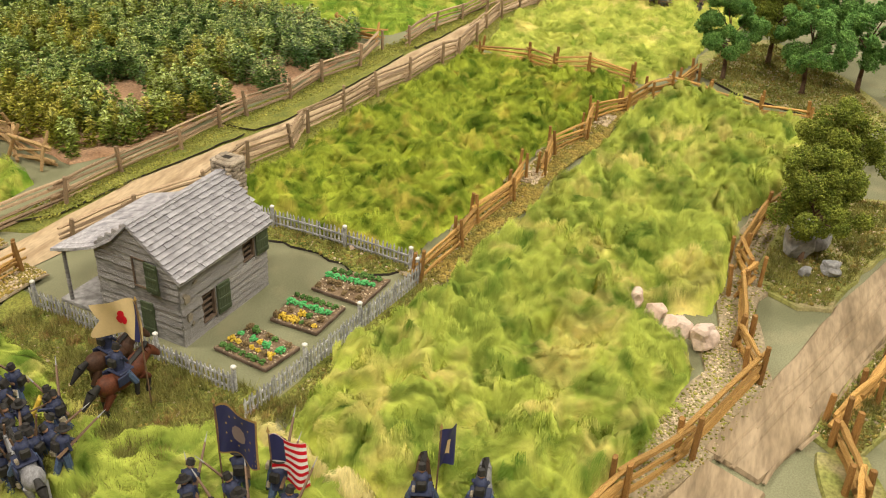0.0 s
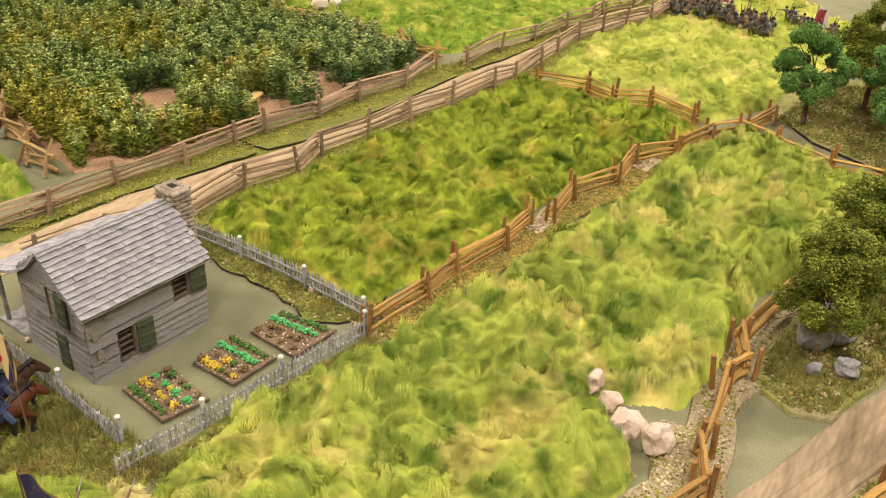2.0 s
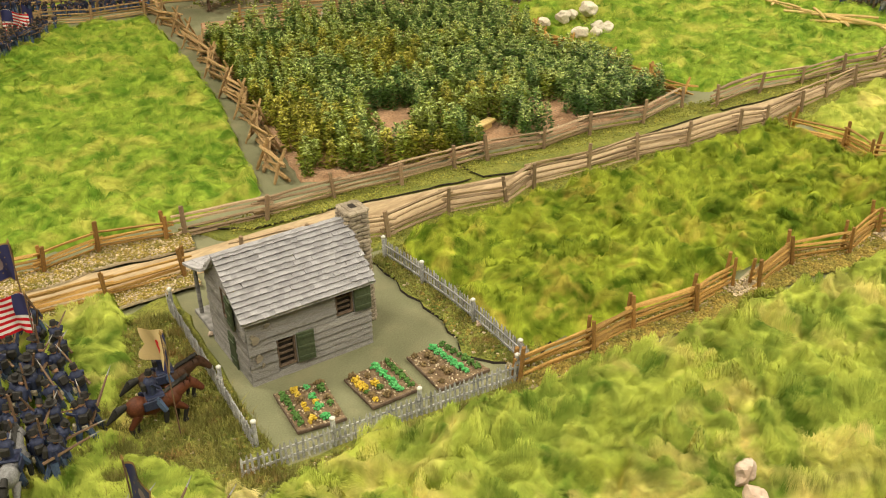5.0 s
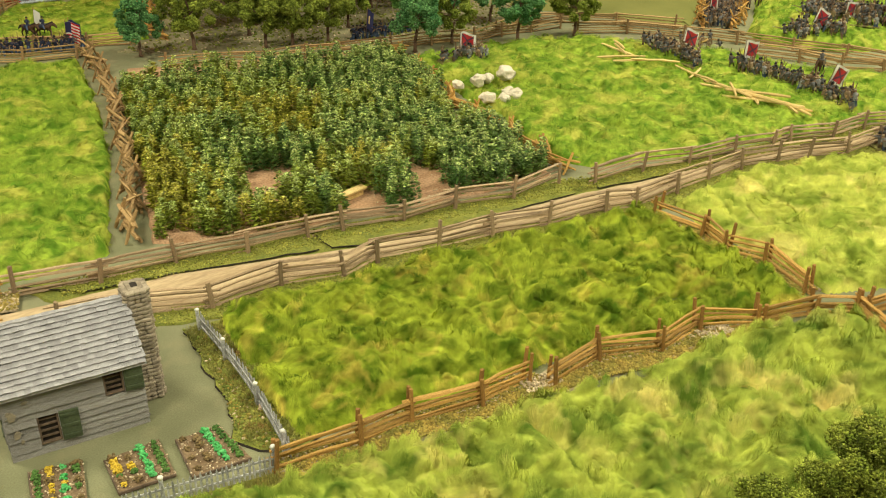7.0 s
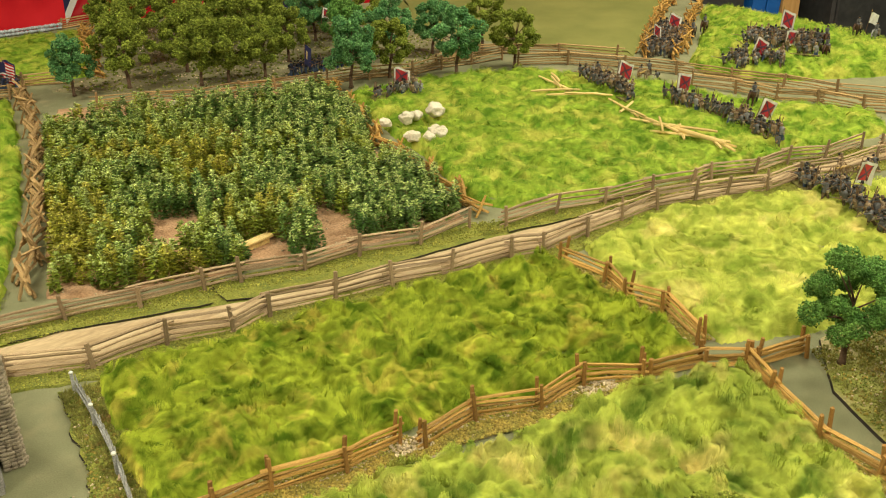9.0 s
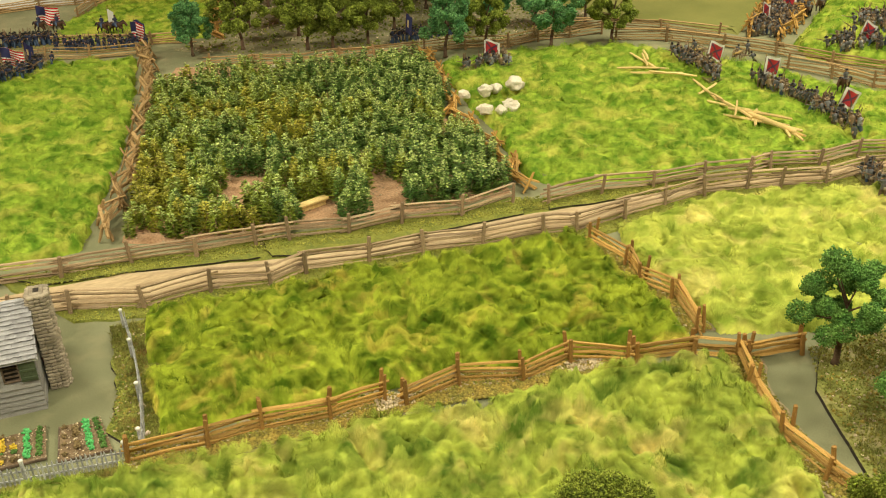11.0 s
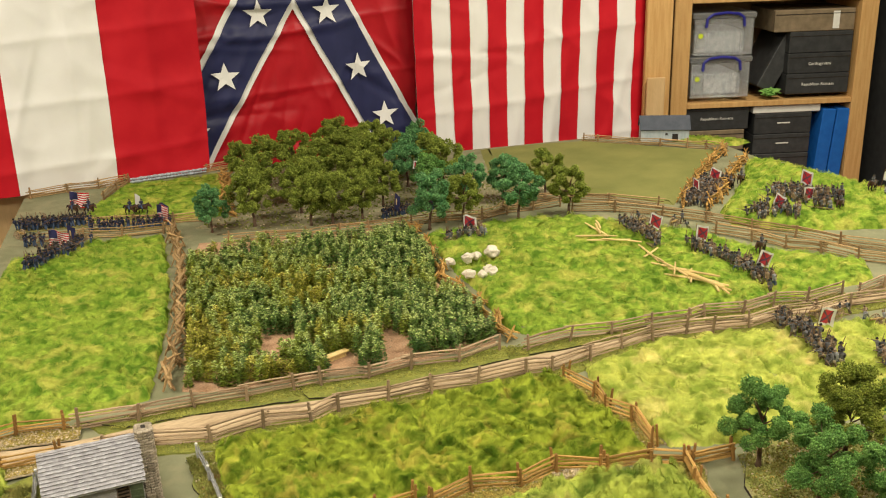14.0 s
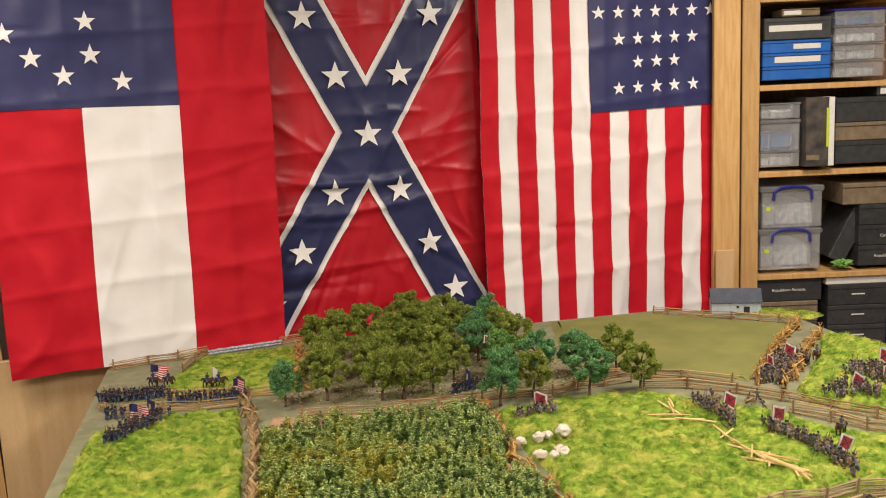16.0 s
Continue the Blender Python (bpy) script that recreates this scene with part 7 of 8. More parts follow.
def cannon(x, y, rot, z=0.006):
    o = thing("toy_cannon", pose(x, y, z, 0, 0, rot), "small painted toy field gun on spoked wheels", "cannon", "toy field guns")
    for sy in (-1, 1):
        wl = Geo()
        for i in range(16):
            a0, a1 = i * math.tau / 16, (i + 1) * math.tau / 16
            wl.tube((math.cos(a0) * 0.0105, sy * 0.009, 0.0105 + math.sin(a0) * 0.0105), (math.cos(a1) * 0.0105, sy * 0.009, 0.0105 + math.sin(a1) * 0.0105), 0.0011, n=5, cap=False)
        for i in range(12):
            a0 = i * math.tau / 12
            wl.tube((0, sy * 0.009, 0.0105), (math.cos(a0) * 0.0105, sy * 0.009, 0.0105 + math.sin(a0) * 0.0105), 0.0006, n=4)
        wl.tube((0, sy * 0.0075, 0.0105), (0, sy * 0.0108, 0.0105), 0.002, n=8)
        wl.ob("wheel", M["post_grey"], o)
    Geo().tube((0, -0.009, 0.0105), (0, 0.009, 0.0105), 0.0012, n=6).ob("axle", M["black"], o)
    Geo().lathe([(0.0026, -0.010), (0.0030, -0.008), (0.0026, 0.0), (0.0019, 0.014), (0.0024, 0.017), (0.0012, 0.0172)], 10, (0.0, 0, 0.0145), axis="X").ob("barrel", M["brass"], o, "dull bronze barrel")
    Geo().tube((0.001, 0, 0.0115), (-0.030, 0, 0.0015), 0.0018, 0.0015, 6).ob("trail", M["post_grey"], o)
    return o


# the grey side
unit((2.06, 0.985), (2.02, 0.825), 3, "grey", 190, "grey line by the broken fence", seed=1, k=1.12)
small_flag(2.055, 0.90, -20, "red", seed=1)
cannon(2.13, 0.99, 170), cannon(2.18, 0.93, 190)
r = random.Random(5)
for x, y in ((2.15, 1.03), (2.17, 0.985), (2.13, 0.945), (2.20, 0.96), (2.2, 0.90), (2.23, 0.955)):
    soldier(x, y, 190, "grey", r, "gun crew")
unit((2.085, 0.785), (2.075, 0.645), 3, "grey", 185, "grey line in the meadow", seed=2, k=1.12)
small_flag(2.085, 0.765, -20, "red", (0.036, 0.037), seed=2)
unit((2.07, 0.62), (2.04, 0.50), 3, "grey", 185, "grey line in the meadow", seed=3, k=1.12)
small_flag(2.065, 0.57, -30, "red", seed=3)
rider(2.185, 0.655, 195, "grey", "brownhorse")
unit((1.925, 0.375), (1.835, 0.175), 3, "grey", 165, "grey column beyond the pale meadow", seed=4, z=0.009, k=1.18)
small_flag(1.925, 0.29, -20, "red", (0.036, 0.037), seed=4, z=0.009)
cannon(2.03, 0.325, 160, 0.008), cannon(2.06, 0.255, 160, 0.008), cannon(2.0, 0.345, 160, 0.008)
for x, y in ((2.08, 0.33), (2.09, 0.30), (2.07, 0.29), (2.06, 0.345), (2.10, 0.26), (2.03, 0.37), (1.83, 0.125), (1.85, 0.12), (2.09, 0.23)):
    soldier(x, y, 160, "grey", r, "gun crew", z=0.008)
unit((1.94, 0.165), (1.90, 0.065), 2, "grey", 165, "grey reserve line", seed=6, z=0.008)
small_flag(1.90, 0.12, -20, "red", (0.036, 0.037), seed=5, z=0.008)
unit((2.345, 1.058), (2.388, 1.012), 19, "grey", 215, "grey column in the lane", far=True, seed=7, row_gap=0.0145, gap=0.0105, tray=False, z=0.001)
small_flag(2.52, 1.16, -20, "red", seed=6), small_flag(2.41, 1.10, -60, "red", (0.018, 0.03), seed=7)
unit((2.365, 0.845), (2.43, 0.765), 4, "grey", 200, "grey line on the knoll", far=True, seed=8, z=0.016)
unit((2.47, 0.885), (2.54, 0.755), 7, "grey", 200, "grey line on the knoll", far=True, seed=9, z=0.018)
small_flag(2.41, 0.83, -50, "red", (0.03, 0.036), seed=8, z=0.016), small_flag(2.54, 0.85, -60, "red", (0.03, 0.04), 0.085, 0.018, seed=9), small_flag(2.51, 0.81, -20, "red", seed=10, z=0.012, pole=0.05)
rider(2.575, 0.745, 200, "grey", "brownhorse", 0.018), rider(2.60, 0.765, 210, "grey", "brownhorse", 0.018), rider(2.555, 1.10, 200, "grey", "brownhorse", 0.008), rider(2.58, 1.085, 200, "grey", "brownhorse", 0.008)
rider(2.72, 0.76, 190, "grey", "brownhorse", 0.018), rider(2.75, 0.73, 190, "grey", "greyhorse", 0.018)
small_flag(2.745, 0.755, -40, "white", (0.02, 0.025), seed=11, z=0.018)
unit((1.645, 1.165), (1.735, 1.150), 3, "grey", 250, "grey line at the corn corner", seed=10, z=0.007, k=1.12)
small_flag(1.70, 1.185, -20, "red", seed=12, z=0.007)

# the blue side
unit((1.60, 1.44), (1.755, 1.44), 2, "blue", 270, "blue line in the wood", far=True, seed=11, z=0.005)
small_flag(1.635, 1.44, -20, "blue", (0.016, 0.045), 0.07, 0.005)
small_flag(1.79, 1.63, -20, "red", (0.03, 0.024), 0.10), small_flag(1.83, 1.93, -20, "red", (0.035, 0.045), 0.12)
unit((0.735, 1.54), (0.875, 1.672), 4, "blue", -45, "blue line in the meadow", far=True, seed=12)
small_flag(0.785, 1.665, -15, "stripes", (0.05, 0.04), seed=13), small_flag(0.835, 1.705, -15, "blue", (0.02, 0.045), seed=14)
unit((0.76, 1.92), (0.92, 1.865), 4, "blue", -60, "blue line behind the fence", far=True, seed=13, z=0.003)
unit((0.92, 1.80), (1.10, 1.725), 2, "blue", -60, "blue line at the fence", far=True, seed=14, z=0.003)
unit((0.74, 1.78), (0.78, 1.76), 2, "blue", -60, "blue skirmishers", far=True, seed=15, z=0.003, tray=False)
small_flag(0.90, 2.04, -15, "stripes", (0.055, 0.045), seed=15)
rider(0.90, 1.99, -60, "blue", "brownhorse", 0.003), rider(0.94, 1.97, -60, "blue", "brownhorse", 0.003)
rider(1.03, 1.86, -60, "blue", "brownhorse"), rider(1.06, 1.85, -40, "blue", "brownhorse")
small_flag(1.045, 1.87, -15, "white", (0.014, 0.04), seed=16)
small_flag(1.075, 1.755, -15, "stripes", (0.03, 0.045), seed=17), small_flag(1.085, 1.765, -15, "blue", (0.025, 0.045), seed=18)
cannon(0.74, 1.86, -60, 0.001)

# the blue command and column near the house
rider(0.500, 0.413, -10, "blue", "bay", 0.003, 1.35), rider(0.522, 0.44, -16, "blue", "brownhorse", 0.003, 1.3)
small_flag(0.509, 0.396, 83, "cream", (0.046, 0.036), 0.100, 0.008, tilt=0.0, seed=3)
unit((0.385, 0.625), (0.47, 0.605), 9, "blue", 85, "blue column marching past the house", gap=0.017, row_gap=0.0225, seed=16, k=1.42, tray=False)
rider(0.384, 0.404, 60, "blue", "greyhorse", 0.012, 1.3)
o = Geo().box((0, 0, 0), (0.012, 0.003, 0.016), bevel=0.0008).ob("paper_marker", M["yellow"], None, at=pose(0.448, 0.452, 0.030, 30, 20, 40))
tagged(o, "small yellow and black paper marker on a figure", "marker")
unit((0.412, 0.293), (0.447, 0.255), 3, "blue", 55, "blue colour party", gap=0.015, row_gap=0.017, seed=17, k=1.42, stance="charge", tray=False)
small_flag(0.426, 0.277, -75, "navy", (0.030, 0.040), 0.090, 0.012, tilt=0.0, seed=19), small_flag(0.437, 0.243, -70, "stripes", (0.026, 0.036), 0.060, 0.012, tilt=-6.0, seed=20)
small_flag(0.452, 0.545, 120, "stripes", (0.040, 0.036), 0.078, 0.008, tilt=4.0, seed=22), small_flag(0.466, 0.612, 120, "navy", (0.034, 0.036), 0.095, 0.008, tilt=2.0, seed=23)
rider(0.466, 0.147, 18, "blue", "brownhorse", 0.010, 1.3), rider(0.474, 0.108, 10, "blue", "greyhorse", 0.010, 1.3)
small_flag(0.473, 0.140, -20, "blue", (0.022, 0.032), 0.078, 0.012, tilt=2.0, seed=21)
# the head of the column, crowded past the grey horse
r = random.Random(21)
CROWD = [(0.376 + 0.019 * i + 0.004 * j, 0.462 - 0.021 * j - 0.007 * i) for i in range(3) for j in range(4 - (i > 1))]
grass_tufts([(0.37, 0.34), (0.455, 0.34), (0.475, 0.40), (0.475, 0.47), (0.40, 0.49)], 600, 0.012, M["tuft"], "brown trampled grass under the column", 0.010, 12)
for x, y in CROWD:
    soldier(x + r.uniform(-0.004, 0.004), y + r.uniform(-0.004, 0.004), 35, "blue", r, "blue column marching past the house", r.choice(("charge", "march", "fire")), k=1.4)


# ---- large cloth flags hung at the back of the room ----
def hung(name, ax, ay, bx, by, ztop, zbot, label, seed, amp=0.012, crease=1.0, drift=0.0):
    o = thing(name, pose((ax + bx) / 2, (ay + by) / 2, zbot), label, "flag", "wall flags")
    L = math.hypot(bx - ax, by - ay)
    nx, ny = (by - ay) / L, -(bx - ax) / L
    ox, oy = (ax + bx) / 2, (ay + by) / 2
    r = random.Random(int(seed * 7))
    folds = []
    for k in range(46 if crease > 3 else 9):
        cu, cv = r.uniform(0.05, 0.95), r.uniform(0.05, 0.98)
        ca = math.atan2((cv - 0.62) * (ztop - zbot), (cu - 0.5) * L) + r.uniform(-0.35, 0.35) if k % 3 else r.uniform(-0.2, 0.2)
        folds.append((cu, cv, ca, r.uniform(0.10, 0.34), r.uniform(0.004, 0.010) * r.choice((1, 1, -1)) * (1.0 if crease > 3 else 0.7), r.uniform(0.016, 0.040)))

    def Q(u, v, d):
        w = amp * (math.sin(9.0 * u + 1.3 * v + seed) * 0.6 + 0.7 * noise.noise((u * 4 + seed, v * 1.6, 0.5)) * (0.5 + v) + 0.45 * noise.noise((u * 9, v * 7, seed)))
        w += min(crease, 1.0) * 0.006 * (1 - abs(2 * noise.noise((u * 4 + 2.0 * v + seed, v * 5 - 3 * u, 3.3)))) ** 3 * (0.3 + v)
        w += 0.0050 * (abs(((v * 7.3 + 0.3 * u) % 1) - 0.5) * 2) ** 6 + 0.0045 * (abs(((u * 4.1) % 1) - 0.5) * 2) ** 6
        w += 0.0035 * noise.noise((u * 13 + 4 * v, v * 11 - 2 * u, seed + 5)) + 0.006 * max(0.0, 1 - 7 * abs(noise.noise((u * 3 + 1.7 * v, v * 3.4 - u, seed + 2.2)))) * (0.3 + 0.7 * v)
        for cu, cv, ca, half, high, wide in folds:
            pu, pv = (u - cu) * L, (v - cv) * (ztop - zbot)
            across, run = pu * math.sin(ca) - pv * math.cos(ca), pu * math.cos(ca) + pv * math.sin(ca)
            if abs(across) < wide and abs(run) < half:
                w += high * (1 - abs(across) / wide) ** 1.6 * (1 - (run / half) ** 2)
        e = 0.010 * noise.noise((v * 3.0, seed, 7.7)) * (2 * u - 1)
        t = u + e + drift * v
        return (ax - ox + (bx - ax) * t + nx * (w + d), ay - oy + (by - ay) * t + ny * (w + d), ztop - zbot - v * (ztop - zbot) + 0.004 * math.sin(5 * u + seed))

    def patch(nm, region, material, d, nu, nv):
        pts = [Q(*region(i / nu, j / nv), d) for j in range(nv + 1) for i in range(nu + 1)]
        fc = [(j * (nu + 1) + i, (j + 1) * (nu + 1) + i, (j + 1) * (nu + 1) + i + 1, j * (nu + 1) + i + 1) for j in range(nv) for i in range(nu)]
        return Geo().add(pts, fc).ob(nm, material, o, smooth=True)

    rect = lambda a, b, c, e: (lambda u, v: (a + (b - a) * u, c + (e - c) * v))

    def star(u, v, size, d=0.0065, turn=0.0):
        ru, rv = size / L, size / (ztop - zbot)
        rim = []
        for k in range(10):
            a, q = turn + k * math.pi / 5, 1.0 if k % 2 == 0 else 0.40
            rim.append((u + math.sin(a) * ru * q, v - math.cos(a) * rv * q))
        g, n, seen = Geo(), 5, {}
        for k in range(10):
            p, q = rim[k], rim[(k + 1) % 10]
            idx = {}
            for i in range(n + 1):
                for j in range(n + 1 - i):
                    s, t = i / n, j / n
                    c = (round(u + (p[0] - u) * s + (q[0] - u) * t, 7), round(v + (p[1] - v) * s + (q[1] - v) * t, 7))
                    if c not in seen:
                        seen[c] = len(g.v)
                        g.v.append(Q(*c, d))
                    idx[i, j] = seen[c]
            fc = [(idx[i, j], idx[i, j + 1], idx[i + 1, j]) for i in range(n) for j in range(n - i)] + [(idx[i + 1, j], idx[i, j + 1], idx[i + 1, j + 1]) for i in range(n) for j in range(n - i - 1)]
            g.f.extend(fc)
            g.m.extend([0] * len(fc))
        g.ob("star", M["flag_white"], o)

    return o, patch, rect, star, L, ztop - zbot


f1, patch, rect, star, L, H = hung("hung_flag", 0.562, 2.315, 1.493, 2.255, 1.40, 0.0, "large red flag with a white bar and starred blue corner", 1.0, 0.019, crease=0.5, drift=-0.028)
patch("cloth", rect(0, 0.905, 0, 1), M["flag_red"], 0.0, 90, 150)
patch("bar", rect(0.2835, 0.59, 0.42, 1), M["flag_white"], 0.003, 36, 90)
patch("corner", rect(0, 0.59, 0, 0.42), M["flag_blue"], 0.003, 60, 66)
for u, v in ((0.03, 0.187), (0.074, 0.263), (0.158, 0.314), (0.263, 0.352), (0.358, 0.308), (0.347, 0.238), (0.463, 0.365), (0.16, 0.13), (0.30, 0.12)):
    star(u * 0.9, v, 0.033)

f2, patch, rect, star, L, H = hung("hung_flag", 1.31, 2.335, 2.145, 2.225, 1.43, -0.06, "large red flag with a starred blue cross edged white", 2.0, 0.011, 3.2)
M["satin_red"] = mat("crimson_satin", (0.42, 0.006, 0.016), (0.50, 0.010, 0.022), 12, 0.42, 0.12, 700, 0.06, spec=0.38)
M["satin_blue"] = mat("navy_satin", (0.022, 0.026, 0.085), (0.03, 0.034, 0.11), 12, 0.42, 0.12, 700, 0.06, spec=0.38)
patch("cloth", rect(0, 1, 0, 1), M["satin_red"], 0.0, 150, 240)
clip = lambda q: min(1.0, max(0.0, q))


def arm(c0, c1, wide):
    du, dv = (c1[0] - c0[0]) * L, (c1[1] - c0[1]) * H
    k = math.hypot(du, dv)
    px, py = -dv / k * wide / L, du / k * wide / H
    return lambda u, v: (clip(c0[0] + (c1[0] - c0[0]) * (u * 1.2 - 0.1) + px * (v - 0.5)), clip(c0[1] + (c1[1] - c0[1]) * (u * 1.2 - 0.1) + py * (v - 0.5)))


CR = (((0.045, 0.0), (0.955, 1.0)), ((1.045, 0.0), (-0.060, 1.0)))
for c0, c1 in CR:
    patch("cross_edge", arm(c0, c1, 0.188), M["flag_white"], 0.006, 220, 14)
for i, (c0, c1) in enumerate(CR):
    patch("cross", arm(c0, c1, 0.150), M["satin_blue"], 0.0105 + 0.0015 * i, 220, 14)
star(0.497, 0.5, 0.05, 0.021)
for c0, c1 in CR:
    for t in (0.11, 0.235, 0.367, 0.632, 0.765, 0.885):
        star(c0[0] + (c1[0] - c0[0]) * t, c0[1] + (c1[1] - c0[1]) * t, 0.05, 0.021)

f3, patch, rect, star, L, H = hung("hung_flag", 2.115, 2.166, 3.085, 2.039, 1.33, -0.17, "large red and white striped flag with starred blue corner", 3.0)
patch("cloth", rect(0, 1, 0, 1), M["flag_white"], 0.0, 91, 150)
edge = lambda k: 0.432 * k / 6 if k < 6 else 0.432 + 0.568 * (k - 6) / 7
for k in range(7):
    patch("stripe", rect(edge(k * 2), edge(k * 2 + 1), 0, 1), M["flag_red"], 0.003, 8, 150)
patch("corner", rect(0.432, 1, 0, 0.41), M["flag_blue"], 0.006, 50, 64)
for n, v in ((5, 0.356), (3, 0.295), (5, 0.239), (7, 0.175), (5, 0.115)):
    for k in range(n):
        star(0.715 + (k - (n - 1) / 2) * 0.082, v, 0.026, 0.009)
rail_top = Geo().tube((0.4, 2.37, 1.47), (3.05, 2.12, 1.44), 0.012, n=10).ob("curtain_rail", M["brownwood"])
tagged(rail_top, "wooden rail that carries the hung flags", "rail", "", "structure")

# ---- panels and planks behind the table ----
o = Geo().box((0, 0, 0), (0.72, 0.02, 0.80), bevel=0.003).ob("plywood_panel", M["panel"], None, at=pose(0.84, 2.385, -0.35, 0, 0, -1))
tagged(o, "large upright sheet of plain orange-brown plywood", "panel")
r = random.Random(4)
for i in range(5):
    o = Geo().box((0, 0, 0.55), (0.024, 0.05, 1.1), bevel=0.002).ob("wood_plank", M["brownwood"] if i % 2 else M["pine"], None, at=pose(0.42 + i * 0.027, 2.42 + r.uniform(-0.01, 0.01), FLOOR_Z, 0, r.uniform(-1.5, 1.5) - 1, 0))
    tagged(o, "long wooden plank stood on end by the wall", "plank", "stacked planks")
o = Geo().box((0, 0, 0.9), (0.32, 0.3, 1.8), bevel=0.004).ob("dark_cupboard", M["brownwood"], None, at=pose(0.30, 2.66, FLOOR_Z))
tagged(o, "tall dark brown wooden cupboard by the wall", "cupboard")

# ---- shelves with storage boxes ----
M["boxfile"] = mat("black_box_file", (0.032, 0.034, 0.036), (0.050, 0.052, 0.054), 40, 0.45, 0.15, 400, 0.15, rand=0.2, spec=0.5)
M["boxtan"] = mat("worn_brown_box", (0.17, 0.13, 0.08), (0.25, 0.19, 0.12), 30, 0.6, 0.15, 400, 0.15)
M["boxblue"] = mat("blue_box_file", (0.01, 0.11, 0.45), (0.015, 0.14, 0.52), 30, 0.4, 0.1, 400, 0.06, spec=0.5)
M["paper"] = mat("white_label", (0.70, 0.69, 0.64), (0.76, 0.75, 0.70), 60, 0.8, 0.05, 400, 0.05)
M["bluehandle"] = mat("blue_plastic", (0.02, 0.02, 0.22), (0.025, 0.025, 0.26), 60, 0.35, 0.05, 300, 0.04, spec=0.5)
M["kit"] = mat("dark_kit_box", (0.03, 0.03, 0.035), (0.12, 0.10, 0.08), 18, 0.35, 0.05, 200, 0.1, spec=0.5)
M["clutter"] = mat("packed_figures", (0.42, 0.45, 0.48), (0.78, 0.79, 0.78), 45, 0.8, 0.4, 250, 0.35)
M["clutter_blue"] = mat("blue_packing", (0.01, 0.06, 0.22), (0.03, 0.16, 0.40), 25, 0.7, 0.2, 250, 0.2)
plastic = bpy.data.materials.new("clear_plastic")
plastic.use_nodes = True
pb = plastic.node_tree.nodes["Principled BSDF"]
pb.inputs["Base Color"].default_value = (0.96, 0.98, 1.0, 1)
pb.inputs["Transmission Weight"].default_value, pb.inputs["Roughness"].default_value, pb.inputs["IOR"].default_value = 0.85, 0.10, 1.15
M["clear"] = plastic

SA = math.radians(-26.5)
S0 = Vector((3.262, 2.005, 0.0))
K = 0.00226


def sx(px):
    return (px - 1340) * K


def sz(py):
    return 0.452 + (298 - py) * 0.00222


def spot(x, d, z):
    return S0 + Vector((math.cos(SA) * x - math.sin(SA) * d, math.sin(SA) * x + math.cos(SA) * d, z))


def at_shelf(x, d, z, rz=0.0, ry=0.0):
    return Matrix.Translation(spot(x, d, z)) @ Matrix.Rotation(SA + rz, 4, "Z") @ Matrix.Rotation(ry, 4, "Y")


shelf = thing("shelf_unit", at_shelf(0, 0, FLOOR_Z), "tall open pine shelf unit full of storage boxes", "shelves")
BW, BD = 0.68, 0.32
for x0, x1 in ((-0.068, 0.0), (BW, BW + 0.07)):
    Geo().box(((x0 + x1) / 2, BD / 2, 1.2), (x1 - x0, BD, 2.4), bevel=0.003).ob("side_panel", M["pine"], shelf)
for y in (-140, 0, 151, 303, 489, 680):
    Geo().box((BW / 2, BD / 2, sz(y) - FLOOR_Z - 0.011), (BW - 0.002, BD - 0.01, 0.022), bevel=0.002).ob("shelf_board", M["pine"], shelf)
Geo().box((BW / 2, BD + 0.006, 1.2), (BW + 0.13, 0.008, 2.4)).ob("back_panel", M["brownwood"], shelf)
o = Geo().box((0, 0, 0), (0.10, 0.03, 2.4), bevel=0.003).ob("wood_post", M["pine"], None, at=at_shelf(-0.160, -0.10, 0.45))
tagged(o, "pale upright pine post beside the striped flag", "post")
o = Geo().box((0, 0, 0), (0.07, 0.012, 0.20), bevel=0.002).ob("wood_offcut", M["panel"], None, at=at_shelf(-0.172, -0.135, sz(473)))
tagged(o, "small plywood offcut leaning on the shelf side", "board")


def box_file(x0, x1, y0, y1, material=None, label="black cardboard box file lying on a shelf", text="", d0=0.02, depth=0.26, stripe=None):
    w, h = sx(x1) - sx(x0), (y1 - y0) * 0.00222 * 0.985
    o = thing("box_file", at_shelf((sx(x0) + sx(x1)) / 2, d0, sz(y1)), label, "box", "storage boxes")
    Geo().box((0, depth / 2, h / 2), (w * 0.985, depth, h), bevel=0.003).ob("body", material or M["boxfile"], o)
    Geo().box((0, -0.0012, h * 0.80), (w * 0.98, 0.0022, 0.0022)).ob("lid_seam", M["dark"], o)
    if stripe:
        a, b, c, e = stripe
        Geo().box((w * (a + b - 1) / 2, -0.0012, h * (c + e) / 2), (w * (b - a), 0.0016, h * (e - c))).ob("label", M["paper"], o, "white paper label")
    if text:
        cv = bpy.data.curves.new("lettering", "FONT")
        cv.body, cv.size, cv.align_x, cv.extrude = text, 0.017, "CENTER", 0.0003
        cv.materials.append(M["paper"])
        put("lettering", cv, o, pose(0, -0.003, h * 0.42, 90, 0, 0), "white printed lettering")
    return o


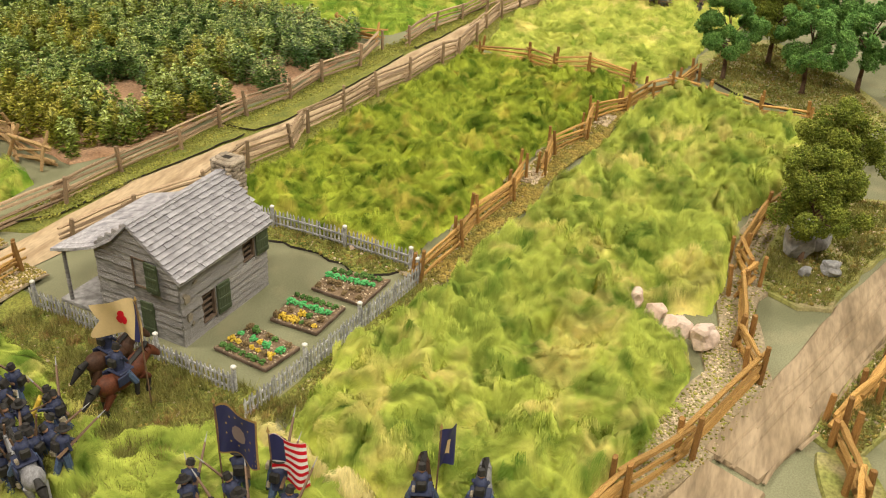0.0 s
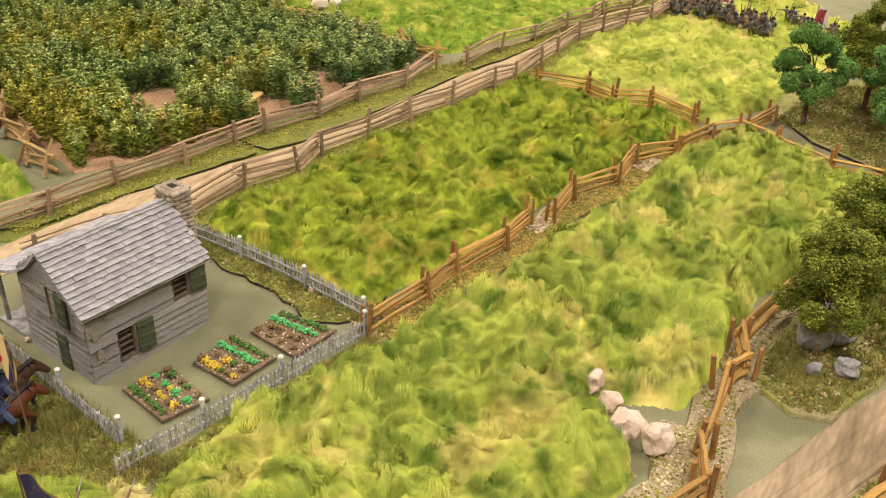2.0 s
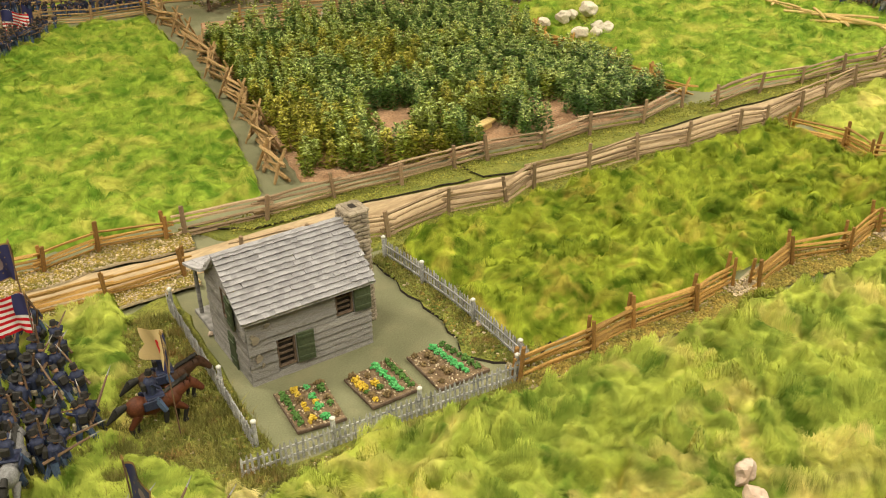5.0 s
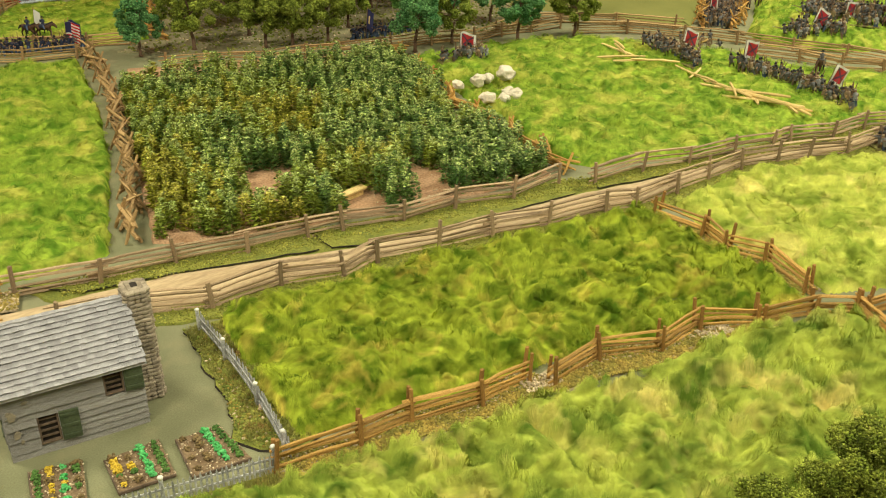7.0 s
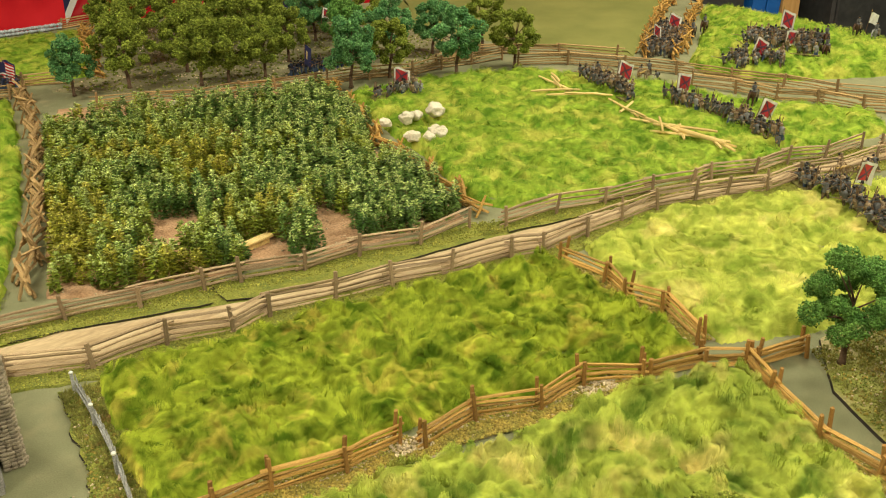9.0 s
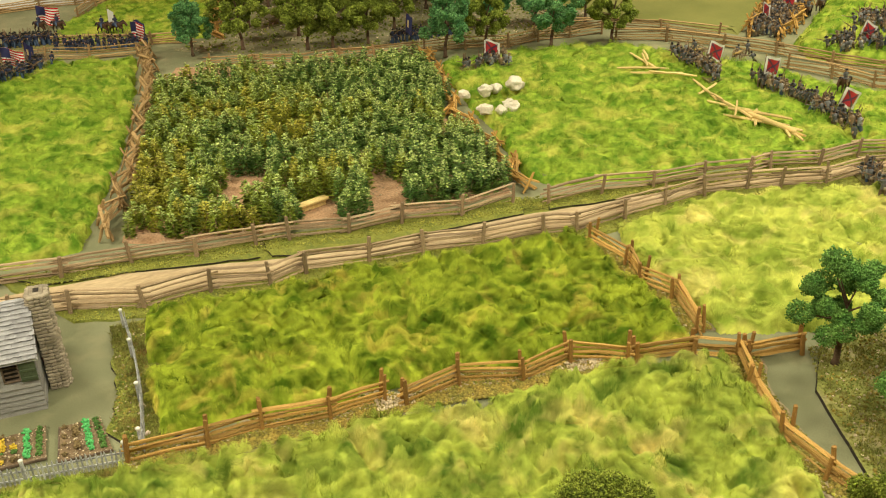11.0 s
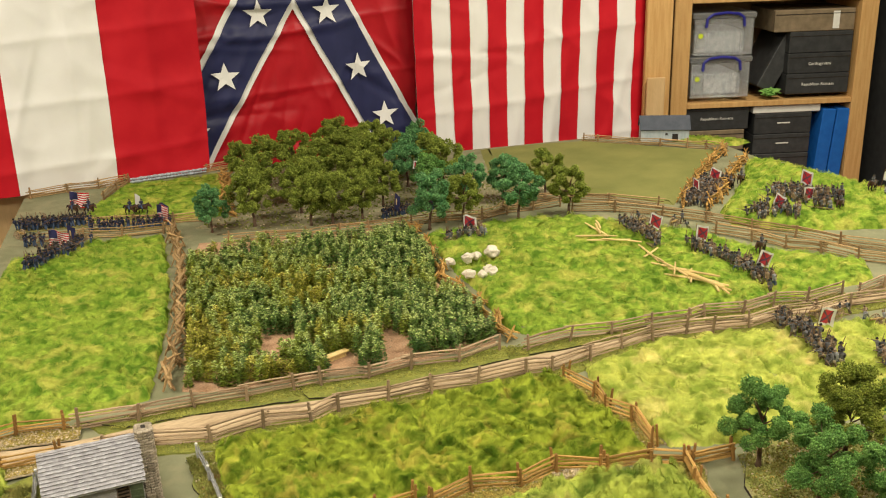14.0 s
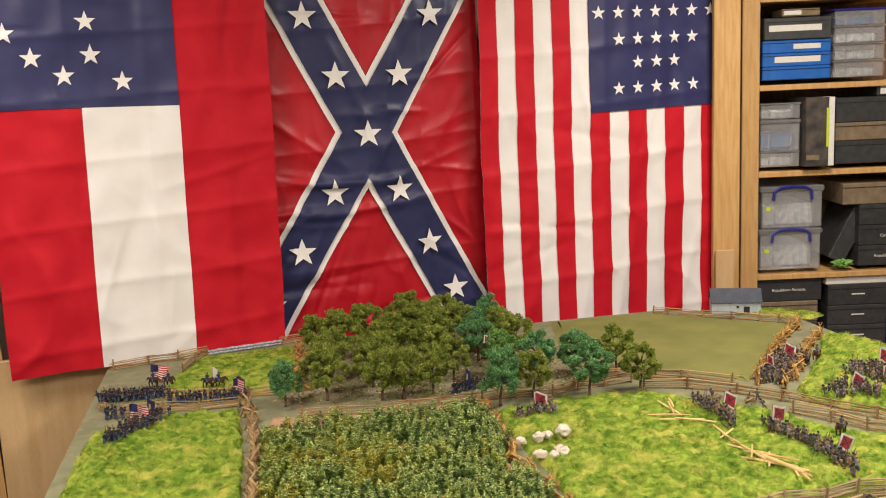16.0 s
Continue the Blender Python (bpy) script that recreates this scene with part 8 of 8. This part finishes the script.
def clear_box(x0, x1, y0, y1, fill, handle=True, lid="clear", d0=0.02, depth=0.30, label="clear plastic storage box with blue handles"):
    w, h = sx(x1) - sx(x0), (y1 - y0) * 0.00222 * 0.985
    o = thing("storage_box", at_shelf((sx(x0) + sx(x1)) / 2, d0, sz(y1)), label, "storage box", "plastic boxes")
    g = Geo()
    t = 0.003
    bw = w * 0.92
    for c, s in (((0, depth / 2, t / 2), (bw, depth, t)), ((0, t / 2, h * 0.42), (bw, t, h * 0.84)), ((0, depth - t / 2, h * 0.42), (bw, t, h * 0.84)), ((-bw / 2, depth / 2, h * 0.42), (t, depth, h * 0.84)), ((bw / 2, depth / 2, h * 0.42), (t, depth, h * 0.84))):
        g.box(c, s, bevel=0.001)
    g.ob("tub", M["clear"], o)
    for u in (-0.28, 0.28):
        Geo().box((bw * u * 1.05, -0.002, h * 0.40), (0.006, 0.004, h * 0.78), bevel=0.001).ob("rib", M["clear"], o)
    Geo().box((0, depth / 2, h * 0.91), (w, depth + 0.01, h * 0.15), bevel=0.005).ob("lid", M["clear"] if lid == "clear" else M["bluehandle"], o)
    Geo().box((0, depth * 0.55, h * 0.28), (bw * 0.86, depth * 0.8, h * 0.50), bevel=0.006).ob("contents", fill, o)
    if handle:
        hd = Geo()
        P = [(-0.30, 0.66), (-0.285, 0.86), (-0.2, 0.955), (0, 0.985), (0.2, 0.955), (0.285, 0.86), (0.30, 0.66)]
        for (a, b), (c, e) in zip(P, P[1:]):
            hd.tube((a * w, -0.011, b * h), (c * w, -0.011, e * h), 0.0055, n=6)
        hd.ob("handle", M["bluehandle"], o, "dark blue clip handle")
        Geo().tube((-0.40 * bw, -0.001, h * 0.46), (-0.40 * bw, -0.0035, h * 0.46), 0.010, n=14).ob("sticker", M["limelabel"], o, "round lime sticker")
    return o


M["limelabel"] = mat("lime_sticker", (0.50, 0.62, 0.03), (0.55, 0.66, 0.05), 60, 0.6, 0.02, 300, 0.03)
# upper shelf
for y0, y1, st in ((120, 143, None), (97, 120, (0.18, 0.84, 0.3, 0.75)), (75, 97, (0.45, 0.84, 0.3, 0.7))):
    box_file(1346, 1465, y0, y1, M["boxblue"], "bright blue box file lying in a stack", stripe=st)
box_file(1348, 1465, 36, 74, None, "black box file with a white label strip", stripe=(0.08, 0.85, 0.38, 0.66))
box_file(1379, 1445, 22, 35, M["boxtan"], "small flat tin box on top of a stack", depth=0.12, stripe=(0.05, 0.5, 0.2, 0.85))
for y0, y1 in ((113, 143), (84, 113), (54, 84)):
    clear_box(1467, 1558, y0, y1, M["clutter"], False, label="shallow clear plastic box in a stack")
clear_box(1467, 1558, 25, 54, M["clutter_blue"], False, "blue", label="shallow plastic box with a blue lid")
# middle shelf
clear_box(1343, 1415, 266, 295, M["clutter"], False, label="shallow clear plastic box in a stack")
clear_box(1343, 1415, 210, 266, M["clutter_blue"], False, label="clear plastic box with blue contents")
clear_box(1343, 1415, 182, 210, M["clutter"], False, label="shallow clear plastic box in a stack")
kit = thing("kit_box", at_shelf(sx(1441), -0.03, sz(295), 0.0), "dark model kit box standing on end", "box", "storage boxes")
Geo().box((-0.014, 0.10, 0.133), (0.088, 0.20, 0.266), bevel=0.002).ob("body", M["kit"], kit)
Geo().box((0.042, 0.10, 0.133), (0.022, 0.202, 0.266), bevel=0.002).ob("tray_side", M["paper"], kit, "white printed side of the box")
Geo().box((0.026, -0.0015, 0.15), (0.010, 0.002, 0.15)).ob("bar_mark", M["limelabel"], kit, "yellow printed strip")
Geo().box((-0.03, -0.0015, 0.035), (0.05, 0.002, 0.02)).ob("bar_mark", M["boxtan"], kit, "dull gold printed strip")
box_file(1474, 1612, 254, 295), box_file(1474, 1612, 222, 254, M["boxtan"], "worn brown cardboard box in a stack"), box_file(1474, 1612, 178, 222)
box_file(1545, 1600, 160, 178, None, "small black case on top of a stack", stripe=(0.1, 0.4, 0.2, 0.9), depth=0.15)
# lower shelf
clear_box(1343, 1456, 405, 481, M["clutter"]), clear_box(1345, 1458, 328, 405, M["clutter"])
o = thing("box_file", at_shelf(sx(1484), 0.05, sz(481), 0, math.radians(27)), "dark grey box file leaning against a stack", "box", "storage boxes")
Geo().box((0, 0.13, 0.15), (0.07, 0.24, 0.26), bevel=0.003).ob("body", M["boxfile"], o)
for y0, y1, tx in ((444, 481, "Republican Romans"), (407, 444, "Carthaginians"), (369, 407, "")):
    box_file(1520, 1636, y0, y1, None, "black box file in a stack on the shelf", tx)
box_file(1490, 1636, 330, 369, M["boxtan"], "worn brown box with a yellow corner", stripe=(0.72, 0.8, 0.1, 0.9))
o = Geo().blob((0, 0, 0), (0.035, 0.03, 0.014), 3, 0.9, 4.0).ob("green_scrap", M["leaf_dark"], None, at=at_shelf(sx(1495), 0.03, sz(481) + 0.012))
tagged(o, "crumpled dark green scrap on the shelf", "scrap")
# bottom shelf
box_file(1338, 1458, 495, 541, None, "black box file with white lettering", "Republican Romans", depth=0.24)
box_file(1342, 1452, 541, 580, M["boxtan"], "worn brown cardboard box in a stack", stripe=(0.3, 0.6, 0.5, 0.56)), box_file(1340, 1452, 580, 625), box_file(1340, 1452, 625, 672)
box_file(1464, 1590, 493, 514, M["paper"], "flat white lidded box on a stack")
for y0, y1 in ((514, 553), (553, 590), (590, 630), (630, 672)):
    box_file(1468, 1575, y0, y1, None, "black box file in a stack on the shelf", stripe=(0.4, 0.62, 0.5, 0.56))
for i in range(2):
    o = Geo().box((0, 0.12, 0.15), (0.055, 0.26, 0.36), bevel=0.003).ob("lever_file", M["boxblue"], None, at=at_shelf(sx(1595) + 0.06 * i, 0.02, sz(672) + 0.03, 0, math.radians(4)))
    tagged(o, "bright blue upright file on the lowest shelf", "file", "blue files")
o = thing("dark_cabinet", at_shelf(BW + 0.58, 0.2, FLOOR_Z), "tall black cabinet standing beside the shelf unit", "cabinet")
Geo().box((0, 0, 0.75), (0.8, 0.5, 1.5), bevel=0.01).ob("body", M["boxfile"], o)
for k in (-1, 1):
    d = Geo().box((k * 0.198, -0.258, 0.76), (0.385, 0.016, 1.42), bevel=0.005).ob("door", M["boxfile"], o)
    Geo().tube((k * 0.03, -0.285, 0.70), (k * 0.03, -0.285, 0.86), 0.006, n=8).ob("handle", M["steel"], d, "slim grey metal handle")
Geo().box((0, 0, 1.508), (0.82, 0.52, 0.016), bevel=0.004).ob("top", M["boxfile"], o)
M["redcrate"] = mat("dull_red_crate", (0.24, 0.02, 0.015), (0.32, 0.035, 0.025), 20, 0.6, 0.2, 300, 0.12)
o = thing("crate", at_shelf(0.62, -0.20, FLOOR_Z), "dull red crate on the floor before the shelves", "crate")
Geo().box((0, 0, 0.20), (0.4, 0.28, 0.40), bevel=0.008).ob("body", M["redcrate"], o)
Geo().box((0, 0, 0.405), (0.42, 0.30, 0.02), bevel=0.006).ob("rim", M["redcrate"], o)

# ---- barn on the hill ----
barn = thing("barn", pose(2.845, 1.69, 0.002, 0, 0, -36), "small pale blue barn with a slate-grey roof", "barn")
bw, bd, bh, rh = 0.165, 0.075, 0.042, 0.08
prof = [(-bd / 2, 0), (bd / 2, 0), (bd / 2, bh), (0, rh), (-bd / 2, bh)]
M["barnwall"] = mat("pale_blue_board", (0.36, 0.42, 0.46), (0.45, 0.50, 0.53), 30, 0.8, 0.3, 300, 0.12, stretch=(6, 6, 0.5))
M["slate"] = mat("slate_roof", (0.055, 0.065, 0.085), (0.075, 0.085, 0.11), 30, 0.75, 0.3, 300, 0.12)
Geo().add([(x, y, z) for x in (-bw / 2, bw / 2) for y, z in prof], [(0, 1, 2, 3, 4)[::-1], (5, 6, 7, 8, 9)] + [(i, (i + 1) % 5, 5 + (i + 1) % 5, 5 + i) for i in range(5)]).ob("wall", M["barnwall"], barn)
for s in (-1, 1):
    a = math.atan2(rh - bh, bd / 2)
    Geo().box((0, s * (bd / 4 + 0.002), (bh + rh) / 2 + 0.0015), (bw + 0.01, math.hypot(bd / 2, rh - bh) + 0.008, 0.003), bevel=0.0008, tilt=(-s * a, 0, 0)).ob("roof_slope", M["slate"], barn)
Geo().box((0.035, -bd / 2 - 0.0005, 0.014), (0.02, 0.002, 0.026)).ob("door", M["dark"], barn)
Geo().box((0.005, -bd / 2 - 0.0005, 0.026), (0.008, 0.002, 0.007)).ob("window", M["dark"], barn)
fur_field("fur_field", [(2.80, 1.72), (2.92, 1.66), (3.0, 1.58), (3.05, 1.48), (2.98, 1.47), (2.90, 1.56)], 0.012, 5000, M["fur_short"], 0.2, "bright green knoll of combed fur by the barn", length=0.012, width=0.0008, seed=9.9)
